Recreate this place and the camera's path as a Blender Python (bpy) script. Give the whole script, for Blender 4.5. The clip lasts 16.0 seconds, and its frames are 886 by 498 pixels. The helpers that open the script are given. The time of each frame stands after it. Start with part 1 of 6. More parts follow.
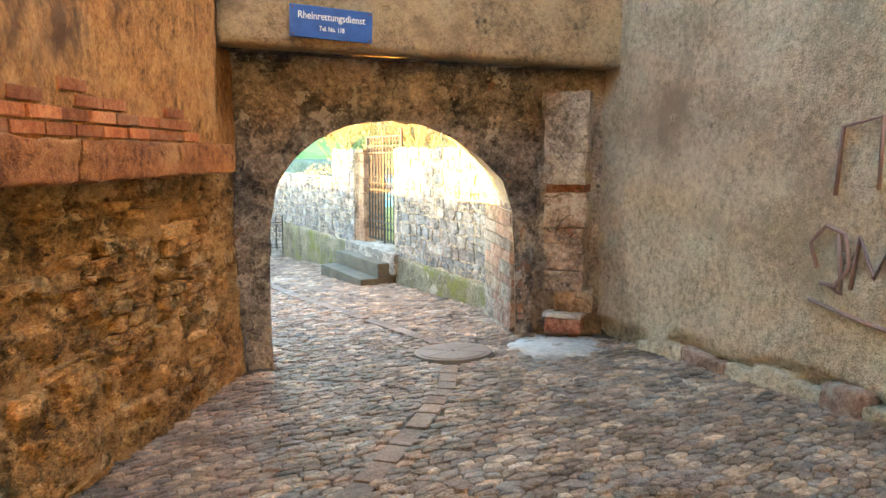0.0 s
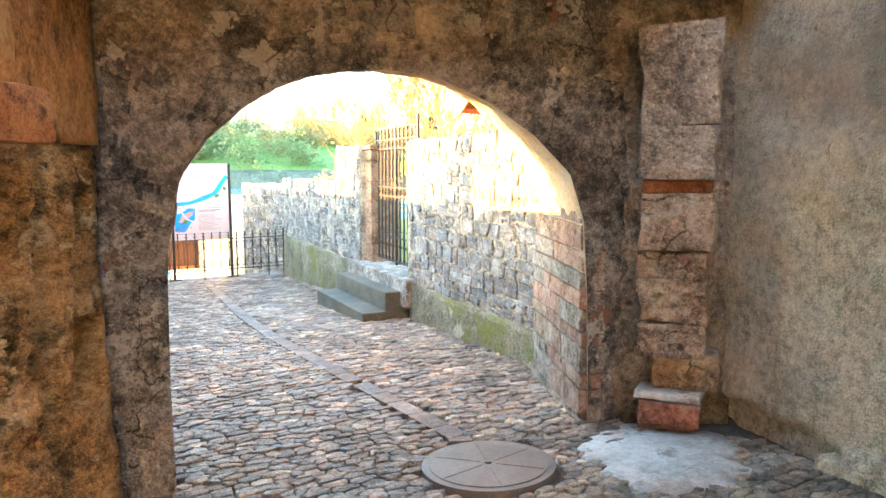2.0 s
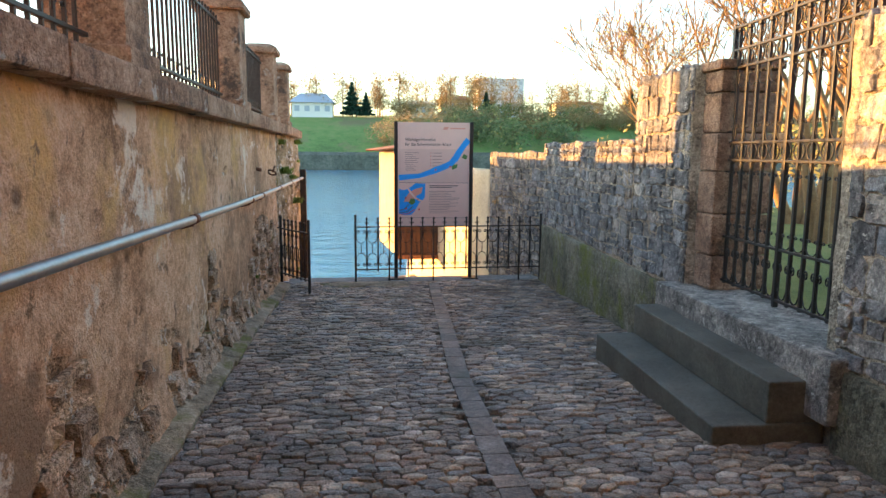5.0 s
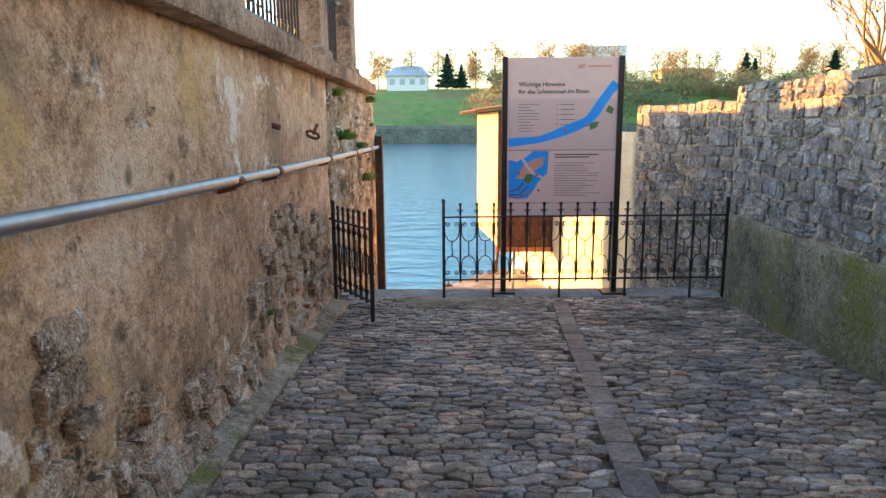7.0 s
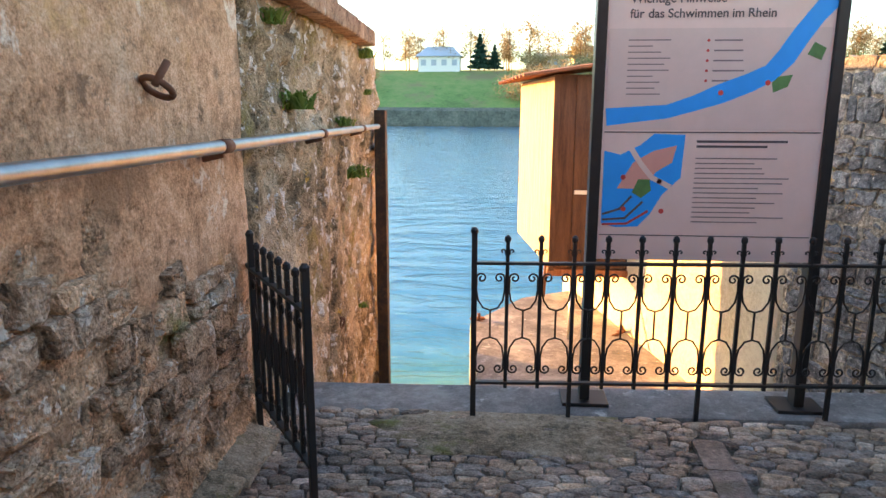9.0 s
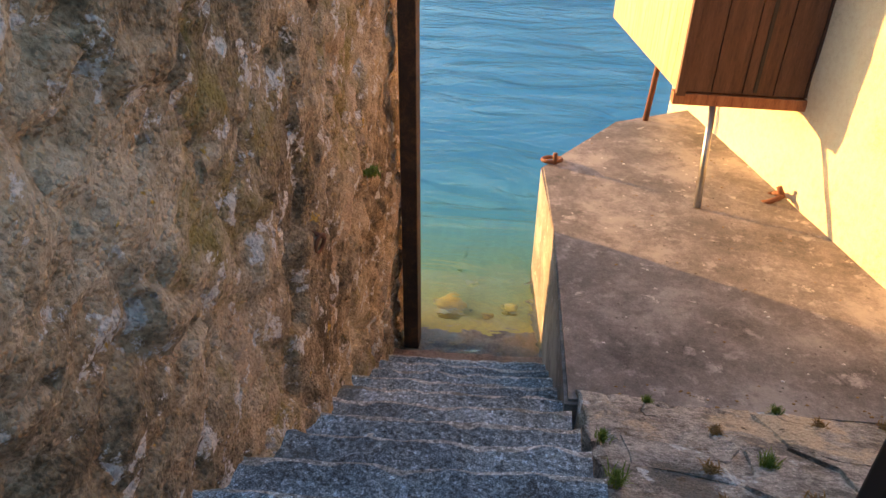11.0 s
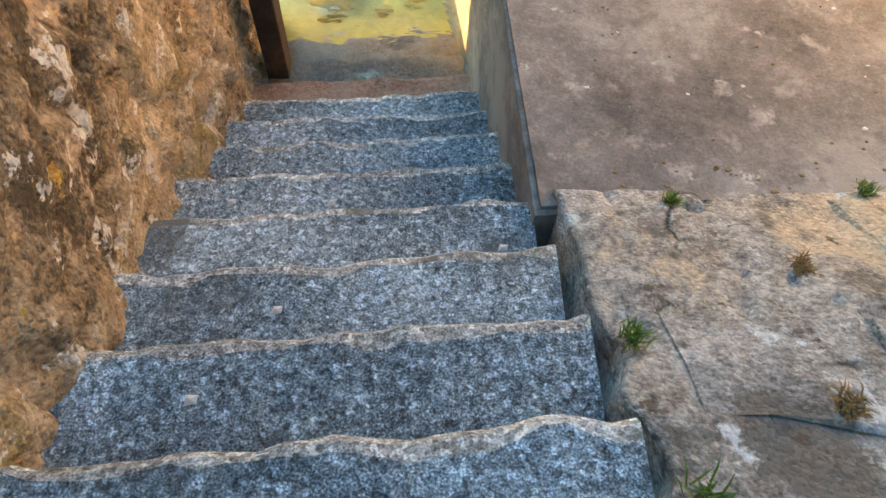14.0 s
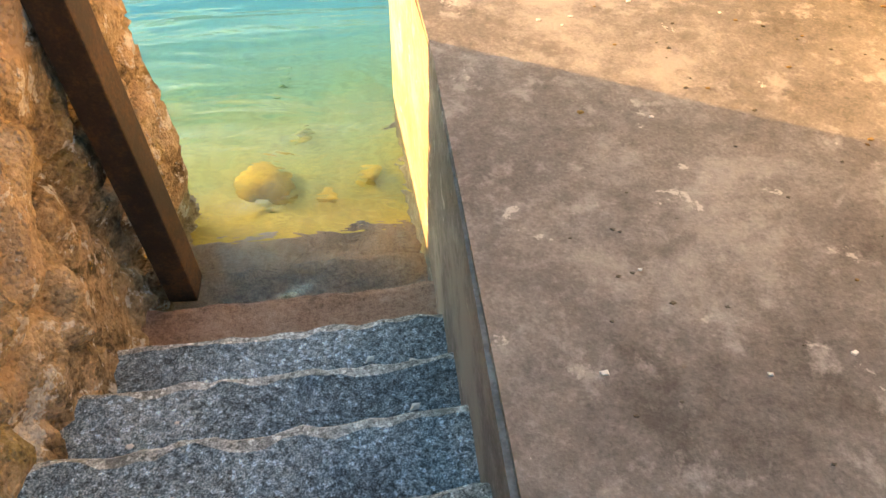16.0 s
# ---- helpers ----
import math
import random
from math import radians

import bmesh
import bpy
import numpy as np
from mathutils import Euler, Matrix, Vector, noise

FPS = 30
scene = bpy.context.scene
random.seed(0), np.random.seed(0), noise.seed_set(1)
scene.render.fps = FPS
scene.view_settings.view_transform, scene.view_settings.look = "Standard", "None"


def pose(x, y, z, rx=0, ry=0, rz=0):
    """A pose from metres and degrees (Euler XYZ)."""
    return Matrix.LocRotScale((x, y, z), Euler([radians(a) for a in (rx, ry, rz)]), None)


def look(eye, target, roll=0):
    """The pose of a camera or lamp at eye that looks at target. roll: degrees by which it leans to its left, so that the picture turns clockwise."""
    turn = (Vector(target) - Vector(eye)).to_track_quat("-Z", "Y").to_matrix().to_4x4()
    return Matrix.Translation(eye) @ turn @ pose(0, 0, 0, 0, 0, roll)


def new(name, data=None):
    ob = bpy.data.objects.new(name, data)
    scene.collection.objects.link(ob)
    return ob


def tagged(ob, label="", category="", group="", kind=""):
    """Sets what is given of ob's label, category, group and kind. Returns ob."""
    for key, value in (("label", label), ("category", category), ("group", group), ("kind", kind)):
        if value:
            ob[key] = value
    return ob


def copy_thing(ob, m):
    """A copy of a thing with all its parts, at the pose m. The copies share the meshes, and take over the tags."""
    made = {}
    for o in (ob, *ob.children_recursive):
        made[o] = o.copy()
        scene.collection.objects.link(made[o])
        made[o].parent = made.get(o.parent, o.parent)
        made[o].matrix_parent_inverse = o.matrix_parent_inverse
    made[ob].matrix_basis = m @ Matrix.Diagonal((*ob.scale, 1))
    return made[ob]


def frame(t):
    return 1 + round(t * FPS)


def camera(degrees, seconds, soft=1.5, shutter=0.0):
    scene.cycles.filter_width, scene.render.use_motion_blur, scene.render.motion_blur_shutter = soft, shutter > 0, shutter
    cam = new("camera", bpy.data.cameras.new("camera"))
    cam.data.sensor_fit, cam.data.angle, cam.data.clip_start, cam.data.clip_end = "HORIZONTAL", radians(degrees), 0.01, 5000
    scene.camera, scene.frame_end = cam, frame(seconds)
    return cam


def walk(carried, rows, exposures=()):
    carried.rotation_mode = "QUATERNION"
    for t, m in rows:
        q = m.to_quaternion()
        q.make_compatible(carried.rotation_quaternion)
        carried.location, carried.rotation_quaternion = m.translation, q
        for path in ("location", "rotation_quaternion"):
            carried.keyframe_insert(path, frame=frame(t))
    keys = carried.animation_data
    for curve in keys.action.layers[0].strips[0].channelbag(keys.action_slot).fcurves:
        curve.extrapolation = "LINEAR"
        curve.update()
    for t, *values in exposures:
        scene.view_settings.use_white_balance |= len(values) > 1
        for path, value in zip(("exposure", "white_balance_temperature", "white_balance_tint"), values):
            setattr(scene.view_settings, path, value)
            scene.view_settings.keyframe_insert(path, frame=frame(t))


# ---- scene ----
cam = camera(66.7, 16.0)
PATH = [
    (0, (0.294, 0.28, 1.71), (1.288, 1.994, 1.436), 0.0),
    (0.5, (0.59, 0.752, 1.655), (1.585, 2.465, 1.385), 0.0),
    (1, (0.921, 1.341, 1.587), (1.906, 3.062, 1.323), 0.0),
    (1.5, (1.307, 2.012, 1.527), (2.265, 3.75, 1.28), -0.0),
    (2, (1.685, 2.682, 1.486), (2.607, 4.441, 1.248), -0.0),
    (2.5, (2.036, 3.367, 1.413), (2.895, 5.159, 1.183), 0.0),
    (3, (2.334, 4.112, 1.374), (3.084, 5.953, 1.153), 0.1),
    (3.5, (2.569, 4.861, 1.282), (3.182, 6.753, 1.072), 0.3),
    (4, (2.74, 5.631, 1.237), (3.21, 7.561, 1.007), 0.4),
    (4.5, (2.805, 6.426, 1.175), (3.128, 8.382, 0.912), 0.4),
    (5, (2.83, 7.244, 1.126), (3.038, 9.212, 0.841), 0.5),
    (5.2, (2.82, 7.564, 1.072), (2.983, 9.537, 0.786), 0.5),
    (7.3, (2.809, 11.224, 0.88), (2.727, 13.187, 0.504), -0.3),
    (7.5, (2.803, 11.569, 0.856), (2.719, 13.53, 0.471), -0.2),
    (8, (2.798, 12.444, 0.813), (2.717, 14.402, 0.416), -0.2),
    (8.5, (2.732, 13.286, 0.772), (2.614, 15.243, 0.377), -0.0),
    (8.7, (2.713, 13.617, 0.772), (2.58, 15.573, 0.375), 0.0),
    (10.8, (2.315, 16.973, 0.531), (2.041, 18.724, -0.395), 0.9),
    (11, (2.256, 17.146, 0.476), (2.02, 18.835, -0.569), 0.9),
    (11.5, (2.148, 17.506, 0.372), (2.04, 18.988, -0.966), 1.2),
    (12, (2.119, 17.789, 0.321), (2.092, 19.112, -1.178), 1.6),
    (12.5, (2.121, 18.007, 0.257), (2.157, 19.199, -1.348), 2.5),
    (13, (2.089, 18.23, 0.086), (2.151, 19.318, -1.591), 3.7),
    (13.5, (2.075, 18.443, -0.088), (2.153, 19.458, -1.81), 4.4),
    (14, (2.148, 18.68, -0.269), (2.245, 19.658, -2.012), 4.9),
    (14.5, (2.16, 18.94, -0.398), (2.275, 19.884, -2.157), 5.4),
    (15, (2.226, 19.186, -0.569), (2.382, 20.155, -2.312), 4.5),
    (15.5, (2.265, 19.4, -0.713), (2.452, 20.502, -2.371), 2.4),
    (16, (2.341, 19.626, -0.764), (2.471, 20.907, -2.294), 1.7),
]
EXPOSURES = [(0, 5.1, 7700, -2), (1.5, 5.1, 7300, 0), (2.5, 4.95, 7000, 0), (3.0, 4.6, 7200, 2), (3.5, 3.85, 7000, 6), (4.0, 3.05, 6900, 7), (5.0, 2.7, 6900, 8), (8.7, 3.0, 7000, 12), (10.8, 2.1, 6500, 8), (11.2, 2.35, 6400, 6), (12.5, 3.15, 6050, -10), (14.5, 3.2, 6500, -8), (15.2, 3.2, 6900, -8), (16.0, 3.1, 7200, -6)]
walk(cam, [(t, look(e, g, r)) for t, e, g, r in PATH], EXPOSURES)

# ---- world, sun ----
SUN_DIR = Vector((0.91, -0.42, -0.113)).normalized()   # the way the sunlight travels
world = bpy.data.worlds.new("world")
scene.world = world
world.use_nodes = True
wn = world.node_tree.nodes
sky = wn.new("ShaderNodeTexSky")
sky.sky_type, sky.sun_disc = "NISHITA", False
sky.sun_elevation = math.asin(-SUN_DIR.z)
sky.sun_rotation = math.atan2(-SUN_DIR.x, -SUN_DIR.y)
sky.air_density, sky.dust_density, sky.ozone_density = 1.0, 1.0, 2.0
wn["Background"].inputs[1].default_value = 0.15
world.node_tree.links.new(sky.outputs[0], wn["Background"].inputs[0])
sun = new("sun", bpy.data.lights.new("sun", "SUN"))
sun.data.energy, sun.data.angle, sun.data.color = 3.7, radians(0.6), (1.0, 0.47, 0.13)
sun.matrix_world = look((0, 0, 60), Vector((0, 0, 60)) + SUN_DIR)

# ---- materials ----
def ramp(nt, fac, stops):
    n = nt.nodes.new("ShaderNodeValToRGB")
    e = n.color_ramp.elements
    e[0].position, e[0].color = stops[0][0], (*stops[0][1], 1)
    e[1].position, e[1].color = stops[-1][0], (*stops[-1][1], 1)
    for p, c in stops[1:-1]:
        k = e.new(p)
        k.color = (*c, 1)
    nt.links.new(fac, n.inputs[0])
    return n.outputs[0]


def noise_tex(nt, vec, scale, detail=4.0, rough=0.6, distort=0.0):
    n = nt.nodes.new("ShaderNodeTexNoise")
    n.inputs["Scale"].default_value, n.inputs["Detail"].default_value = scale, detail
    n.inputs["Roughness"].default_value, n.inputs["Distortion"].default_value = rough, distort
    nt.links.new(vec, n.inputs["Vector"])
    return n.outputs["Fac"]


def voro(nt, vec, scale, feature="F1", rnd=1.0):
    n = nt.nodes.new("ShaderNodeTexVoronoi")
    n.feature = feature
    n.inputs["Scale"].default_value, n.inputs["Randomness"].default_value = scale, rnd
    nt.links.new(vec, n.inputs["Vector"])
    return n


def mix(nt, fac, a, b, blend="MIX"):
    n = nt.nodes.new("ShaderNodeMix")
    n.data_type, n.blend_type = "RGBA", blend
    for s, v in ((n.inputs[0], fac), (n.inputs[6], a), (n.inputs[7], b)):
        if isinstance(v, (int, float)):
            s.default_value = v
        elif isinstance(v, tuple):
            s.default_value = (*v, 1)
        else:
            nt.links.new(v, s)
    return n.outputs[2]


def maths(nt, op, a, b=0.0, clamp=False):
    n = nt.nodes.new("ShaderNodeMath")
    n.operation, n.use_clamp = op, clamp
    for s, v in ((n.inputs[0], a), (n.inputs[1], b)):
        if isinstance(v, (int, float)):
            s.default_value = v
        else:
            nt.links.new(v, s)
    return n.outputs[0]


def start(name, stretch=None):
    m = bpy.data.materials.new(name)
    m.use_nodes = True
    nt = m.node_tree
    geo = nt.nodes.new("ShaderNodeNewGeometry")
    pos = geo.outputs["Position"]
    if stretch:
        mp = nt.nodes.new("ShaderNodeMapping")
        mp.inputs["Scale"].default_value = stretch
        nt.links.new(pos, mp.inputs[0])
        pos = mp.outputs[0]
    return m, nt, nt.nodes["Principled BSDF"], pos, geo


def bump(nt, bsdf, height, strength, dist):
    b = nt.nodes.new("ShaderNodeBump")
    b.inputs["Strength"].default_value, b.inputs["Distance"].default_value = strength, dist
    nt.links.new(height, b.inputs["Height"])
    nt.links.new(b.outputs[0], bsdf.inputs["Normal"])


def stone(name, cols, big=1.2, fine=22.0, rough=0.85, relief=0.6, dist=0.02, vary="", amount=0.5, spots=None, stretch=None, metal=0.0,
          pits=0.0, sharp=0.10, more=None, weights=(0.42, 0.34, 0.24), soft=0.70, grain=None, layers=(), pebble=None, cracks=None):
    """Mineral, wood or plaster surface: cols are mixed by three scales of noise; vary adds a tone per piece; spots and more lay other colours on
    in patches, layers further ones (lichen, stains, sand); pits are small dark hollows; pebble is a coarse aggregate that stands out of the face."""
    m, nt, bsdf, pos, geo = start(name, stretch)
    n1 = noise_tex(nt, pos, big, 6, soft - 0.02, 0.15)
    n2 = noise_tex(nt, pos, fine, 6, soft + 0.02)
    n3 = noise_tex(nt, pos, fine * 4.5, 3, 0.7)
    f = maths(nt, "ADD", maths(nt, "ADD", maths(nt, "MULTIPLY", n1, weights[0]), maths(nt, "MULTIPLY", n2, weights[1])), maths(nt, "MULTIPLY", n3, weights[2]))
    k = len(cols)
    col = ramp(nt, f, [(0.5 - sharp + 2 * sharp * i / max(1, k - 1), c) for i, c in enumerate(cols)])
    if grain:                                             # crystals or sand, one tone each
        g = voro(nt, pos, grain[0])
        sg = nt.nodes.new("ShaderNodeSeparateColor")
        nt.links.new(g.outputs["Color"], sg.inputs[0])
        tone = ramp(nt, sg.outputs[0], [(0.0, (0.25, 0.25, 0.25)), (0.35, (0.85, 0.85, 0.85)), (0.75, (1.05, 1.05, 1.05)), (1.0, (2.0, 2.0, 2.0))])
        col = mix(nt, grain[1], col, mix(nt, 1.0, col, tone, "MULTIPLY"))
    if vary:
        if vary == "object":
            rnd = nt.nodes.new("ShaderNodeObjectInfo").outputs["Random"]
        else:
            rnd = geo.outputs["Random Per Island"]
        tint = ramp(nt, rnd, [(0.0, (0.40, 0.40, 0.42)), (0.14, (1.0, 0.84, 0.74)), (0.28, (0.56, 0.63, 0.72)), (0.42, (1.25, 1.05, 0.86)), (0.55, (0.70, 0.60, 0.53)), (0.68, (0.86, 0.92, 0.98)),
                               (0.80, (0.60, 0.55, 0.50)), (0.90, (1.45, 1.25, 1.0)), (1.0, (1.5, 1.5, 1.48))])
        col = mix(nt, amount, col, mix(nt, 1.0, col, tint, "MULTIPLY"))
    for sp in (spots, more, *layers):
        if sp:
            c, sc, lo, hi = sp
            q = noise_tex(nt, pos, sc, 7, 0.70, 0.15)
            col = mix(nt, ramp(nt, q, [(lo, (0, 0, 0)), (hi, (1, 1, 1))]), col, c)
    h = maths(nt, "ADD", maths(nt, "ADD", maths(nt, "MULTIPLY", n1, 0.5), maths(nt, "MULTIPLY", n2, 0.8)), maths(nt, "MULTIPLY", n3, 0.35))
    if pits:
        v = voro(nt, pos, pits)
        near = ramp(nt, v.outputs["Distance"], [(0.10, (0, 0, 0)), (0.30, (1, 1, 1))])
        gate = ramp(nt, noise_tex(nt, pos, pits * 0.35, 3), [(0.50, (1, 1, 1)), (0.60, (0, 0, 0))])
        hole = mix(nt, gate, near, (1.0, 1.0, 1.0))
        col = mix(nt, 0.65, col, mix(nt, 1.0, col, hole, "MULTIPLY"))
        h = maths(nt, "ADD", h, maths(nt, "MULTIPLY", hole, 0.5))
    if pebble:
        wob = nt.nodes.new("ShaderNodeVectorMath")
        wob.operation = "MULTIPLY_ADD"
        wn_ = nt.nodes.new("ShaderNodeTexNoise")
        wn_.inputs["Scale"].default_value = pebble[0] * 1.3
        nt.links.new(pos, wn_.inputs["Vector"])
        nt.links.new(wn_.outputs["Color"], wob.inputs[0])
        wob.inputs[1].default_value = (0.6 / pebble[0],) * 3
        nt.links.new(pos, wob.inputs[2])
        pv = voro(nt, wob.outputs[0], pebble[0])
        ps = nt.nodes.new("ShaderNodeSeparateColor")
        nt.links.new(pv.outputs["Color"], ps.inputs[0])
        ptone = ramp(nt, ps.outputs[0], [(0.0, (0.30, 0.28, 0.27)), (0.3, (0.75, 0.72, 0.70)), (0.6, (1.0, 1.0, 1.0)), (0.85, (1.25, 1.22, 1.15)), (1.0, (1.7, 1.7, 1.65))])
        col = mix(nt, pebble[1], col, mix(nt, 1.0, col, ptone, "MULTIPLY"))
        dome = ramp(nt, pv.outputs["Distance"], [(0.15, (1, 1, 1)), (0.75, (0, 0, 0))])
        h = maths(nt, "ADD", h, maths(nt, "MULTIPLY", maths(nt, "MULTIPLY", dome, ps.outputs[1]), pebble[2]))
    if cracks:                                            # open seams between broken faces
        cw = nt.nodes.new("ShaderNodeVectorMath")
        cw.operation = "MULTIPLY_ADD"
        cn = nt.nodes.new("ShaderNodeTexNoise")
        cn.inputs["Scale"].default_value, cn.inputs["Detail"].default_value = cracks[0] * 1.4, 5
        nt.links.new(pos, cn.inputs["Vector"])
        nt.links.new(cn.outputs["Color"], cw.inputs[0])
        cw.inputs[1].default_value = (1.1 / cracks[0],) * 3
        nt.links.new(pos, cw.inputs[2])
        ce = voro(nt, cw.outputs[0], cracks[0], "DISTANCE_TO_EDGE")
        seam = ramp(nt, ce.outputs["Distance"], [(0.0, (0, 0, 0)), (cracks[1], (1, 1, 1))])
        some = ramp(nt, noise_tex(nt, pos, cracks[0] * 0.7, 3), [(0.47, (1, 1, 1)), (0.56, (0, 0, 0))])
        seam = mix(nt, some, seam, (1.0, 1.0, 1.0))
        col = mix(nt, 0.8, col, mix(nt, 1.0, col, seam, "MULTIPLY"))
        h = maths(nt, "ADD", h, maths(nt, "MULTIPLY", seam, cracks[2]))
    nt.links.new(col, bsdf.inputs["Base Color"])
    r = maths(nt, "ADD", maths(nt, "MULTIPLY", n2, 0.3), rough - 0.15, True)
    nt.links.new(r, bsdf.inputs["Roughness"])
    bsdf.inputs["Metallic"].default_value = metal
    bump(nt, bsdf, h, relief, dist)
    return m


def plain(name, col, rough=0.5, metal=0.0, wear=0.25):
    m, nt, bsdf, pos, geo = start(name)
    n = noise_tex(nt, pos, 9.0, 5, 0.7)
    dark = tuple(c * (1 - wear) for c in col)
    lite = tuple(min(1, c * (1 + wear)) for c in col)
    nt.links.new(ramp(nt, n, [(0.3, dark), (0.7, lite)]), bsdf.inputs["Base Color"])
    nt.links.new(maths(nt, "ADD", maths(nt, "MULTIPLY", n, 0.3), rough - 0.15, True), bsdf.inputs["Roughness"])
    bsdf.inputs["Metallic"].default_value = metal
    return m


M = {}
COB = [(0.10, 0.083, 0.073), (0.34, 0.285, 0.25), (0.62, 0.54, 0.48)]
COBBLE = dict(big=3.0, fine=22, rough=0.50, relief=1.0, dist=0.022, pebble=(55, 0.3, 0.4), amount=1.0, sharp=0.09, spots=((0.10, 0.085, 0.06), 1.1, 0.55, 0.70))
M["cobble"] = stone("cobble", COB, vary="island", **COBBLE)
M["cobble_piece"] = stone("cobble_piece", COB, vary="object", **COBBLE)
M["joint"] = stone("joint", [(0.035, 0.029, 0.022), (0.105, 0.088, 0.068), (0.19, 0.16, 0.125)], 3, 34, 0.95, 1.0, 0.015, spots=((0.07, 0.08, 0.025), 2.0, 0.58, 0.68))
M["setts"] = stone("setts", [(0.10, 0.075, 0.066), (0.25, 0.19, 0.165), (0.42, 0.335, 0.295)], 2.0, 30, 0.6, 0.9, 0.012, "object", 0.6, sharp=0.09, pebble=(60, 0.3, 0.4), spots=((0.12, 0.10, 0.075), 2.4, 0.55, 0.66))
M["orange_plaster"] = stone("orange_plaster", [(0.13, 0.05, 0.018), (0.52, 0.25, 0.085), (0.74, 0.45, 0.21)], 1.1, 16, 0.9, 1.0, 0.03,
                            spots=((0.16, 0.085, 0.045), 1.0, 0.54, 0.62), stretch=(1, 1, 0.6), pits=9)
M["orange_rubble"] = stone("orange_rubble", [(0.09, 0.05, 0.02), (0.44, 0.26, 0.105), (0.68, 0.46, 0.23)], 2.4, 16, 0.92, 1.0, 0.03, "object", 0.45, soft=0.60, stretch=(1, 1, 1.5),
                           spots=((0.085, 0.07, 0.026), 1.3, 0.55, 0.64), more=((0.58, 0.43, 0.25), 2.6, 0.58, 0.63), pits=9, sharp=0.085, pebble=(60, 0.3, 0.4),
                           layers=(((0.05, 0.03, 0.015), 6.0, 0.62, 0.67),))
M["ledge"] = stone("ledge", [(0.14, 0.045, 0.02), (0.46, 0.19, 0.075), (0.64, 0.34, 0.15)], 2.2, 20, 0.9, 1.0, 0.03, pits=10)
M["salt"] = stone("salt", [(0.26, 0.25, 0.24), (0.44, 0.44, 0.44), (0.60, 0.61, 0.62)], 2.0, 20, 0.8, 0.7, 0.012, spots=((0.24, 0.22, 0.20), 4.0, 0.55, 0.62))
M["brick"] = stone("brick", [(0.26, 0.08, 0.035), (0.52, 0.20, 0.09), (0.64, 0.36, 0.20)], 3, 35, 0.9, 0.9, 0.012, "object", 0.7)
M["grey_plaster"] = stone("grey_plaster", [(0.31, 0.28, 0.205), (0.61, 0.55, 0.425), (0.80, 0.74, 0.605)], 0.9, 17, 0.92, 1.0, 0.05, weights=(0.32, 0.42, 0.26),
                          spots=((0.38, 0.335, 0.26), 0.8, 0.52, 0.66), sharp=0.085, pebble=(60, 0.12, 0.6),
                          layers=(((0.24, 0.21, 0.165), 6.0, 0.63, 0.68), ((0.70, 0.655, 0.56), 3.0, 0.63, 0.70)))
# gate plaster; also paints the shade on the vault's left half
M["dark_plaster_and_shade"] = stone("dark_plaster_and_shade", [(0.03, 0.028, 0.026), (0.15, 0.138, 0.128), (0.36, 0.34, 0.315)], 2.4, 18, 0.92, 1.0, 0.03, cracks=(4.0, 0.03, 0.5),
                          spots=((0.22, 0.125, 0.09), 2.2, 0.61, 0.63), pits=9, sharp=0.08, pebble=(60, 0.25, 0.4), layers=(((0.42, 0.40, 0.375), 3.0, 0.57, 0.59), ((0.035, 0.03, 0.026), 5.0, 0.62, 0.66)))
M["flaked_plaster"] = stone("flaked_plaster", [(0.12, 0.10, 0.083), (0.31, 0.268, 0.228), (0.50, 0.445, 0.385)], 2.4, 18, 0.92, 1.0, 0.03, pits=10, sharp=0.08, pebble=(40, 0.35, 0.5),
                            layers=(((0.10, 0.085, 0.07), 5.0, 0.60, 0.65),))
M["upper_plaster"] = stone("upper_plaster", [(0.12, 0.088, 0.052), (0.33, 0.255, 0.16), (0.46, 0.36, 0.22)], 1.2, 18, 0.92, 1.0, 0.03, pits=10,
                          spots=((0.16, 0.12, 0.075), 1.0, 0.54, 0.66))
M["pink_stone"] = stone("pink_stone", [(0.11, 0.07, 0.055), (0.36, 0.235, 0.185), (0.50, 0.40, 0.345)], 4, 20, 0.88, 1.0, 0.035, "object", 0.6, pits=9, sharp=0.09, grain=(60, 0.2),
                         spots=((0.40, 0.36, 0.31), 2.5, 0.56, 0.62))
M["corner_block"] = stone("corner_block", [(0.12, 0.085, 0.06), (0.37, 0.275, 0.205), (0.52, 0.43, 0.34)], 3, 20, 0.9, 1.0, 0.03, "object", 0.2, pits=9, sharp=0.08, pebble=(60, 0.25, 0.4), cracks=(5.0, 0.05, 0.6),
                           spots=((0.48, 0.43, 0.36), 3.0, 0.58, 0.62), more=((0.26, 0.13, 0.09), 2.4, 0.60, 0.65))
M["red_block"] = stone("red_block", [(0.09, 0.035, 0.022), (0.26, 0.105, 0.07), (0.40, 0.24, 0.18)], 3, 24, 0.9, 1.0, 0.02, sharp=0.08, pits=12)
M["brown_stone"] = stone("brown_stone", [(0.10, 0.06, 0.04), (0.30, 0.185, 0.125), (0.46, 0.32, 0.23)], 3, 22, 0.9, 1.0, 0.02, "object", 0.2, sharp=0.08, pebble=(60, 0.25, 0.4))
M["vault"] = stone("vault", [(0.36, 0.26, 0.17), (0.56, 0.43, 0.30), (0.66, 0.54, 0.41)], 3, 22, 0.9, 1.0, 0.03)
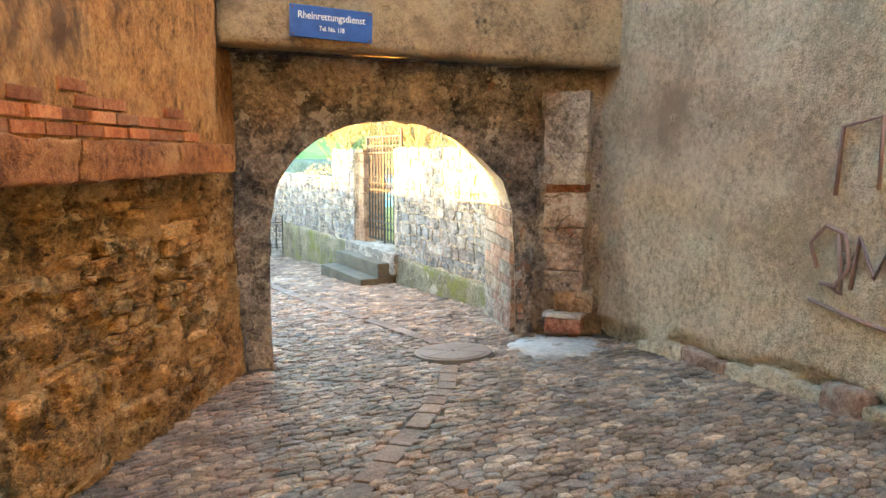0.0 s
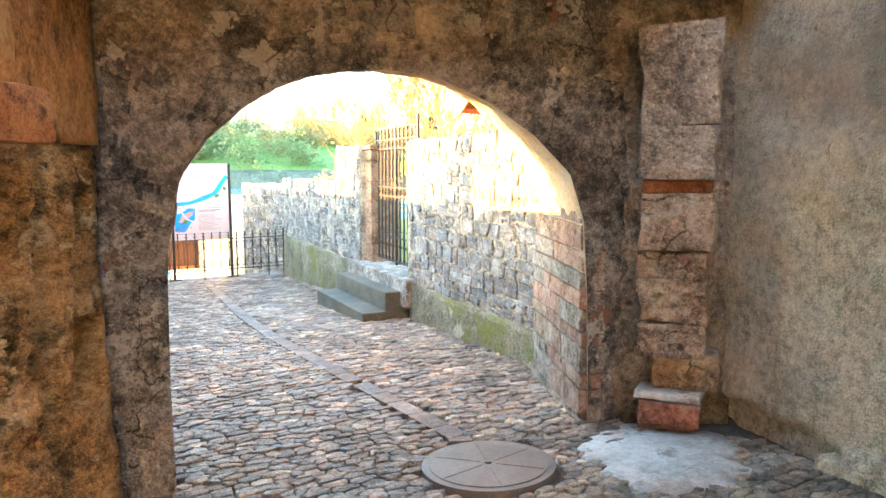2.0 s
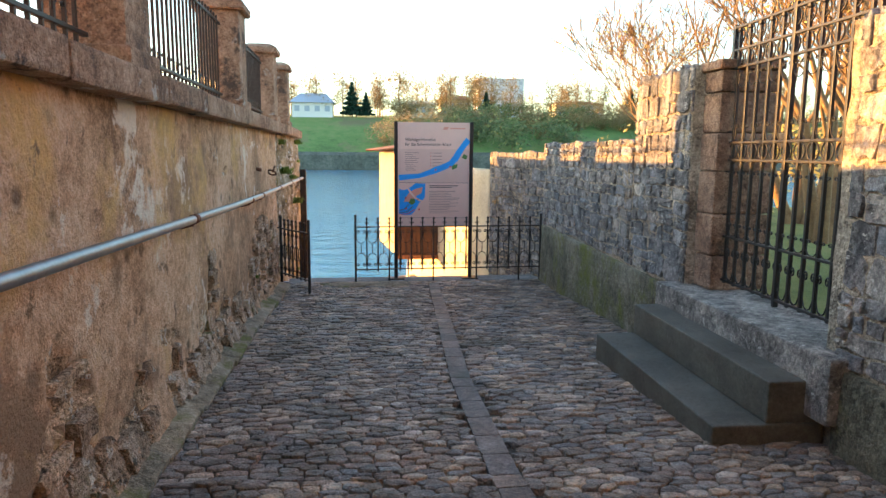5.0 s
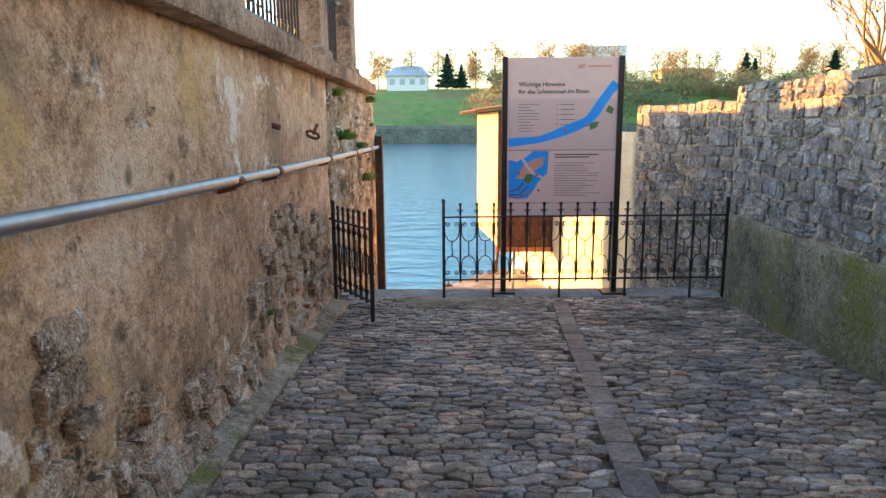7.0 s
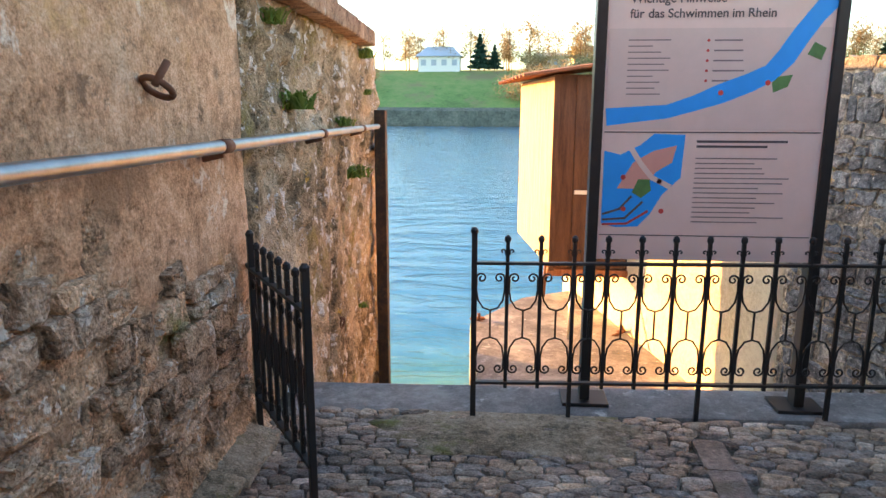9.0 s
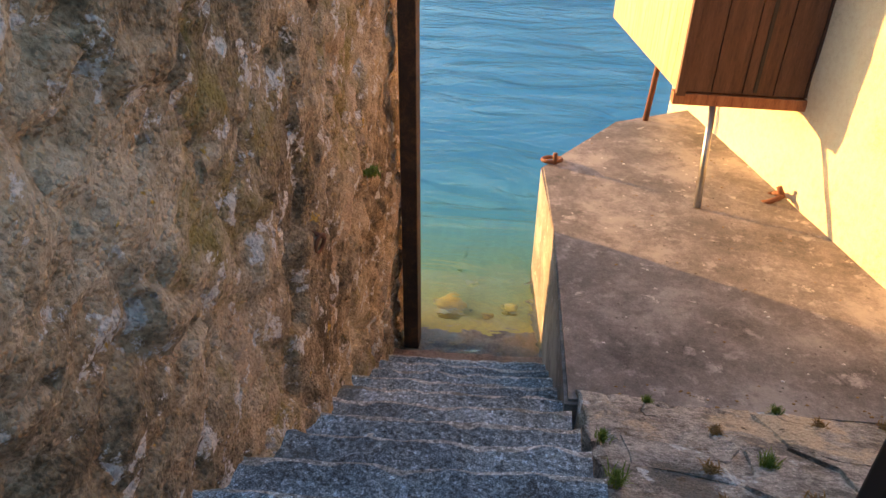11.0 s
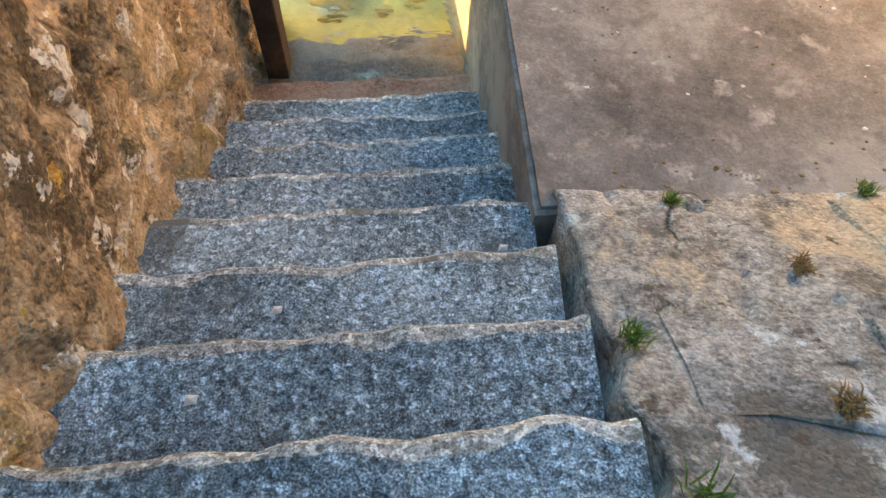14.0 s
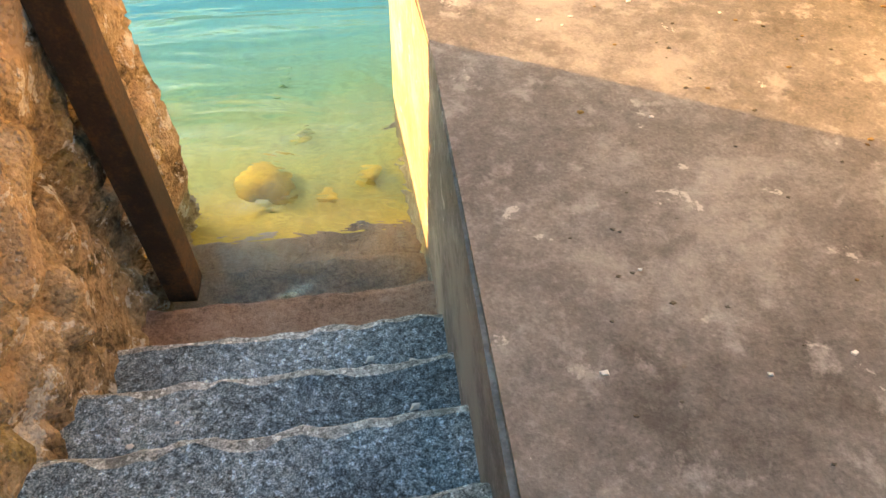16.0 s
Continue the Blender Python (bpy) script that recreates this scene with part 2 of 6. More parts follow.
M["lane_plaster"] = stone("lane_plaster", [(0.24, 0.135, 0.07), (0.62, 0.385, 0.23), (0.82, 0.61, 0.43)], 1.1, 18, 0.92, 1.0, 0.02, sharp=0.09,
                          spots=((0.34, 0.215, 0.13), 1.5, 0.54, 0.62), more=((0.82, 0.73, 0.61), 1.6, 0.59, 0.63), pits=6, pebble=(60, 0.10, 0.25),
                          layers=(((0.70, 0.45, 0.17), 0.9, 0.55, 0.68), ((0.24, 0.15, 0.09), 5.0, 0.61, 0.66)))
M["lane_rubble"] = stone("lane_rubble", [(0.15, 0.095, 0.06), (0.52, 0.36, 0.235), (0.78, 0.62, 0.47)], 3.2, 16, 0.92, 1.0, 0.03, "object", 0.4,
                         spots=((0.20, 0.18, 0.06), 1.6, 0.60, 0.68), more=((0.68, 0.61, 0.52), 9.0, 0.58, 0.61), pits=7, sharp=0.085, pebble=(70, 0.35, 0.5),
                         layers=(((0.10, 0.07, 0.045), 5.0, 0.60, 0.65),))
M["sandstone"] = stone("sandstone", [(0.12, 0.072, 0.047), (0.36, 0.225, 0.145), (0.54, 0.385, 0.27)], 2.5, 22, 0.9, 1.0, 0.02,
                       spots=((0.50, 0.46, 0.40), 4.0, 0.60, 0.64), sharp=0.08, pebble=(70, 0.25, 0.3), layers=(((0.10, 0.075, 0.06), 3.0, 0.60, 0.66),))
M["river_wall"] = stone("river_wall", [(0.11, 0.08, 0.045), (0.38, 0.29, 0.185), (0.60, 0.50, 0.365)], 1.3, 12, 0.92, 1.0, 0.03, soft=0.60, weights=(0.46, 0.32, 0.22), pebble=(70, 0.22, 0.4),
                        spots=((0.27, 0.215, 0.07), 1.4, 0.55, 0.66), more=((0.50, 0.38, 0.26), 1.8, 0.57, 0.61), sharp=0.09,
                        layers=(((0.11, 0.09, 0.05), 3.0, 0.59, 0.65), ((0.66, 0.64, 0.61), 7.0, 0.57, 0.60), ((0.52, 0.34, 0.08), 6.0, 0.65, 0.675)))
RUB = [(0.07, 0.073, 0.077), (0.22, 0.225, 0.235), (0.46, 0.46, 0.46)]
M["rubble"] = stone("rubble", RUB, 4, 24, 0.85, 1.0, 0.018, "object", 0.6, soft=0.62, sharp=0.09, spots=((0.50, 0.30, 0.08), 1.7, 0.66, 0.70), more=((0.52, 0.51, 0.48), 14.0, 0.61, 0.64), pebble=(45, 0.3, 0.4))
M["mortar"] = stone("mortar", [(0.14, 0.11, 0.08), (0.42, 0.35, 0.265), (0.62, 0.53, 0.41)], 3, 22, 0.95, 1.0, 0.03, pits=14, sharp=0.08, pebble=(50, 0.4, 0.6))
M["plinth"] = stone("plinth", [(0.06, 0.055, 0.036), (0.185, 0.17, 0.12), (0.33, 0.305, 0.235)], 1.6, 20, 0.9, 0.9, 0.02,
                    spots=((0.15, 0.16, 0.035), 1.8, 0.50, 0.62), pits=14, sharp=0.09, pebble=(48, 0.35, 0.4), layers=(((0.36, 0.33, 0.27), 2.6, 0.62, 0.66),))
M["dark_step"] = stone("dark_step", [(0.045, 0.042, 0.032), (0.095, 0.09, 0.072), (0.16, 0.152, 0.125)], 2, 36, 0.6, 0.6, 0.008)
GRANITE = dict(grain=(85, 0.75), rough=0.75, relief=0.9, dist=0.008, weights=(0.26, 0.30, 0.44), pits=26)
M["granite"] = stone("granite", [(0.03, 0.045, 0.058), (0.20, 0.285, 0.365), (0.64, 0.78, 0.90)], 1.6, 42, sharp=0.08,
                     spots=((0.085, 0.092, 0.085), 1.3, 0.53, 0.70), more=((0.62, 0.72, 0.80), 11.0, 0.66, 0.69), **GRANITE)
M["granite_worn"] = stone("granite_worn", [(0.10, 0.11, 0.11), (0.42, 0.45, 0.46), (0.78, 0.82, 0.84)], 2.4, 42, sharp=0.08,
                          spots=((0.16, 0.17, 0.15), 3.0, 0.54, 0.64), **GRANITE)
M["moss_line"] = stone("moss_line", [(0.03, 0.035, 0.012), (0.08, 0.085, 0.03), (0.16, 0.15, 0.06)], 5, 40, 0.95, 0.8, 0.01)
M["old_step"] = stone("old_step", [(0.11, 0.07, 0.05), (0.32, 0.22, 0.17), (0.46, 0.35, 0.28)], 2.4, 34, 0.8, 1.0, 0.015)
M["concrete"] = stone("concrete", [(0.10, 0.095, 0.092), (0.225, 0.212, 0.205), (0.40, 0.38, 0.36)], 1.5, 20, 0.85, 0.8, 0.006, weights=(0.56, 0.26, 0.18), soft=0.62, grain=(150, 0.16),
                      spots=((0.40, 0.38, 0.355), 1.5, 0.55, 0.66), more=((0.56, 0.54, 0.51), 4.0, 0.63, 0.67), sharp=0.125,
                      layers=(((0.15, 0.14, 0.135), 2.6, 0.56, 0.68), ((0.37, 0.355, 0.345), 8.0, 0.56, 0.66), ((0.60, 0.58, 0.55), 5.0, 0.66, 0.68)))
M["kerb"] = stone("kerb", [(0.10, 0.08, 0.05), (0.34, 0.28, 0.20), (0.52, 0.45, 0.35)], 2.4, 22, 0.9, 1.0, 0.015, "object", 0.3, spots=((0.17, 0.17, 0.045), 2.0, 0.53, 0.62), sharp=0.085, pebble=(70, 0.3, 0.4))
M["ramp_stone"] = stone("ramp_stone", [(0.11, 0.105, 0.10), (0.33, 0.33, 0.325), (0.58, 0.585, 0.585)], 2.0, 22, 0.9, 1.0, 0.012, "object", 0.3, soft=0.62,
                        spots=((0.15, 0.15, 0.145), 2.4, 0.55, 0.60), more=((0.50, 0.44, 0.35), 1.5, 0.57, 0.62), pits=14, sharp=0.085, pebble=(85, 0.45, 0.4), cracks=(1.9, 0.03, 1.0),
                        layers=(((0.56, 0.63, 0.69), 2.2, 0.60, 0.63), ((0.13, 0.11, 0.085), 9.0, 0.62, 0.66)))
M["cream"] = stone("cream", [(0.52, 0.42, 0.27), (0.72, 0.62, 0.44), (0.80, 0.72, 0.54)], 0.8, 22, 0.9, 0.5, 0.012)
# distance haze of the far hill mixed into these pale colours
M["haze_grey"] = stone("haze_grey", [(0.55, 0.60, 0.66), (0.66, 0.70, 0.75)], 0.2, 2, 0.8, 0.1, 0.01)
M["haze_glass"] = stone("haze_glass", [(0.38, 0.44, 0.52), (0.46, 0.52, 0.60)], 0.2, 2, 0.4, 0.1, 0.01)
M["iron"] = plain("iron", (0.022, 0.021, 0.022), 0.45, 0.2)
M["post_rust"] = stone("post_rust", [(0.012, 0.009, 0.007), (0.035, 0.022, 0.014), (0.10, 0.055, 0.025)], 3, 20, 0.7, 0.6, 0.006)
M["steel"] = plain("steel", (0.36, 0.37, 0.38), 0.42, 0.9)
M["rust"] = plain("rust", (0.16, 0.07, 0.04), 0.8, 0.2)
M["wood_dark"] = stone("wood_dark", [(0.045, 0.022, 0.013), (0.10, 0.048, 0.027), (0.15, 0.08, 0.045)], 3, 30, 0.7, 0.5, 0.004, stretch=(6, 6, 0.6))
# paler copy of the cabin wood, with low sunlight put into the colour
M["wood_sunlit"] = stone("wood_sunlit", [(0.35, 0.24, 0.13), (0.52, 0.38, 0.22), (0.6, 0.47, 0.3)], 3, 30, 0.75, 0.5, 0.004, stretch=(6, 6, 0.6))
M["wood_red"] = stone("wood_red", [(0.16, 0.06, 0.03), (0.34, 0.14, 0.06), (0.42, 0.2, 0.1)], 3, 30, 0.7, 0.5, 0.004, stretch=(6, 6, 0.6))
M["roof_tile"] = stone("roof_tile", [(0.22, 0.09, 0.05), (0.38, 0.17, 0.09)], 4, 30, 0.85, 0.6, 0.01)
M["sign_blue"] = plain("sign_blue", (0.02, 0.10, 0.36), 0.35)
M["white"] = plain("white", (0.8, 0.8, 0.78), 0.5, 0, 0.06)
M["board"] = plain("board", (0.80, 0.59, 0.53), 0.5, 0, 0.04)
M["board_tint"] = plain("board_tint", (0.70, 0.52, 0.47), 0.5, 0, 0.04)
M["map_blue"] = plain("map_blue", (0.0, 0.34, 0.92), 0.5, 0, 0.05)
M["map_green"] = plain("map_green", (0.08, 0.2, 0.06), 0.5)
M["map_red"] = plain("map_red", (0.6, 0.06, 0.05), 0.5)
M["pale_red"] = plain("pale_red", (0.72, 0.34, 0.28), 0.5, 0, 0.05)
M["ink"] = plain("ink", (0.10, 0.075, 0.08), 0.6)
M["ink_soft"] = plain("ink_soft", (0.24, 0.17, 0.17), 0.6)
M["cast_iron"] = stone("cast_iron", [(0.13, 0.115, 0.105), (0.26, 0.235, 0.22)], 2, 40, 0.6, 0.4, 0.004, metal=0.3)
M["bark"] = stone("bark", [(0.17, 0.10, 0.05), (0.34, 0.22, 0.11)], 5, 40, 0.9, 0.8, 0.01)
M["lawn"] = stone("lawn", [(0.07, 0.10, 0.025), (0.15, 0.19, 0.045), (0.26, 0.24, 0.08)], 0.8, 30, 0.95, 0.6, 0.02)
M["meadow"] = stone("meadow", [(0.09, 0.16, 0.04), (0.15, 0.26, 0.065), (0.26, 0.28, 0.10)], 0.05, 0.5, 0.95, 0.3, 0.05, spots=((0.22, 0.20, 0.09), 0.06, 0.54, 0.64))
M["bank"] = stone("bank", [(0.05, 0.06, 0.045), (0.12, 0.13, 0.10), (0.2, 0.2, 0.16)], 0.35, 2.0, 0.95, 0.8, 0.3)
# bed runs from sand to blue with depth: the water's absorption painted as colour
depth_tinted_bed, nt, bsdf, pos, geo = start("bed")
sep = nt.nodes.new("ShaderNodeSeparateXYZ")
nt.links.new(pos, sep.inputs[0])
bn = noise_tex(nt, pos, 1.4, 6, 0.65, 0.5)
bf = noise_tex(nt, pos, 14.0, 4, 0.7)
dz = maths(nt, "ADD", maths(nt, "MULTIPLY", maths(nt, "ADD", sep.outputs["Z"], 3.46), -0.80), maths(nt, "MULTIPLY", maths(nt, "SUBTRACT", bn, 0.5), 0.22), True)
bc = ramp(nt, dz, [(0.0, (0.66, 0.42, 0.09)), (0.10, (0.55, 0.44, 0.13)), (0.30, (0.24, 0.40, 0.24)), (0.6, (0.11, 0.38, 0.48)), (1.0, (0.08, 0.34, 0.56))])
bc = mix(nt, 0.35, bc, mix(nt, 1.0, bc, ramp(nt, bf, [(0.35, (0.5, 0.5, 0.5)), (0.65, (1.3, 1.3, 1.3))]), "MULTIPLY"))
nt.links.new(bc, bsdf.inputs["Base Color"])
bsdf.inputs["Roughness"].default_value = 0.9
M["bed"] = depth_tinted_bed
M["deep_bed"] = depth_tinted_bed
M["moss"] = stone("moss", [(0.07, 0.10, 0.02), (0.16, 0.19, 0.04)], 8, 50, 0.95, 0.8, 0.01)


def leafy(name, c1, c2):
    m, nt, bsdf, pos, geo = start(name)
    nt.links.new(ramp(nt, geo.outputs["Random Per Island"], [(0, c1), (1, c2)]), bsdf.inputs["Base Color"])
    bsdf.inputs["Roughness"].default_value = 0.7
    tr = nt.nodes.new("ShaderNodeBsdfTranslucent")
    nt.links.new(bsdf.inputs["Base Color"].links[0].from_socket, tr.inputs[0])
    mx = nt.nodes.new("ShaderNodeMixShader")
    mx.inputs[0].default_value = 0.35
    nt.links.new(bsdf.outputs[0], mx.inputs[1])
    nt.links.new(tr.outputs[0], mx.inputs[2])
    nt.links.new(mx.outputs[0], nt.nodes["Material Output"].inputs[0])
    return m


M["leaf_yellow"] = leafy("leaf_yellow", (0.46, 0.36, 0.10), (0.66, 0.56, 0.20))
M["leaf_green"] = leafy("leaf_green", (0.10, 0.19, 0.03), (0.24, 0.34, 0.08))
# far foliage: leaf colours lightened to carry the haze over the river
M["leaf_haze"] = leafy("leaf_haze", (0.12, 0.17, 0.07), (0.24, 0.28, 0.11))
M["leaf_haze_brown"] = leafy("leaf_haze_brown", (0.27, 0.20, 0.10), (0.46, 0.36, 0.18))
M["leaf_fir"] = leafy("leaf_fir", (0.012, 0.05, 0.03), (0.03, 0.10, 0.06))
M["leaf_brown"] = leafy("leaf_brown", (0.20, 0.13, 0.05), (0.36, 0.25, 0.10))

# river water: clear, with a rippled gloss; its depth colour is painted on the bed
wm, nt, bsdf, pos, geo = start("river_water")
mp = nt.nodes.new("ShaderNodeMapping")
mp.inputs["Scale"].default_value = (0.45, 1.0, 1.0)
nt.links.new(pos, mp.inputs[0])
w1 = noise_tex(nt, mp.outputs[0], 0.9, 4, 0.6, 1.2)
w2 = noise_tex(nt, mp.outputs[0], 6.0, 3, 0.6, 0.5)
wh = maths(nt, "ADD", w1, maths(nt, "MULTIPLY", w2, 0.12))
bsdf.inputs["Base Color"].default_value = (0.68, 0.92, 0.97, 1)
bsdf.inputs["Roughness"].default_value = 0.07
bsdf.inputs["IOR"].default_value = 1.33
bsdf.inputs["Transmission Weight"].default_value = 1.0
bump(nt, bsdf, wh, 1.0, 0.20)
M["water"] = wm

# ---- building helpers ----
def mesh_ob(name, verts, faces, mat, parent=None, smooth=False, label=""):
    me = bpy.data.meshes.new(name)
    me.from_pydata([tuple(v) for v in verts], [], faces)
    for m in mat if isinstance(mat, (list, tuple)) else [mat]:
        me.materials.append(m)
    me.polygons.foreach_set("use_smooth", [smooth] * len(me.polygons))
    me.update()
    ob = new(name, me)
    if parent:
        ob.parent = parent
    if label:
        ob["label"] = label
    return ob


def part(name, bm, mat, parent=None, label="", smooth=False):
    me = bpy.data.meshes.new(name)
    for f in bm.faces:
        f.smooth = smooth
    bm.normal_update()
    bm.to_mesh(me)
    bm.free()
    me.materials.append(mat)
    ob = new(name, me)
    if parent:
        ob.parent = parent
    if label:
        ob["label"] = label
    return ob


def box_into(bm, c, s, m=None, bevel=0.0):
    """A box of size s with its middle at c, turned by m about its middle."""
    t = Matrix.Translation(c) @ (m or Matrix.Identity(4)) @ Matrix.Diagonal((*s, 1))
    vs = bmesh.ops.create_cube(bm, size=1.0, matrix=t)["verts"]
    if bevel:
        es = list({e for v in vs for e in v.link_edges})
        bmesh.ops.bevel(bm, geom=es, offset=bevel, segments=2, affect="EDGES", profile=0.6)


def box(name, c, s, mat, parent=None, m=None, bevel=0.004, label=""):
    bm = bmesh.new()
    box_into(bm, c, s, m, bevel)
    return part(name, bm, mat, parent, label)


def tube_into(bm, pts, r, sides=8, caps=True):
    """A round bar along pts; r one radius or one for each point."""
    rr = r if isinstance(r, (list, tuple)) else [r] * len(pts)
    pts = [Vector(p) for p in pts]
    rings, side = [], None
    for i, p in enumerate(pts):
        d = (pts[min(i + 1, len(pts) - 1)] - pts[max(i - 1, 0)]).normalized()
        if side is None:
            side = d.orthogonal().normalized()
        side = (side - d * side.dot(d)).normalized()
        up = d.cross(side)
        rings.append([bm.verts.new(p + (side * math.cos(a) + up * math.sin(a)) * rr[i]) for a in [2 * math.pi * k / sides for k in range(sides)]])
    for a, b in zip(rings, rings[1:]):
        for k in range(sides):
            bm.faces.new((a[k], a[(k + 1) % sides], b[(k + 1) % sides], b[k]))
    if caps:
        bm.faces.new(rings[0][::-1])
        bm.faces.new(rings[-1])


def tube(name, pts, r, mat, parent=None, sides=8, label=""):
    bm = bmesh.new()
    tube_into(bm, pts, r, sides)
    return part(name, bm, mat, parent, label, True)


def empty(name, at=(0, 0, 0)):
    ob = new(name)
    ob.location = at
    return ob


def rel(p, scale=1.0, depth=4):
    return noise.fractal(Vector(p) * scale, 1.0, 2.0, depth)


def rough_wall(name, a, b, z0, z1, thick, mat, step=0.06, relief=0.02, scale=2.0, parent=None, warp=None, pick=None):
    """A wall with thickness from plan point a to b; its face, on the right as one walks from a to b, is worked uneven. z0 may be a function of y."""
    a, b = Vector((*a, 0)), Vector((*b, 0))
    d = b - a
    ln = d.length
    d.normalize()
    n = Vector((d.y, -d.x, 0))
    nu, nv = max(2, int(ln / step)), max(2, int((z1 - (z0(a.y) if callable(z0) else z0)) / step))
    vs, fs = [], []
    for i in range(nu + 1):
        p = a + d * ln * i / nu
        lo = z0(p.y) if callable(z0) else z0
        for j in range(nv + 1):
            q = Vector((p.x, p.y, lo + (z1 - lo) * j / nv))
            h = rel(q, scale) * relief + rel(q, scale * 4.3, 3) * relief * 0.35
            if warp:
                h += warp(q)
            vs.append(q + n * h)
    for i in range(nu):
        for j in range(nv):
            k = i * (nv + 1) + j
            fs.append((k, k + nv + 1, k + nv + 2, k + 1))
    base = len(vs)
    za, zb = (z0(a.y) if callable(z0) else z0), (z0(b.y) if callable(z0) else z0)
    for p, z in ((a, za), (b, zb), (b, z1), (a, z1)):
        vs.append(Vector((p.x, p.y, z)) - n * thick)
    fs.append((base, base + 3, base + 2, base + 1))
    fs.append((*range(0, nv + 1), base + 3, base))
    e = nu * (nv + 1)
    fs.append((*[e + j for j in range(nv, -1, -1)], base + 1, base + 2))
    fs.append((*[i * (nv + 1) + nv for i in range(nu + 1)], base + 2, base + 3))
    fs.append((*[i * (nv + 1) for i in range(nu, -1, -1)], base, base + 1))
    ob = mesh_ob(name, vs, fs, mat, parent, True)
    if pick:
        for p in ob.data.polygons[:nu * nv]:
            p.material_index = pick(p.center)
    return ob


def smooth(x, a, b):
    t = min(1.0, max(0.0, (x - a) / (b - a)))
    return t * t * (3 - 2 * t)


def crease(q, scale, width, depth):
    """A groove where the noise changes sign."""
    return -depth * max(0.0, 1 - abs(rel(q, scale, 3)) / width)


def blocks(q, scale, deep, lift):
    """Broken stone faces: each at its own depth and tilt, with open seams between them."""
    p = Vector(q) * scale + Vector((rel(q, scale * 1.5, 3), rel((q[0] + 7, q[1], q[2]), scale * 1.5, 3), rel((q[0], q[1] + 7, q[2]), scale * 1.5, 3))) * 0.35
    dist, near = noise.voronoi(p)
    c = near[0]
    off = p - c
    tilt = off.y * rel(c * 3.1, 1.0, 1) + off.z * rel(c * 4.7, 1.0, 1)
    return lift * (rel(c * 5.3, 1.0, 1) + 0.9 * tilt) - deep * (1 - smooth(dist[1] - dist[0], 0.0, 0.12))


def cells(pts, aspect=1.0, reach=14):
    """The cell of each plan point among its neighbours; aspect over 1 makes the cells wide."""
    P = np.array(pts, float)
    Q = P * np.array([1.0 / aspect, 1.0])
    out = []
    size = 3.0 * math.sqrt((np.ptp(Q[:, 0]) * np.ptp(Q[:, 1])) / len(Q))
    order = np.argsort(Q[:, 1])
    ys = Q[order, 1]
    for i in range(len(Q)):
        lo, hi = np.searchsorted(ys, (Q[i, 1] - size, Q[i, 1] + size))
        near = order[lo:hi]
        near = near[np.abs(Q[near, 0] - Q[i, 0]) < size]
        d = Q[near] - Q[i]
        r2 = (d * d).sum(1)
        srt = np.argsort(r2)[1:reach + 1]
        poly = [(-size / 2, -size / 2), (size / 2, -size / 2), (size / 2, size / 2), (-size / 2, size / 2)]
        for k in srt:
            nx, ny, c = d[k][0], d[k][1], r2[k] / 2
            res = []
            for m in range(len(poly)):
                p, q = poly[m], poly[(m + 1) % len(poly)]
                sp, sq = nx * p[0] + ny * p[1] - c, nx * q[0] + ny * q[1] - c
                if sp <= 0:
                    res.append(p)
                if sp * sq < 0:
                    t = sp / (sp - sq)
                    res.append((p[0] + t * (q[0] - p[0]), p[1] + t * (q[1] - p[1])))
            poly = res
            if len(poly) < 3:
                break
        out.append([((x + Q[i, 0]) * aspect, y + Q[i, 1]) for x, y in poly])
    return out


def pillow(poly, gap, high, rnd, dome=0.6, low=-0.03):
    """A stone over a plan outline: (rings of (x, y, height), middle). Joints stay open by gap."""
    cx, cy = sum(p[0] for p in poly) / len(poly), sum(p[1] for p in poly) / len(poly)
    rad = max(1e-4, sum(math.hypot(p[0] - cx, p[1] - cy) for p in poly) / len(poly))
    tilt = (rnd.uniform(-1, 1) * high * 0.25 / rad, rnd.uniform(-1, 1) * high * 0.25 / rad)
    rings = []
    for f, h in ((1 - gap / rad, low), (1 - gap / rad - 0.05, high * (1 - dome)), (0.80 - gap / rad, high * 0.95)):
        f = max(f, 0.2)
        ring = []
        for p in poly:
            x, y = (p[0] - cx) * f, (p[1] - cy) * f
            ring.append((cx + x, cy + y, h + (x * tilt[0] + y * tilt[1] if h > 0 else 0)))
        rings.append(ring)
    return rings, (cx, cy, high)


def pillow_mesh(rings, mid, place):
    n = len(rings[0])
    vs = [place(*p) for r in rings for p in r] + [place(*mid)]
    fs = []
    for k in range(len(rings) - 1):
        for i in range(n):
            j = (i + 1) % n
            fs.append((k * n + i, k * n + j, (k + 1) * n + j, (k + 1) * n + i))
    last = (len(rings) - 1) * n
    for i in range(n):
        fs.append((last + i, last + (i + 1) % n, len(vs) - 1))
    return vs, fs


def rounded(poly):
    """The outline with its corners cut."""
    out = []
    for p, q in zip(poly, poly[1:] + poly[:1]):
        if math.dist(p, q) < 0.014:
            out.append(((p[0] + q[0]) / 2, (p[1] + q[1]) / 2))
        else:
            out += [(p[0] * 0.83 + q[0] * 0.17, p[1] * 0.83 + q[1] * 0.17), (p[0] * 0.17 + q[0] * 0.83, p[1] * 0.17 + q[1] * 0.83)]
    return out


GROUND_Y = (-14, 0.3, 4, 5, 6, 8, 10.3, 12, 15, 16.5, 17.6, 18.4)
GROUND_Z = (1.1, 0.25, -0.08, -0.19, -0.26, -0.34, -0.45, -0.54, -0.73, -0.855, -0.89, -0.93)


def gz(y):
    return float(np.interp(y, GROUND_Y, GROUND_Z))


def left_x(y):
    return 1.64 - 0.029 * (y - 10.1)


def right_x(y):
    return 5.25 + 0.0302 * (y - 8.0)


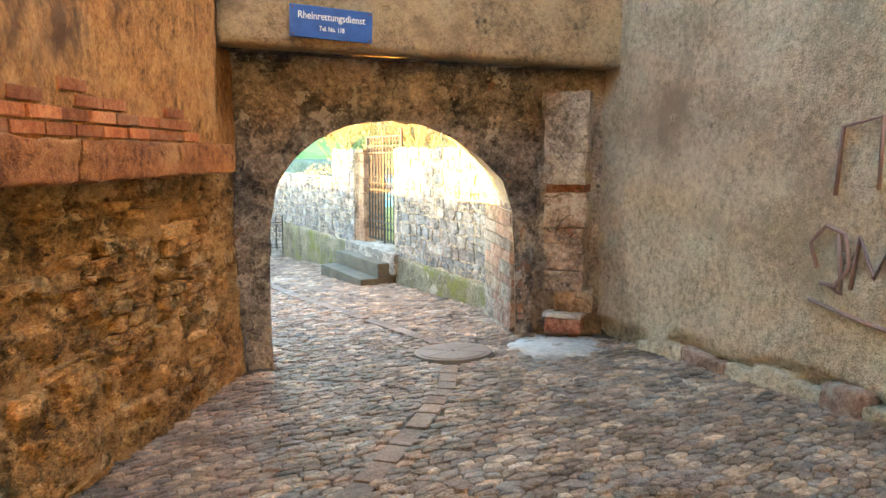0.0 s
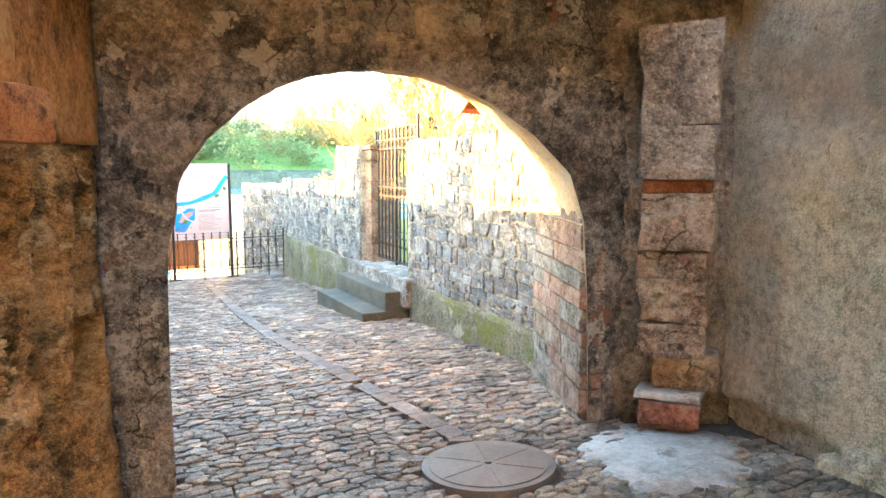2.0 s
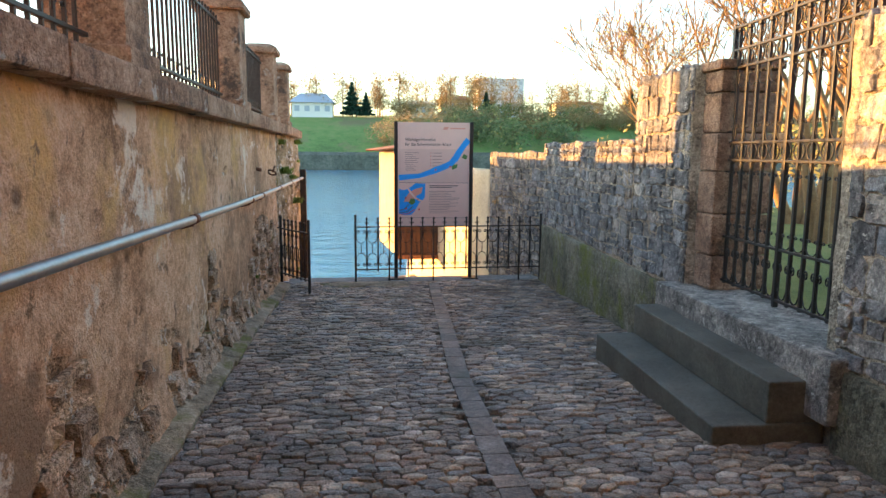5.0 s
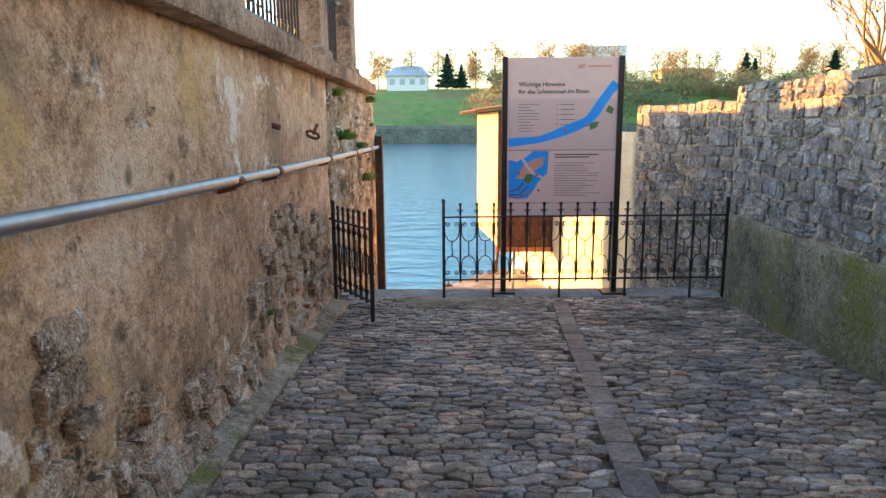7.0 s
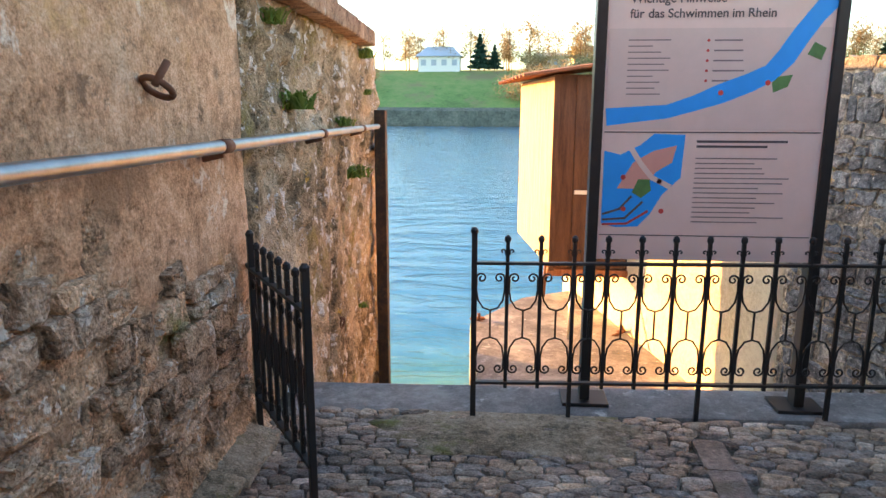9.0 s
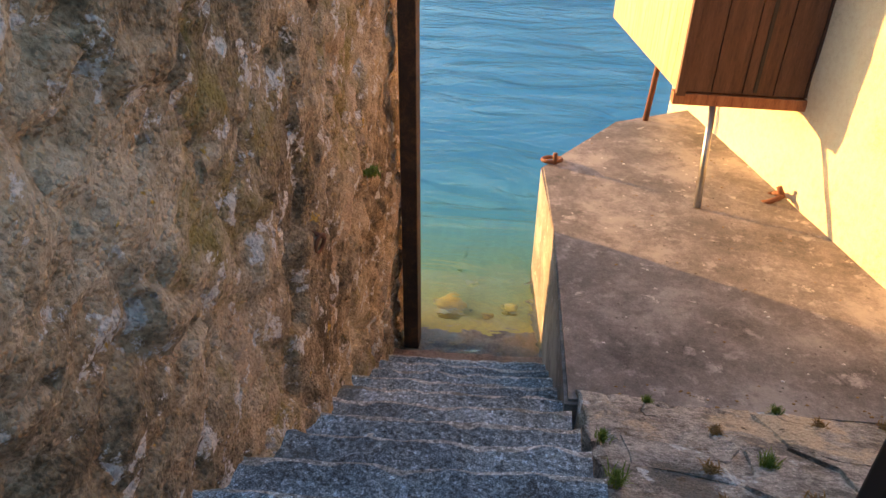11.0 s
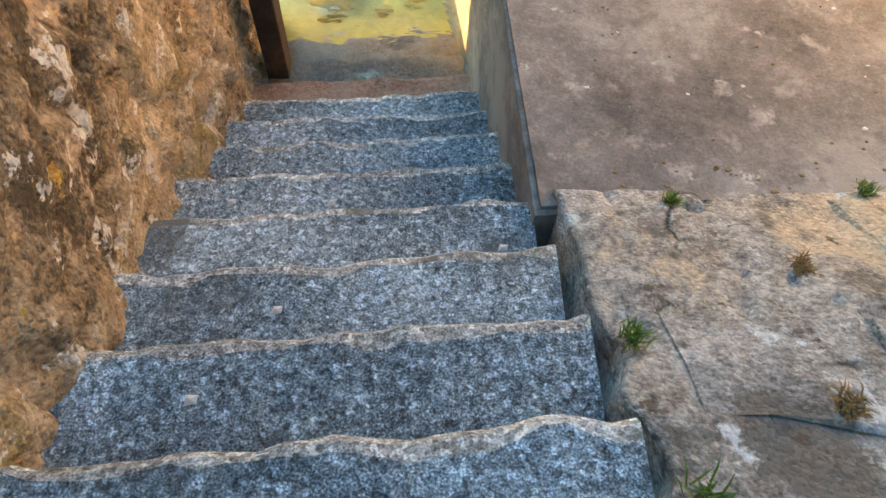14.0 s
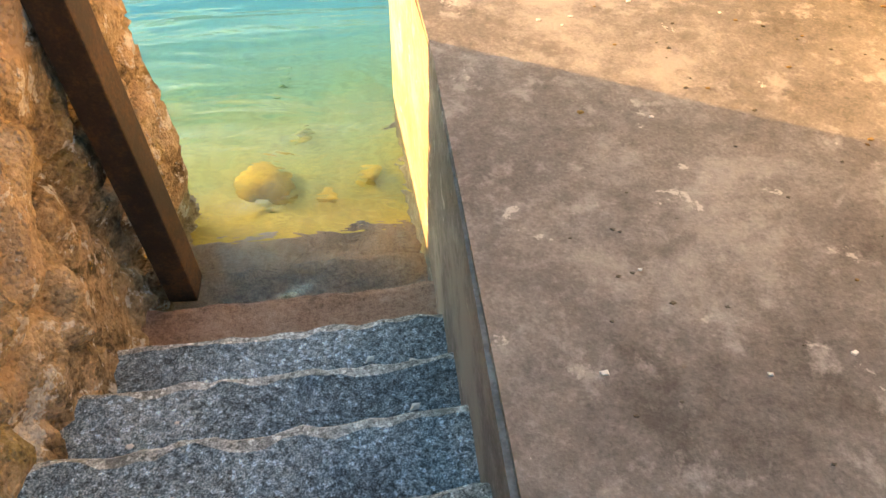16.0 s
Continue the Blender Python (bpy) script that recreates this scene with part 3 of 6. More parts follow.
def dock_wall_x(y):
    return 5.42 - 0.226 * (y - 17.75)


WATER_Z, DOCK_Z = -3.12, -2.03

# ---- ground: one sheet from the street to the far bank and beyond ----
FAR_Y = (-3000, 22.0, 26, 34, 60, 150, 165, 167, 168.5, 172, 185, 200, 235, 420, 3000)
FAR_Z = (-3.5, -3.5, -4.5, -5.6, -7, -7, -5.5, -3.3, 0.3, 1.0, 5.5, 10.5, 13, 20, 20)


def ground_z(x, y):
    if y < 17.9:
        if x > 5.65:
            return -0.06
        return gz(y) - 0.022
    if y < 21.8:
        return -0.06 if x > 6.2 else -3.55
    return float(np.interp(y, FAR_Y, FAR_Z)) + (0.4 * rel((x * 0.02, y * 0.02, 0)) if y > 168 else 0)


gx = [-3000, -800, -300, -160, -80, -40, -20, -10, -6] + [-5 + 0.5 * i for i in range(22)] + [5.66, 6.5, 8, 12, 20, 40, 80, 160, 300, 800, 3000]
gy = [-60, -30, -15] + [-14 + 1.0 * i for i in range(32)] + [17.89, 17.9, 18.5, 20, 21.79, 21.8, 23, 26, 30, 34, 45, 60, 100, 150, 165, 167, 168.5, 172, 178, 185, 192, 200, 215, 235, 300, 420, 900, 3000]
gy = sorted(set(gy))
gv = [(x, y, ground_z(x, y)) for y in gy for x in gx]
gf = [(j * len(gx) + i, j * len(gx) + i + 1, (j + 1) * len(gx) + i + 1, (j + 1) * len(gx) + i) for j in range(len(gy) - 1) for i in range(len(gx) - 1)]
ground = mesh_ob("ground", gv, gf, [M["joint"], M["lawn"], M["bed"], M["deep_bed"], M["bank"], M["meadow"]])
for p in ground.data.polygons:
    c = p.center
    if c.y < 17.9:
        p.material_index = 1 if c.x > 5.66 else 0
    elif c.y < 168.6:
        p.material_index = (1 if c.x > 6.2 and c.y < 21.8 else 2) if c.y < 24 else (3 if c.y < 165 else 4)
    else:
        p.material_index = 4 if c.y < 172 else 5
tagged(ground, "earth bed under the cobbles, running down to riverbed and far meadow", "ground", kind="structure")

water = mesh_ob("water", [(-3000, 17.95, WATER_Z), (3000, 17.95, WATER_Z), (3000, 168, WATER_Z), (-3000, 168, WATER_Z)], [(0, 1, 2, 3)], M["water"])
tagged(water, "blue-green river water with fine ripples, clear over the steps", "water", kind="structure")

# ---- the street in front of the gate ----
SL0, SL1 = Vector((-6.2, -5.55)), Vector((1.74, 6.5))     # foot of the left house wall
SR0, SR1 = Vector((2.9, -5.6)), Vector((5.33, 5.22))      # foot of the right wall


def below_ground(y):
    return gz(y) - 0.15


SLOTS = ((0.06, 0.27, 0.37, 0.72), (0.07, 0.17, 1.20, 1.34))


def lower(q):
    low = max(0.0, 0.9 - (q.z - gz(q.y)))
    back_s = (SL1 - q.xy).dot((SL1 - SL0).normalized())
    for s0, s1, z0, z1 in SLOTS:
        if s0 < back_s < s1 and z0 < q.z < z1:
            return -0.28
    worn = 0.3 if back_s < 0.42 else 1.0
    return worn * (0.07 * abs(rel(q, 2.1, 4)) + blocks((q.x, q.y, q.z * 2.0), 2.6, 0.04, 0.035) + 0.02 * rel(q, 13.0, 3)) - 0.03 + 0.05 * low - (0.06 if 0.40 < back_s < 0.47 else 0.0)


def wall_shift(a, b, s_, out):
    d = (b - a).normalized()
    return b - d * s_ + Vector((d.y, -d.x)) * out


wall_house = rough_wall("wall_house_lower", SL0, SL1, below_ground, 1.62, 0.5, M["orange_rubble"], 0.032, 0.02, 2.2, None, lower)
tagged(wall_house, "eroded ochre rubble wall with crumbling mortar at the house foot", "wall", kind="structure")
wall_house_up = rough_wall("wall_house_upper", wall_shift(SL0, SL1, 14.0, 0.13), wall_shift(SL0, SL1, 0.72, 0.13), 1.62, 7.0, 0.5, M["orange_plaster"], 0.06, 0.02, 1.6, None,
                           lambda q: 0.02 * smooth(rel(q, 1.1) + 0.25 * rel(q, 5.0), -0.05, 0.02) + 0.008 * rel(q, 14.0, 3))
tagged(wall_house_up, "weathered orange-brown plaster wall with dark streaks", "wall", kind="structure")
wall_house_end = rough_wall("wall_house_end", wall_shift(SL0, SL1, 1.0, 0.0), SL1, 1.60, 7.0, 0.5, M["orange_plaster"], 0.06, 0.02, 1.6)
tagged(wall_house_end, "narrow ochre plaster strip beside the gate pier", "wall", kind="structure")

wall_street = rough_wall("wall_street", Vector((5.60, 6.43)), SR0, below_ground, 7.5, 0.5, M["grey_plaster"], 0.045, 0.022, 3.0, None,
                         lambda q: -0.08 * smooth(gz(q.y) + 0.17 + 0.12 * rel(q, 3.0) - q.z, 0.0, 0.05) + 0.010 * rel(q, 11.0, 3))
tagged(wall_street, "coarse beige-grey rendered wall with a crumbled foot", "wall", kind="structure")
# unseen closing wall, made this tall to keep skylight off the near street
back = rough_wall("wall_back", (-7.5, -9.0), (4.5, -9.0), below_ground, 6.5, 0.4, M["grey_plaster"], 0.3, 0.02)
tagged(back, "unseen plain grey wall closing the street behind, raised to cut skylight", "wall", kind="structure")
# unseen slab, added to darken the near street by hiding sky
street_sky_block = mesh_ob("ceiling_street", [(x, y, z) for z in (6.6, 6.75) for x, y in ((-9.0, -9.4), (5.5, -9.4), (5.5, -0.1), (-4.1, -0.1))],
                      [(3, 2, 1, 0), (4, 5, 6, 7), (0, 1, 5, 4), (1, 2, 6, 5), (2, 3, 7, 6), (3, 0, 4, 7)], M["upper_plaster"])
tagged(street_sky_block, "unseen slab over the street behind, added to cut skylight", "ceiling", kind="structure")

# ---- gate: arch wall, vault and the wall above ----
NEAR = [(2.025, -0.40), (2.02, 0.30), (2.03, 0.80), (2.04, 1.06), (2.11, 1.43), (2.25, 1.66), (2.49, 1.86), (2.77, 1.99), (3.0, 2.04), (3.28, 2.05),
        (3.57, 2.015), (3.88, 1.89), (4.20, 1.69), (4.46, 1.45), (4.57, 1.14), (4.61, 0.65), (4.63, 0.2), (4.645, -0.40)]
FAR = [(2.08, -0.5), (2.07, 0.30), (2.07, 0.70), (2.07, 0.95), (2.11, 1.25), (2.22, 1.50), (2.45, 1.77), (2.80, 2.03), (3.15, 2.19), (3.50, 2.22),
       (3.80, 2.21), (4.07, 2.17), (4.42, 2.03), (4.72, 1.78), (5.02, 1.37), (5.11, 1.13), (5.16, 0.4), (5.2, -0.5)]


def near_y(x):
    return 6.516 - 0.1313 * (x - 2.025)


def far_y(x):
    return 7.5 - 0.03 * (x - 2.0)


def resample(pts, n):
    p = np.array(pts)
    s = np.concatenate(([0], np.cumsum(np.hypot(*np.diff(p, axis=0).T))))
    u = np.linspace(0, s[-1], n)
    return np.stack([np.interp(u, s, p[:, k]) for k in (0, 1)], 1)


NP = 140
pn, pf = resample(NEAR, NP), resample(FAR, NP)
XL, XR, ZT = 1.62, 5.75, 2.75
vs, fs, K = [], [], 30
for i in range(NP):                       # front face, from the opening outwards
    x, z = pn[i]
    cx, cz = 3.3, 0.9
    dx, dz = x - cx, z - cz
    if z < 0.9:
        ox, oz = (XL if dx < 0 else XR), z
    else:
        t = min(((XL if dx < 0 else XR) - cx) / dx if abs(dx) > 1e-6 else 9e9, (ZT - cz) / dz if dz > 1e-6 else 9e9)
        ox, oz = cx + dx * t, cz + dz * t
    for k in range(K + 1):
        f = k / K
        px_, pz_ = x + (ox - x) * f, z + (oz - z) * f
        h = 0.0 if k == 0 else 0.03 * rel((px_, 3.1, pz_), 3.0) + 0.016 * rel((px_, 7.7, pz_), 9.0) - 0.022 * smooth(rel((px_, 1.7, pz_), 1.5) + 0.3 * rel((px_, 2.7, pz_), 6.0), 0.08, 0.13)
        vs.append((px_, near_y(px_) + h, pz_))
for i in range(NP - 1):
    for k in range(K):
        a = i * (K + 1) + k
        fs.append((a, a + 1, a + K + 2, a + K + 1))
gate_front = mesh_ob("wall_gate", vs, fs, [M["dark_plaster_and_shade"], M["flaked_plaster"]], None, True)
for p in gate_front.data.polygons:
    c = p.center
    p.material_index = 1 if rel((c.x, 1.7, c.z), 1.5) + 0.3 * rel((c.x, 2.7, c.z), 6.0) > 0.10 else 0
tagged(gate_front, "dark flaking plaster wall round a rounded stone gate arch", "wall", kind="structure")
KV = 16
vs, fs = [], []
for i in range(NP):
    for k in range(KV + 1):
        f = k / KV
        x, z = pn[i] * (1 - f) + pf[i] * f
        y = near_y(pn[i][0]) * (1 - f) + far_y(pf[i][0]) * f
        cx, cz = 3.4, 0.9
        r = Vector((x - cx, 0, max(0.0, z - cz))).normalized() if z > 0 else Vector((1 if x > cx else -1, 0, 0))
        rib = 0.014 * math.sin(f * 2 * math.pi * 4.5) if z > 1.15 else 0.0
        h = (0.02 * rel((x, y, z), 4.0) + rib) * (0.0 if k in (0, KV) else 1.0)
        vs.append((x - r.x * h, y, z - r.z * h))
for i in range(NP - 1):
    for k in range(KV):
        a = i * (KV + 1) + k
        fs.append((a, a + KV + 1, a + KV + 2, a + 1))
vault = mesh_ob("wall_gate_vault", vs, fs, [M["vault"], M["dark_plaster_and_shade"]], None, True)
# left half, away from the sun, has its shade painted with the dark plaster
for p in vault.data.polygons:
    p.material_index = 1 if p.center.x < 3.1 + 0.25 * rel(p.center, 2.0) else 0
tagged(vault, "pale sandstone vault and jambs inside the gate passage, shaded half painted dark", "arch vault", kind="structure")
vs, fs = [], []
for i in range(NP):
    x, z = pf[i]
    cx, cz = 3.5, 0.9
    dx, dz = x - cx, z - cz
    if z < 0.9:
        ox, oz = (1.3 if dx < 0 else 6.2), z
    else:
        t = min(((1.3 if dx < 0 else 6.2) - cx) / dx if abs(dx) > 1e-6 else 9e9, (7.0 - cz) / dz if dz > 1e-6 else 9e9)
        ox, oz = cx + dx * t, cz + dz * t
    vs += [(x, far_y(x), z), (ox, far_y(x), oz)]
for i in range(NP - 1):
    fs.append((2 * i, 2 * i + 2, 2 * i + 3, 2 * i + 1))
gate_back = mesh_ob("wall_gate_back", vs, fs, M["dark_plaster_and_shade"])
tagged(gate_back, "plastered river face of the gate house", "wall", kind="structure")

# the house front above, jutting over the arch
UP0, UP1 = Vector((1.50, 5.86)), Vector((5.45, 5.46))
upper = rough_wall("wall_above_gate", UP0, UP1, 2.60, 7.0, 0.3, M["upper_plaster"], 0.07, 0.012, 2.0)
tagged(upper, "ochre-grey plastered house front resting above the gate recess", "wall", kind="structure")
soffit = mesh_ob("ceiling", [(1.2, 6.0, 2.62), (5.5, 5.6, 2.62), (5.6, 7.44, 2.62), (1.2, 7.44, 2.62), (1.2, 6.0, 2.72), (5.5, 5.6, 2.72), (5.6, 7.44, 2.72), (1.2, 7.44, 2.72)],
                 [(0, 1, 2, 3), (7, 6, 5, 4), (0, 4, 5, 1), (1, 5, 6, 2), (2, 6, 7, 3), (3, 7, 4, 0)], M["dark_plaster_and_shade"])
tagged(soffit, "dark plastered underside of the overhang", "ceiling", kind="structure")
# unseen panel, added to stop sun leaking through the hollow gate house
side = rough_wall("wall_gate_side", (1.34, 5.9), (1.34, 7.44), 2.64, 6.88, 0.2, M["upper_plaster"], 0.3, 0.01)
tagged(side, "unseen plain side wall of the gate house, added to block stray sun", "wall", kind="structure")
roof_block = mesh_ob("ceiling_house", [(1.3, 5.9, 6.9), (6.2, 5.5, 6.9), (6.2, 7.46, 6.9), (1.3, 7.46, 6.9)], [(0, 1, 2, 3)], M["dark_plaster_and_shade"])
tagged(roof_block, "closed top of the gate house", "ceiling", kind="structure")

# ---- lane behind the gate ----
WALL_END = 22.12
def bare(q):
    """Over zero where the plaster has come off."""
    up = q.z - gz(q.y)
    return rel(q, 0.9, 4) + 0.35 * rel(q, 4.0, 3) + 0.65 * (0.55 - up) + 0.05 * (q.y - 14)


lane_left = rough_wall("wall_lane", (left_x(7.4), 7.4), (left_x(17.4), 17.4), lambda y: gz(y) - 0.2, 1.37, 0.6, [M["lane_plaster"], M["lane_rubble"]], 0.036, 0.014, 1.6, None,
                       lambda q: 0.11 * max(0.0, 1 - (q.z - gz(q.y)) / 0.4) ** 2 - 0.026 * smooth(bare(q), -0.03, 0.03) + ((0.03 * abs(rel(q, 4.0, 3)) + blocks(q, 4.2, 0.025, 0.025)) * smooth(bare(q), 0.0, 0.06) if bare(q) > 0 else 0.0) + 0.004 * rel(q, 15.0, 2),
                       lambda q: 1 if bare(q) > 0 else 0)
tagged(lane_left, "flaking pinkish-ochre plastered retaining wall along the lane", "wall", kind="structure")
lane_left2 = rough_wall("wall_river", (left_x(17.4), 17.4), (left_x(WALL_END), WALL_END), -4.2, 1.37, 0.6, M["river_wall"], 0.026, 0.03, 1.8, None,
                        lambda q: 0.06 * abs(rel(q, 1.7, 4)) - 0.03 + blocks((q.x, q.y, q.z * 0.75), 2.0, 0.035, 0.045) + smooth(q.y, 20.3, 20.8) * smooth(-1.0 - q.z, 0.0, 0.5) * (crease(q, 0.9, 0.05, 0.09) + 0.03) + crease((q.x + 4, q.y, q.z), 2.2, 0.04, 0.04) + 0.010 * rel(q, 10.0, 3))
tagged(lane_left2, "rough lichen-spotted natural stone wall beside the river steps", "wall", kind="structure")

# right wall of the lane: core, plinth; its stones follow at the end
def flat_wall(name, a, b, z0, z1, thick, mat, label, step=0.12, relief=0.012):
    return tagged(rough_wall(name, b, a, z0, z1, thick, mat, step, relief, 3.0), label, "wall", kind="structure")


def rx2(y):
    return (right_x(y), y)


right_core_a = flat_wall("wall_garden", rx2(7.45), rx2(10.62), lambda y: gz(y) - 0.2, 1.82, 0.42, M["mortar"], "garden wall of grey rubble stone in sandy mortar")
right_core_b = flat_wall("wall_garden_middle", rx2(12.46), rx2(13.72), lambda y: gz(y) - 0.2, 1.82, 0.42, M["mortar"], "garden wall of grey rubble stone beside the iron gate")
right_core_c = flat_wall("wall_garden_end", rx2(13.72), rx2(17.75), lambda y: gz(y) - 0.2, 1.25, 0.42, M["mortar"], "lower garden wall of grey rubble stone with orange lichen")
right_core_d = flat_wall("wall_dock", (5.55, 17.75), (dock_wall_x(19.6), 19.6), -3.6, 1.12, 0.42, M["mortar"], "rubble wall running down beside the landing")
right_core_e = flat_wall("wall_boathouse", (dock_wall_x(19.6), 19.6), (dock_wall_x(25.0), 25.0), -3.6, 0.80, 0.42, M["cream"], "cream rendered wall glowing in low sun beside the landing")

# river landing: concrete quay, masonry slope, flight of steps
quay_plan = [(2.54, 19.80), (4.98, 19.92), (4.0, 24.6), (3.08, 24.02), (2.35, 22.75), (2.48, 21.5)]
vs = [(x, y, z) for z in (-4.6, DOCK_Z) for x, y in quay_plan]
n = len(quay_plan)
bm = bmesh.new()
bv = [bm.verts.new(v) for v in vs]
bm.faces.new(bv[n:])
bm.faces.new(bv[:n][::-1])
for i in range(n):
    j = (i + 1) % n
    bm.faces.new((bv[i], bv[j], bv[n + j], bv[n + i]))
bmesh.ops.bevel(bm, geom=[e for e in bm.edges if all(v.co.z > -3 for v in e.verts)], offset=0.02, segments=2, affect="EDGES")
quay = part("pavement_quay", bm, M["concrete"])
tagged(quay, "worn grey concrete landing stage above the river", "landing stage", kind="structure")

# river steps: one block each
STEP_Y = [17.755 + 0.297 * k for k in range(14)]
STEP_Z = [-0.935 - 0.1955 * k for k in range(14)]
river_stairs = empty("river_stairs", (2.0, 18.0, -0.93))
tagged(river_stairs, "worn blue-grey granite steps leading down into the river", "stairs", kind="structure")


def step_block(k):
    rnd = random.Random(40 + k)
    y0, z = STEP_Y[k], STEP_Z[k]
    xa, xb = left_x(y0) - 0.06, 2.62 - 0.012 * k
    nx, depth, high = 26, 0.42, 0.26
    prof = [(0.0, -high), (0.004, -0.03), (0.02, -0.006), (0.045, 0.0), (0.16, 0.002), (depth, 0.003)]   # nosing towards the river
    vs, fs = [], []
    for i in range(nx + 1):
        x = xa + (xb - xa) * i / nx
        chip = 0.018 * rel((x * 3, k * 7.3, 0), 2.0) + 0.014 * rel((x, k * 3.1, 5), 9.0)
        skew = 0.09 * (x - xa) / (xb - xa)
        wear = -0.008 * math.sin(math.pi * i / nx)
        for dy, dz in prof:
            vs.append((x - river_stairs.location.x, y0 + 0.297 - dy + skew + (chip if dy < 0.1 else 0) - (0.03 * rel((x * 2, k * 1.7, 9), 3.0) if 0.03 < dy < 0.1 else 0) - river_stairs.location.y,
                       z + dz + wear + (0.006 * rel((x, y0 - dy, k), 8.0) if dz > -0.1 else 0) - river_stairs.location.z))
    m = len(prof)
    for i in range(nx):
        for j in range(m - 1):
            a = i * m + j
            fs.append((a, a + 1, a + m + 1, a + m))
    for s in (0, nx):
        ring = [s * m + j for j in range(m)]
        fs.append(tuple(ring if s else ring[::-1]))
    ob = mesh_ob("step", vs, fs, [M["granite"] if k < 11 else M["old_step"], M["granite_worn"] if k < 11 else M["old_step"]], river_stairs, False)
    for i in range(nx):                                    # bruised, paler nosing
        for j in (1, 2):
            ob.data.polygons[i * (m - 1) + j].material_index = 1
    return ob


for k in range(14):
    step_block(k)

# ---- things ----
def like(name, src, parent, m=None, label=""):
    """Another piece on the same mesh."""
    ob = new(name, src.data if hasattr(src, "data") else src)
    if parent:
        ob.parent = parent
    if m is not None:
        ob.matrix_basis = m
    if label:
        ob["label"] = label
    return ob


def words(text, size, mat, m, parent, name="lettering", align="LEFT", label="", bold=0.0):
    cu = bpy.data.curves.new(name, "FONT")
    cu.body, cu.size, cu.align_x, cu.extrude, cu.offset = text, size, align, 0.0008, bold
    tmp = bpy.data.objects.new(name, cu)
    me = bpy.data.meshes.new_from_object(tmp)
    bpy.data.objects.remove(tmp)
    me.materials.append(mat)
    ob = new(name, me)
    ob.parent = parent
    ob.matrix_basis = m
    if label:
        ob["label"] = label
    return ob


def along(a, b):
    """A pose at plan point a with x running to b."""
    a, b = Vector(a), Vector(b)
    return math.degrees(math.atan2(b.y - a.y, b.x - a.x))


def spiral(cx, cz, r, start_a, turns, n=14, shrink=0.25):
    return [(cx + r * (1 - (1 - shrink) * i / n) * math.cos(start_a + turns * 2 * math.pi * i / n), 0,
             cz + r * (1 - (1 - shrink) * i / n) * math.sin(start_a + turns * 2 * math.pi * i / n)) for i in range(n + 1)]


def scroll_mesh(w, h, r=0.0055):
    """A lyre: two arms rising from the foot in the middle and curling inwards at the top. Drawn upwards from z = 0 to h."""
    bm = bmesh.new()
    for s in (-1, 1):
        arm = [(0, 0, 0.0), (s * w * 0.22, 0, h * 0.05), (s * w * 0.38, 0, h * 0.22), (s * w * 0.43, 0, h * 0.45), (s * w * 0.42, 0, h * 0.66)]
        c = (s * w * 0.27, h * 0.70)
        rr = w * 0.16
        sp = spiral(c[0], c[1], rr, 0 if s > 0 else math.pi, 1.25 * s, 12)
        tube_into(bm, arm + sp, r, 5)
    me = bpy.data.meshes.new("scroll")
    for f in bm.faces:
        f.smooth = True
    bm.to_mesh(me)
    bm.free()
    me.materials.append(M["iron"])
    return me


def picket_mesh(z0, z1, r=0.008, tip=True, name="picket"):
    bm = bmesh.new()
    box_into(bm, (0, 0, (z0 + z1) / 2), (2 * r, 2 * r, z1 - z0), None, 0.002)
    if tip:
        tube_into(bm, [(0, 0, z1 - 0.004), (0, 0, z1 + 0.012), (0, 0, z1 + 0.03), (0, 0, z1 + 0.04)], [r * 0.8, r * 1.9, r * 1.7, r * 0.5], 8)
        for s in (-1, 1):
            tube_into(bm, [(0, 0, z1 - 0.09)] + [(s * x, 0, z1 - 0.075 + z) for x, _, z in spiral(0.024, 0.028, 0.014, math.pi * 1.2, -0.9, 8)], 0.0042, 5)
    me = bpy.data.meshes.new(name)
    bm.to_mesh(me)
    bm.free()
    me.materials.append(M["iron"])
    return me


# low fence across the end of the lane, with its open gate leaf
FA, FB = Vector((2.57, 17.56, 0)), Vector((5.50, 17.715, 0))
FZ = -0.89
fence_scroll = scroll_mesh(0.178, 0.25)
fence_picket = picket_mesh(0.18, 0.98, 0.0095)
fence_stub = picket_mesh(0.46, 0.62, 0.005, False, "stub")
fence_leg = picket_mesh(-0.03, 0.24, 0.011, False, "leg")


def iron_fence(name, a, b, bays, end_posts=(True, True), legs=True):
    """A railing of pickets and lyre scrolls between two rails, standing along x from its origin."""
    ln = (b - a).length
    th = empty(name, (a.x, a.y, FZ))
    th.rotation_euler = (0, 0, radians(along(a.xy, b.xy)))
    for z in (0.21, 0.87):
        box("rail", (ln / 2, 0, z), (ln, 0.034, 0.016), M["iron"], th)
    w = ln / bays
    for k in range(bays + 1):
        if k in (0, bays):
            if end_posts[0 if k == 0 else 1]:
                bm = bmesh.new()
                box_into(bm, (k * w, 0, 0.51), (0.03, 0.03, 1.06), None, 0.004)
                tube_into(bm, [(k * w, 0, 1.03), (k * w, 0, 1.045), (k * w, 0, 1.06)], [0.02, 0.021, 0.01], 8)
                part("end_post", bm, M["iron"], th)
            continue
        like("picket", fence_picket, th, pose(k * w, 0, 0))
        if legs and k % 4 == 3:
            like("leg", fence_leg, th, pose(k * w, 0, 0))
    for k in range(bays):
        x = (k + 0.5) * w
        s = Matrix.Diagonal((w / 0.178, 1, 1, 1))
        like("scroll", fence_scroll, th, pose(x, 0, 0.615) @ s)
        like("scroll", fence_scroll, th, pose(x, 0, 0.465, 0, 180, 0) @ s)
        like("stub", fence_stub, th, pose(x, 0, 0))
    return th


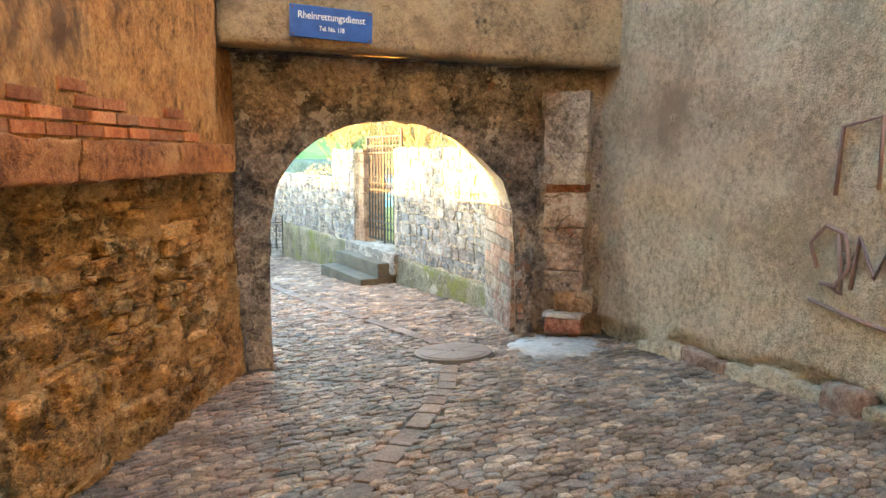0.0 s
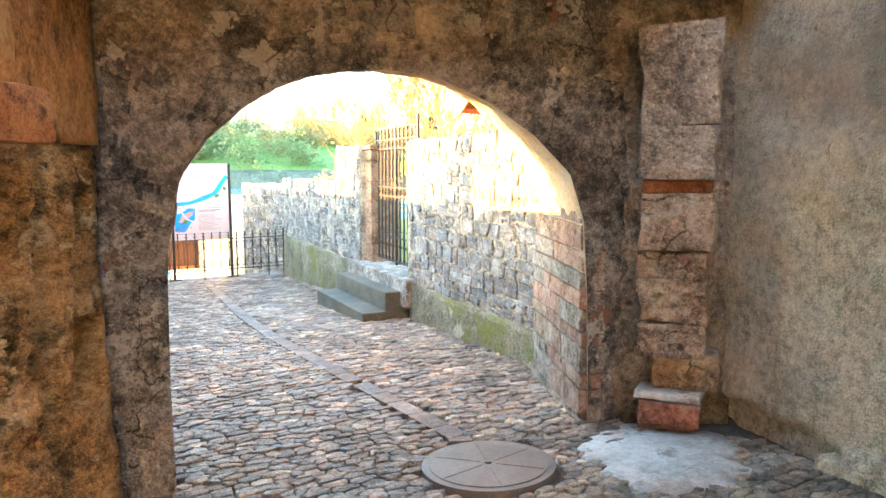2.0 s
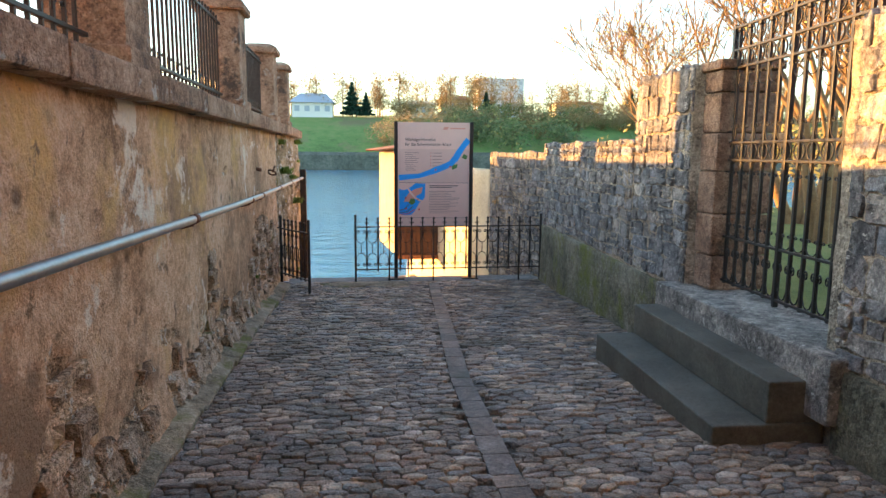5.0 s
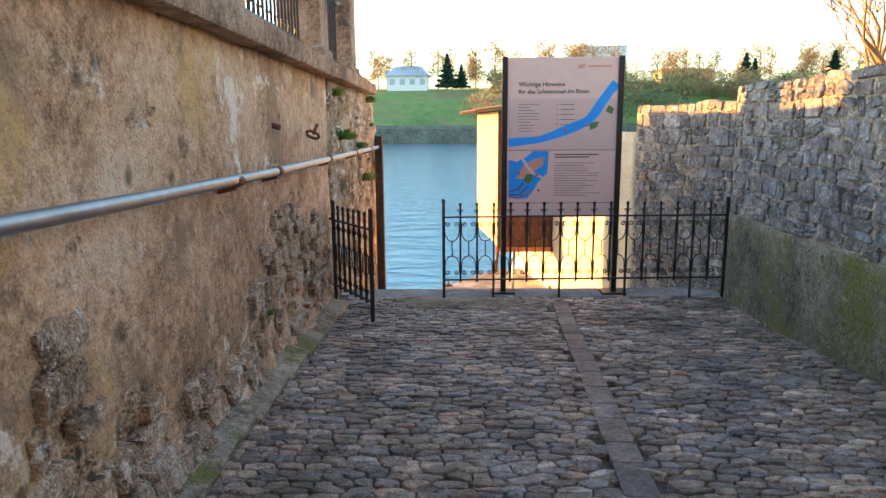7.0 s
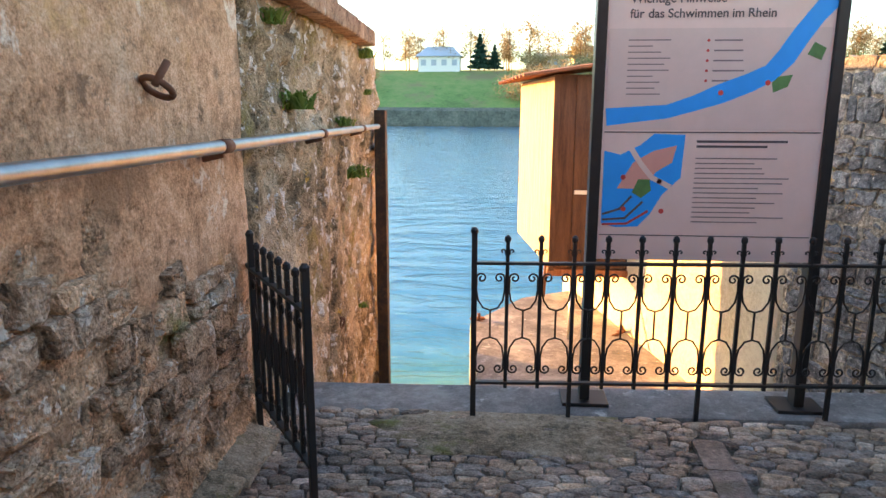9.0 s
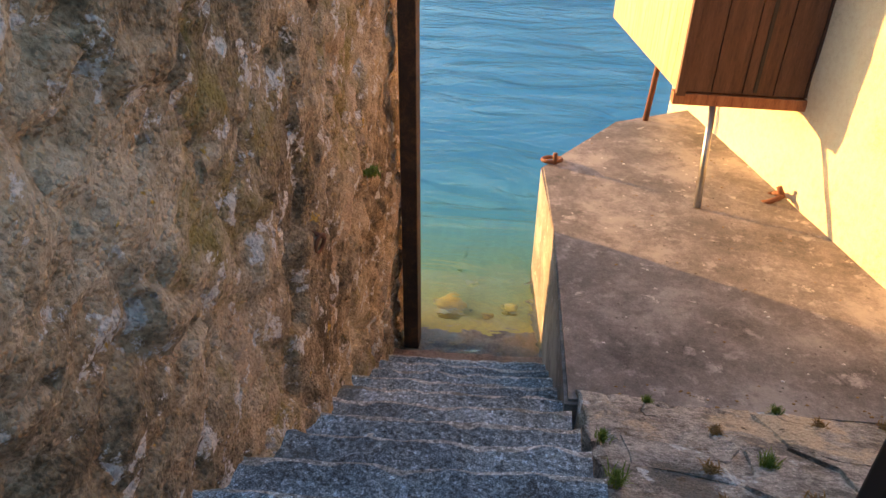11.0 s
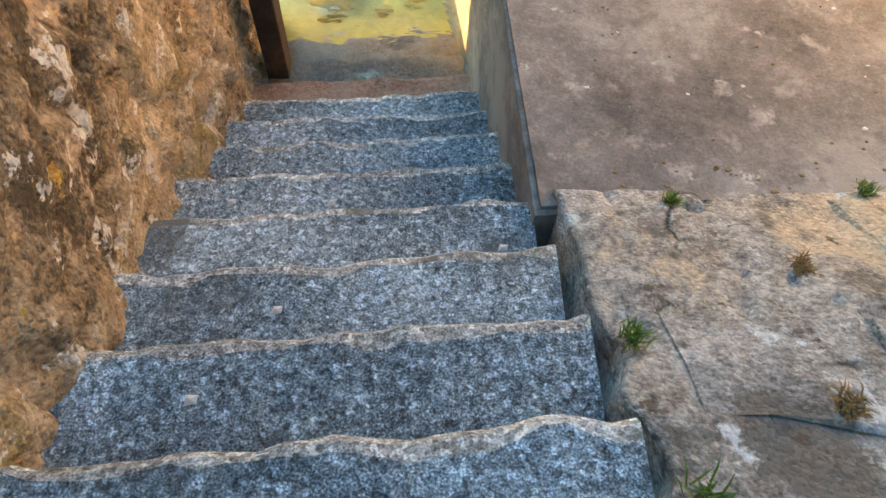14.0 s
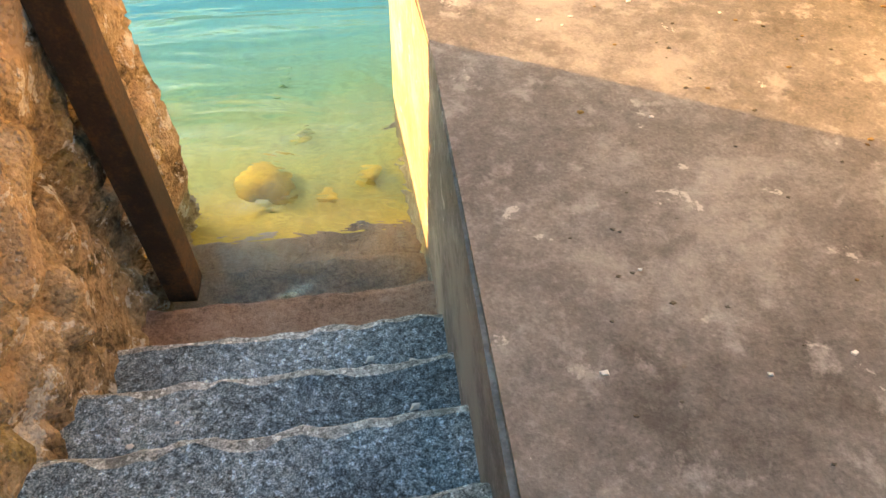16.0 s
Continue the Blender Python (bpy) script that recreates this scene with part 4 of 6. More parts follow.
tagged(iron_fence("iron_fence", FA, FB, 17), "black wrought-iron fence with scrolls and knobbed pickets", "fence")
leaf = iron_fence("gate_leaf", Vector((1.489, 17.258, 0)), Vector((1.955, 16.585, 0)), 7, (True, True), False)
leaf.location.z = -0.87
tagged(leaf, "open black wrought-iron gate leaf standing beside the wall", "gate")
box("hinge_bar", (-0.06, 0, 0.87), (0.14, 0.02, 0.02), M["iron"], leaf)

# information board on two black posts
board = empty("information_board", (3.2, 17.83, -0.89))
tagged(board, "pinkish river swimming notice board with blue map on black posts", "notice board")
for x in (0.0, 1.18):
    pst = box("post", (x, 0.0, 1.24), (0.055, 0.09, 2.48), M["iron"], board)
    box("foot_plate", (x, 0.0, 0.015), (0.26, 0.2, 0.03), M["iron"], pst)
panel = box("panel", (0.59, -0.01, 1.66), (1.125, 0.03, 1.62), M["board"], board)


def on_board(name, pts, mat, lift=0.001, label=""):
    vs = [(x, -0.026 - lift, z) for x, z in pts]
    k = len(vs)
    vs += [(x, -0.0245, z) for x, z in pts]
    fs = [tuple(range(k)), tuple(range(2 * k - 1, k - 1, -1))] + [(i, (i + 1) % k, k + (i + 1) % k, k + i) for i in range(k)]
    return mesh_ob(name, vs, fs, mat, panel, False, label)


def strip(name, pts, widths, mat, lift=0.001, label=""):
    up, lo = [], []
    for i, (p, w) in enumerate(zip(pts, widths)):
        a, b = Vector(pts[max(i - 1, 0)]), Vector(pts[min(i + 1, len(pts) - 1)])
        d = (b - a).normalized()
        nrm = Vector((-d.y, d.x)) * w
        up.append((p[0] + nrm.x, p[1] + nrm.y))
        lo.append((p[0] - nrm.x, p[1] - nrm.y))
    vs, fs = [], []
    for a, b in zip(up, lo):
        vs += [(a[0], -0.0262 - lift, a[1]), (b[0], -0.0262 - lift, b[1])]
    for i in range(len(pts) - 1):
        fs.append((2 * i, 2 * i + 1, 2 * i + 3, 2 * i + 2))
    return mesh_ob(name, vs, fs, mat, panel, False, label)


TXT = lambda x, z: pose(x, -0.0265, z, 90, 0, 0)
on_board("tinted_field", [(0.04, 1.55), (1.14, 1.55), (1.14, 2.06), (0.04, 2.06)], M["board_tint"], 0.0003)
on_board("divider", [(0.04, 1.535), (1.14, 1.535), (1.14, 1.541), (0.04, 1.541)], M["ink"], 0.0008)
on_board("divider", [(0.04, 0.985), (1.14, 0.985), (1.14, 0.99), (0.04, 0.99)], M["ink"], 0.0008)
for line, z in (("Wichtige Hinweise", 2.185), ("für das Schwimmen im Rhein", 2.112)):
    x = 0.14
    for w in line.split():
        ob = words(w, 0.062, M["ink"], TXT(x, z), panel, "word", bold=0.0008)
        x += max(v.co.x for v in ob.data.vertices) + 0.018
strip("river_map", [(0.045, 1.615), (0.20, 1.63), (0.36, 1.645), (0.50, 1.69), (0.62, 1.735), (0.76, 1.79), (0.86, 1.84), (0.93, 1.92), (0.99, 2.02), (1.06, 2.12), (1.135, 2.21)],
      [0.045, 0.04, 0.035, 0.04, 0.05, 0.048, 0.045, 0.05, 0.048, 0.045, 0.05], M["map_blue"], 0.0006, "bright blue river on the map")
on_board("bay_map", [(0.045, 1.05), (0.12, 1.03), (0.24, 1.035), (0.30, 1.10), (0.36, 1.21), (0.45, 1.30), (0.46, 1.525), (0.30, 1.53), (0.23, 1.47), (0.13, 1.42), (0.045, 1.44)], M["map_blue"], 0.0005)
on_board("danger_zone", [(0.12, 1.24), (0.26, 1.24), (0.32, 1.33), (0.40, 1.38), (0.42, 1.47), (0.30, 1.44), (0.20, 1.38)], M["pale_red"], 0.001)
on_board("island", [(0.20, 1.22), (0.25, 1.19), (0.30, 1.23), (0.29, 1.29), (0.23, 1.29)], M["map_green"], 0.0014)
strip("bridge", [(0.18, 1.46), (0.24, 1.37), (0.30, 1.30), (0.40, 1.25)], [0.014] * 4, M["board"], 0.0018)
for pts in ([(0.05, 1.10), (0.14, 1.13), (0.2, 1.2)], [(0.05, 1.07), (0.17, 1.08), (0.26, 1.17)]):
    strip("current_line", pts, [0.006] * 3, M["ink"], 0.0016)
strip("current_line", [(0.05, 1.045), (0.18, 1.05), (0.29, 1.12)], [0.006] * 3, M["map_red"], 0.0016)
on_board("green_mark", [(0.88, 1.74), (0.95, 1.77), (0.97, 1.83), (0.90, 1.82), (0.87, 1.79)], M["map_green"], 0.001)
on_board("green_mark", [(1.03, 1.93), (1.10, 1.90), (1.12, 1.96), (1.06, 1.99)], M["map_green"], 0.001)
rb = random.Random(5)
for x, z in ((0.15, 1.30), (0.34, 1.28), (0.36, 1.12), (0.16, 1.13), (0.62, 1.74), (0.85, 1.79)):
    on_board("marker", [(x + 0.014 * math.cos(a), z + 0.014 * math.sin(a)) for a in [k * math.pi / 4 for k in range(8)]], M["map_red"], 0.002)
for k in range(5):
    on_board("marker", [(0.54 + 0.008 * math.cos(a), 2.0 - 0.05 * k + 0.008 * math.sin(a)) for a in [j * math.pi / 3 for j in range(6)]], M["map_red"], 0.001)
    w = rb.uniform(0.1, 0.16)
    on_board("text_line", [(0.57, 1.996 - 0.05 * k), (0.57 + w, 1.996 - 0.05 * k), (0.57 + w, 2.004 - 0.05 * k), (0.57, 2.004 - 0.05 * k)], M["ink_soft"], 0.0006)
for k in range(10):
    w = rb.uniform(0.12, 0.22)
    on_board("text_line", [(0.14, 2.0 - 0.03 * k), (0.14 + w, 2.0 - 0.03 * k), (0.14 + w, 2.006 - 0.03 * k), (0.14, 2.006 - 0.03 * k)], M["ink_soft"], 0.0006)
for k in range(2):
    on_board("text_line", [(0.52, 1.485 - 0.026 * k), (0.98 - 0.1 * k, 1.485 - 0.026 * k), (0.98 - 0.1 * k, 1.497 - 0.026 * k), (0.52, 1.497 - 0.026 * k)], M["ink"], 0.0006)
for k in range(14):
    w = rb.uniform(0.3, 0.5)
    on_board("text_line", [(0.52, 1.40 - 0.026 * k), (0.52 + w, 1.40 - 0.026 * k), (0.52 + w, 1.406 - 0.026 * k), (0.52, 1.406 - 0.026 * k)], M["ink_soft"], 0.0006)
on_board("emblem", [(0.73, 2.36), (0.80, 2.36), (0.82, 2.40), (0.75, 2.40)], M["pale_red"], 0.0006)
on_board("emblem_line", [(0.84, 2.37), (1.08, 2.37), (1.08, 2.39), (0.84, 2.39)], M["pale_red"], 0.0006)

# black guide post at the river end of the wall
post = box("guide_post", (1.41, 21.46, -1.20), (0.12, 0.14, 3.90), M["post_rust"], None, None, 0.008)
tagged(post, "tall black steel post standing against the river wall", "post")

# handrail of galvanised pipe on the left wall
rail = empty("handrail", (1.72, 11.0, 0.7))
tagged(rail, "galvanised steel pipe handrail bracketed to the plaster wall", "handrail")
RZ = lambda y: float(np.interp(y, (7.9, 9.4, 14.0, 21.3), (0.775, 0.74, 0.632, 0.58)))
pts = [(left_x(y) + 0.10 - 1.72, y - 11.0, RZ(y) - 0.7) for y in (7.9, 9.3, 11.0, 13.0, 15.0, 17.0, 19.0, 21.25)]
tube("pipe", pts, 0.027, M["steel"], rail, 12)
for y in (8.75, 11.7, 14.15, 15.0, 16.9, 18.7, 20.3):
    bm = bmesh.new()
    tube_into(bm, [(left_x(y) - 1.74, y - 11.0, RZ(y) - 0.76), (left_x(y) + 0.09 - 1.72, y - 11.0, RZ(y) - 0.735)], 0.014, 6)
    tube_into(bm, [(left_x(y) + 0.10 - 1.72, y - 11.0 - 0.05, RZ(y) - 0.7), (left_x(y) + 0.10 - 1.72, y - 11.0 + 0.04, RZ(y) - 0.701)], 0.032, 10)
    part("bracket", bm, M["rust"], rail, "rusty clamp", True)

# cornice, piers and railings on top of the left wall
cornice = empty("trim_cornice", (1.6, 8, 1.37))
tagged(cornice, "weathered brown sandstone coping slabs on the lane wall", "cornice", kind="structure")
ang = math.degrees(math.atan(0.029))
y = 7.5
rc = random.Random(3)
while y < 20.9:
    ln = rc.uniform(1.0, 1.5)
    e = min(y + ln, 21.0)
    ym = (y + e) / 2
    box("slab", (left_x(ym) - 0.18 - 1.6, ym - 8, 0.075 + rc.uniform(-0.006, 0.006)), (0.62, e - y - 0.012, 0.15), M["sandstone"], cornice, pose(0, 0, 0, 0, 0, ang), 0.02)
    y = e


def stone_pier(y, top):
    th = empty("stone_pier", (left_x(y) - 0.16, y, 1.52))
    th.rotation_euler = (0, 0, radians(ang))
    box("shaft", (0, 0, (top - 1.52) / 2 - 0.05), (0.40, 0.42, top - 1.62), M["sandstone"], th, None, 0.02)
    box("base", (0, 0, 0.05), (0.46, 0.5, 0.10), M["sandstone"], th, None, 0.015)
    bm = bmesh.new()
    vs = [(-0.25, -0.26), (0.25, -0.26), (0.25, 0.26), (-0.25, 0.26)]
    zt = top - 1.52
    a = [bm.verts.new((x, yy, zt - 0.14)) for x, yy in vs]
    b = [bm.verts.new((x, yy, zt - 0.06)) for x, yy in vs]
    c = [bm.verts.new((x * 0.55, yy * 0.55, zt)) for x, yy in vs]
    bm.faces.new(a[::-1])
    for p, q in ((a, b), (b, c)):
        for i in range(4):
            bm.faces.new((p[i], p[(i + 1) % 4], q[(i + 1) % 4], q[i]))
    bm.faces.new(c)
    bmesh.ops.bevel(bm, geom=bm.edges[:], offset=0.012, segments=2, affect="EDGES")
    part("cap", bm, M["sandstone"], th)
    return tagged(th, "square brown sandstone pier with a sloped cap on the coping", "pier", "piers on the lane wall")


PIERS = (7.9, 10.93, 14.33, 17.25, 19.25)
for y in PIERS:
    stone_pier(y, 2.6)
bar_mesh = picket_mesh(0.0, 0.78, 0.009, False, "bar")
for ya, yb in zip(PIERS, PIERS[1:]):
    a, b = ya + 0.23, yb - 0.23
    th = empty("wall_railing", (left_x((ya + yb) / 2) - 0.10, a, 1.60))
    th.rotation_euler = (0, 0, radians(ang))
    for z in (0.06, 0.72):
        box("rail", (0, (b - a) / 2, z), (0.03, b - a, 0.022), M["iron"], th)
    k = int((b - a) / 0.115)
    for i in range(1, k):
        like("bar", bar_mesh, th, pose(0, (b - a) * i / k, 0))
    for i in range(int((b - a) / 0.24)):
        like("scroll", fence_scroll, th, pose(0, 0.12 + 0.24 * i, 0.06, 0, 0, 90) @ Matrix.Diagonal((0.9, 1, 0.5, 1)))
    tagged(th, "black iron bar railing between sandstone piers", "railing", "railings on the lane wall")

# plinth of the garden wall
for a, b in ((7.45, 10.45), (12.62, 17.6)):
    pl = rough_wall("baseboard_plinth", rx2(b), rx2(a), lambda y: gz(y) - 0.1, 0.0, 0.2, M["plinth"], 0.06, 0.012, 3.0, None, lambda q: 0.05 + 0.02 * (0 - q.z))
    tagged(pl, "mossy rendered plinth at the foot of the garden wall", "plinth", kind="structure")

# garden steps, threshold and jambs
steps = empty("garden_steps", (4.7, 11.5, -0.5))
tagged(steps, "two dark stone steps up to the garden gate", "steps")


def slab_part(name, x0, x1, y0, y1, z0, z1, mat, parent, bev=0.012, label=""):
    o = parent.location
    return box(name, ((x0 + x1) / 2 - o.x, (y0 + y1) / 2 - o.y, (z0 + z1) / 2 - o.z), (x1 - x0, y1 - y0, z1 - z0), mat, parent, None, bev, label)


slab_part("lower_step", 4.67, 5.32, 10.57, 12.50, -0.62, -0.345, M["dark_step"], steps)
slab_part("upper_step", 4.985, 5.34, 10.58, 12.50, -0.345, -0.105, M["dark_step"], steps)
slab_part("threshold", 5.20, 5.78, 10.40, 12.60, -0.30, 0.07, M["rubble"], steps, 0.02, "grey stone threshold")
pillar = empty("gate_pillar", (5.68, 12.31, 0.07))
tagged(pillar, "reddish sandstone block pillar beside the garden gate", "pillar")
zc, rp = 0.07, random.Random(9)
while zc < 1.72:
    h = min(rp.uniform(0.22, 0.34), 1.76 - zc)
    box("block", (rp.uniform(-0.012, 0.012), rp.uniform(-0.01, 0.01), zc + h / 2 - 0.07), (0.46, 0.27, h - 0.006), M["brown_stone"], pillar, None, 0.018)
    zc += h
box("cap", (0, 0.04, 1.73), (0.52, 0.40, 0.07), M["brown_stone"], pillar, None, 0.015)

# tall wrought-iron garden gate
G0, G1 = 10.66, 12.20
ggate = empty("garden_gate", (5.50, G0, 0.10))
ggate.rotation_euler = (0, 0, radians(90 - 1.7))
tagged(ggate, "tall ornate wrought-iron garden gate with scroll bands, closed", "gate")
GW = G1 - G0
gbar = picket_mesh(0.04, 1.92, 0.011, True, "bar")
for i in range(11):
    like("bar", gbar, ggate, pose(GW * (i + 0.5) / 11, 0, 0))
for x in (0.0, GW / 2, GW):
    box("stile", (x, 0, 0.99 if x != GW / 2 else 1.0), (0.034, 0.034, 1.98 if x != 0 else 2.2), M["iron"], ggate)
for z in (0.06, 0.40, 0.985, 1.115, 1.665, 1.795, 1.96):
    box("rail", (GW / 2, 0, z), (GW, 0.03, 0.018), M["iron"], ggate)
for z0, h in ((0.07, 0.31), (1.12, 0.17), (1.52, 0.14), (0.41, 0.13)):
    for i in range(12):
        like("scroll", fence_scroll, ggate, pose(GW * i / 11.0 if 0 < i < 11 else GW * (0.3 + i) / 11.6, 0, z0) @ Matrix.Diagonal((0.75, 1, h / 0.26, 1)))
bm = bmesh.new()
tube_into(bm, [(0.058 * math.cos(a), 0, 0.058 * math.sin(a)) for a in [2 * math.pi * k / 16 for k in range(17)]], 0.006, 5, False)
hoop = part("hoop", bm, M["iron"], ggate, "", True)
hoop.matrix_basis = pose(GW / 22, 0, 1.05)
for z in (1.05, 1.73, 1.90):
    for i in range(11):
        if i or z > 1.06:
            like("hoop", hoop, ggate, pose(GW * (i + 0.5) / 11, 0, z))
for k, (x, s) in enumerate(((0.18, 0.9), (0.42, 1.25), (0.62, 1.6), (0.77, 2.0), (0.92, 1.6), (1.12, 1.25), (1.36, 0.9))):
    like("crest_scroll", fence_scroll, ggate, pose(x, 0, 1.96) @ Matrix.Diagonal((1.1, 1, 0.55 * s, 1)))
for i in range(12):
    like("scroll", fence_scroll, ggate, pose(GW * i / 11.0 if 0 < i < 11 else GW * (0.3 + i) / 11.6, 0, 0.98, 0, 180, 0) @ Matrix.Diagonal((0.75, 1, 0.5, 1)))
box("lock", (GW / 2 + 0.06, -0.02, 1.12), (0.10, 0.04, 0.10), M["iron"], ggate)
tube("latch_handle", [(GW / 2 + 0.05, -0.03, 1.14), (GW / 2 + 0.05, -0.07, 1.14), (GW / 2 + 0.16, -0.07, 1.14)], 0.008, M["steel"], ggate, 6, "pale metal handle")

# masonry slope between fence and quay, with its stone slabs
vs, fs = [], []
NXs, NYs = 90, 70
def slope_lump(x, y):
    return 0.022 * rel((x, y, 0), 2.4)


def slope_z(x, y):
    t = (y - 17.85) / (19.86 - 17.85)
    return -0.93 + (-2.02 + 0.93) * min(1.0, max(0.0, t)) ** 0.9


for j in range(NYs + 1):
    for i in range(NXs + 1):
        y = 17.78 + (19.87 - 17.78) * j / NYs
        x0 = 2.645 + 0.05 * rel((y * 2, 3, 1)) + 0.03 * rel((y * 7, 5, 2)) - 0.02 * (y - 17.8)
        x = x0 + (dock_wall_x(y) + 0.05 - x0) * i / NXs
        vs.append((x, y, slope_z(x, y) + slope_lump(x, y) + 0.010 * rel((x, y, 4), 9.0) + crease((x, y, 2.0), 1.5, 0.03, 0.03)))
for j in range(NYs):
    for i in range(NXs):
        a = j * (NXs + 1) + i
        fs.append((a, a + 1, a + NXs + 2, a + NXs + 1))
b0 = len(vs)
for j in range(NYs + 1):
    p = vs[j * (NXs + 1)]
    vs.append((p[0] + 0.02, p[1], -3.6))
for j in range(NYs):
    fs.append((j * (NXs + 1), (j + 1) * (NXs + 1), b0 + j + 1, b0 + j))
slope = mesh_ob("pavement_slope", vs, fs, M["ramp_stone"], None, True)
tagged(slope, "rough pale masonry slope with cracks and tufts beside the steps", "stone slope", kind="structure")
kerb = box("pavement_sill", (3.55, 17.83, -0.96), (4.05, 0.40, 0.16), M["concrete"], None, pose(0, 0, 0, 0, 0, 2), 0.02)
tagged(kerb, "worn stone sill under the fence at the lane end", "sill", kind="structure")

# mooring rings
def ring_bolt(name, at, r, m, label):
    th = empty(name, at)
    th.matrix_basis = Matrix.Translation(at) @ m
    tube("ring", [(r * math.cos(a), 0, -r + r * math.sin(a)) for a in [2 * math.pi * k / 16 for k in range(17)]], r * 0.22, M["rust"], th, 8)
    tube("bolt", [(0, 0.08, 0.0), (0, -0.02, 0.0)], r * 0.25, M["rust"], th, 8)
    return tagged(th, label, "ring", "mooring rings")


ring_bolt("mooring_ring", (left_x(16.40) + 0.07, 16.40, 0.86), 0.055, pose(0, 0, 0, 62, 25, 15), "rusty iron ring hanging from the plaster wall")
ring_bolt("mooring_ring", (left_x(19.52) + 0.03, 19.52, -0.98), 0.042, pose(0, 0, 0, 10, 0, 80), "rusty iron ring in the river wall")
ring_bolt("mooring_ring", (2.47, 22.80, DOCK_Z + 0.03), 0.085, pose(0, 0, 0, 80, 0, 20), "rusty mooring ring lying on the quay")
ring_bolt("mooring_ring", (4.30, 22.40, DOCK_Z + 0.05), 0.10, pose(0, 0, 0, 60, 0, 60), "rusty mooring ring beside the cream wall")
stub = tube("iron_stub", [(left_x(15.3) - 0.05, 15.3, 0.93), (left_x(15.3) + 0.06, 15.28, 0.90)], 0.02, M["rust"])
tagged(stub, "rusted iron stub jutting from the plaster wall", "iron stub")

# boathouse cabin on stilts above the quay
cabin = empty("wooden_cabin", (3.38, 22.6, -1.25))
tagged(cabin, "brown boarded cabin on stilts, sunlight painted pale on its side", "cabin")
CX, CTOP = 1.16, 2.42
far = Vector((-0.33, 2.55, 0))
bm = bmesh.new()
pl = [Vector((0, 0, 0)), Vector((CX, 0, 0)), Vector((CX + far.x * 0.7, far.y, 0)), far]
lo = [bm.verts.new(p + Vector((0, 0, 0.02))) for p in pl]
hi = [bm.verts.new(p + Vector((0, 0, CTOP))) for p in pl]
bm.faces.new(lo[::-1])
bm.faces.new(hi)
for i in range(4):
    bm.faces.new((lo[i], lo[(i + 1) % 4], hi[(i + 1) % 4], hi[i]))
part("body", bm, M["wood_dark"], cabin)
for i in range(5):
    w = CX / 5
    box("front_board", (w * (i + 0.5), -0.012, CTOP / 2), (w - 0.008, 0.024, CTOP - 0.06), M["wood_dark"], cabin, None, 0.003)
fl = far.length
fa = math.degrees(math.atan2(far.y, far.x))
# boards of the sunny side, lightened by their colour
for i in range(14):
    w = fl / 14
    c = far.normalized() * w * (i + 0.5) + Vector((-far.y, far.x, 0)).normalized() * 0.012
    box("side_board", (c.x, c.y, CTOP / 2), (w - 0.006, 0.024, CTOP - 0.05), M["wood_sunlit"], cabin, pose(0, 0, 0, 0, 0, fa), 0.003)
box("corner_post", (0.0, -0.02, CTOP / 2), (0.07, 0.07, CTOP), M["wood_dark"], cabin)
box("beam", (CX / 2, 0.02, -0.03), (CX + 0.1, 0.12, 0.09), M["wood_red"], cabin)
# shade of the door gap, painted as a thin black strip on the boards
box("door_gap", (CX * 0.48, -0.027, CTOP / 2), (0.03, 0.008, CTOP - 0.1), M["iron"], cabin)
box("name_plate", (0.34, -0.03, 1.0), (0.17, 0.008, 0.05), M["white"], cabin, None, 0.002, "small white sign")
for k in range(9):
    y0 = -0.25 + k * (fl + 0.5) / 9
    box("roof_board", (0.35 + far.x * (k / 9), y0 + 0.16, CTOP + 0.10), (1.55, 0.36, 0.035), M["roof_tile"], cabin, pose(0, 0, 0, 4, -8, 0), 0.006)
for i, (px_, py_) in enumerate(((3.60, 22.16), (3.40, 24.1), (4.05, 24.0))):
    tube("stilt", [(px_ - 3.38, py_ - 22.6, DOCK_Z + 1.25), (px_ - 3.36 + 0.04, max(0.05, py_ - 22.6 + 0.1), 0.02)], 0.03, M["steel"] if i == 0 else M["rust"], cabin, 8)

# little shed behind the garden wall; its gable looks on the lane
shed = empty("garden_shed", (6.75, 8.55, -0.06))
tagged(shed, "red-brown boarded garden shed with a tiled overhanging roof", "shed")
for i in range(10):
    y = -1.05 + 0.235 * i
    h = 2.45 + 0.72 * (1.2 - abs(y))
    box("wall_board", (-0.55, y, h / 2), (0.03, 0.228, h), M["wood_red"], shed, None, 0.004)
box("back_wall", (0.25, 1.15, 1.15), (1.6, 0.04, 2.3), M["wood_red"], shed)
for s_ in (-1, 1):
    pitch = -36 * s_
    for r_ in range(6):
        c = Vector((0.1, s_ * (1.42 - 0.25 * r_), 2.36 + 0.182 * r_))
        bm = bmesh.new()
        for c_ in range(10):
            box_into(bm, (c.x - 0.98 + 0.21 * c_, c.y, c.z + 0.05), (0.20, 0.36, 0.022), pose(0, 0, 0, pitch + 4 * s_, 0, 0), 0.0)
        part("tile_row", bm, M["roof_tile"], shed)
    box("roof_boarding", (0.1, s_ * 0.80, 2.80), (2.1, 1.75, 0.03), M["wood_dark"], shed, pose(0, 0, 0, pitch, 0, 0))
    box("verge_board", (-0.97, s_ * 0.80, 2.77), (0.03, 1.8, 0.13), M["wood_red"], shed, pose(0, 0, 0, pitch, 0, 0))
    box("eaves_board", (0.1, s_ * 1.52, 2.27), (2.1, 0.03, 0.10), M["wood_red"], shed)

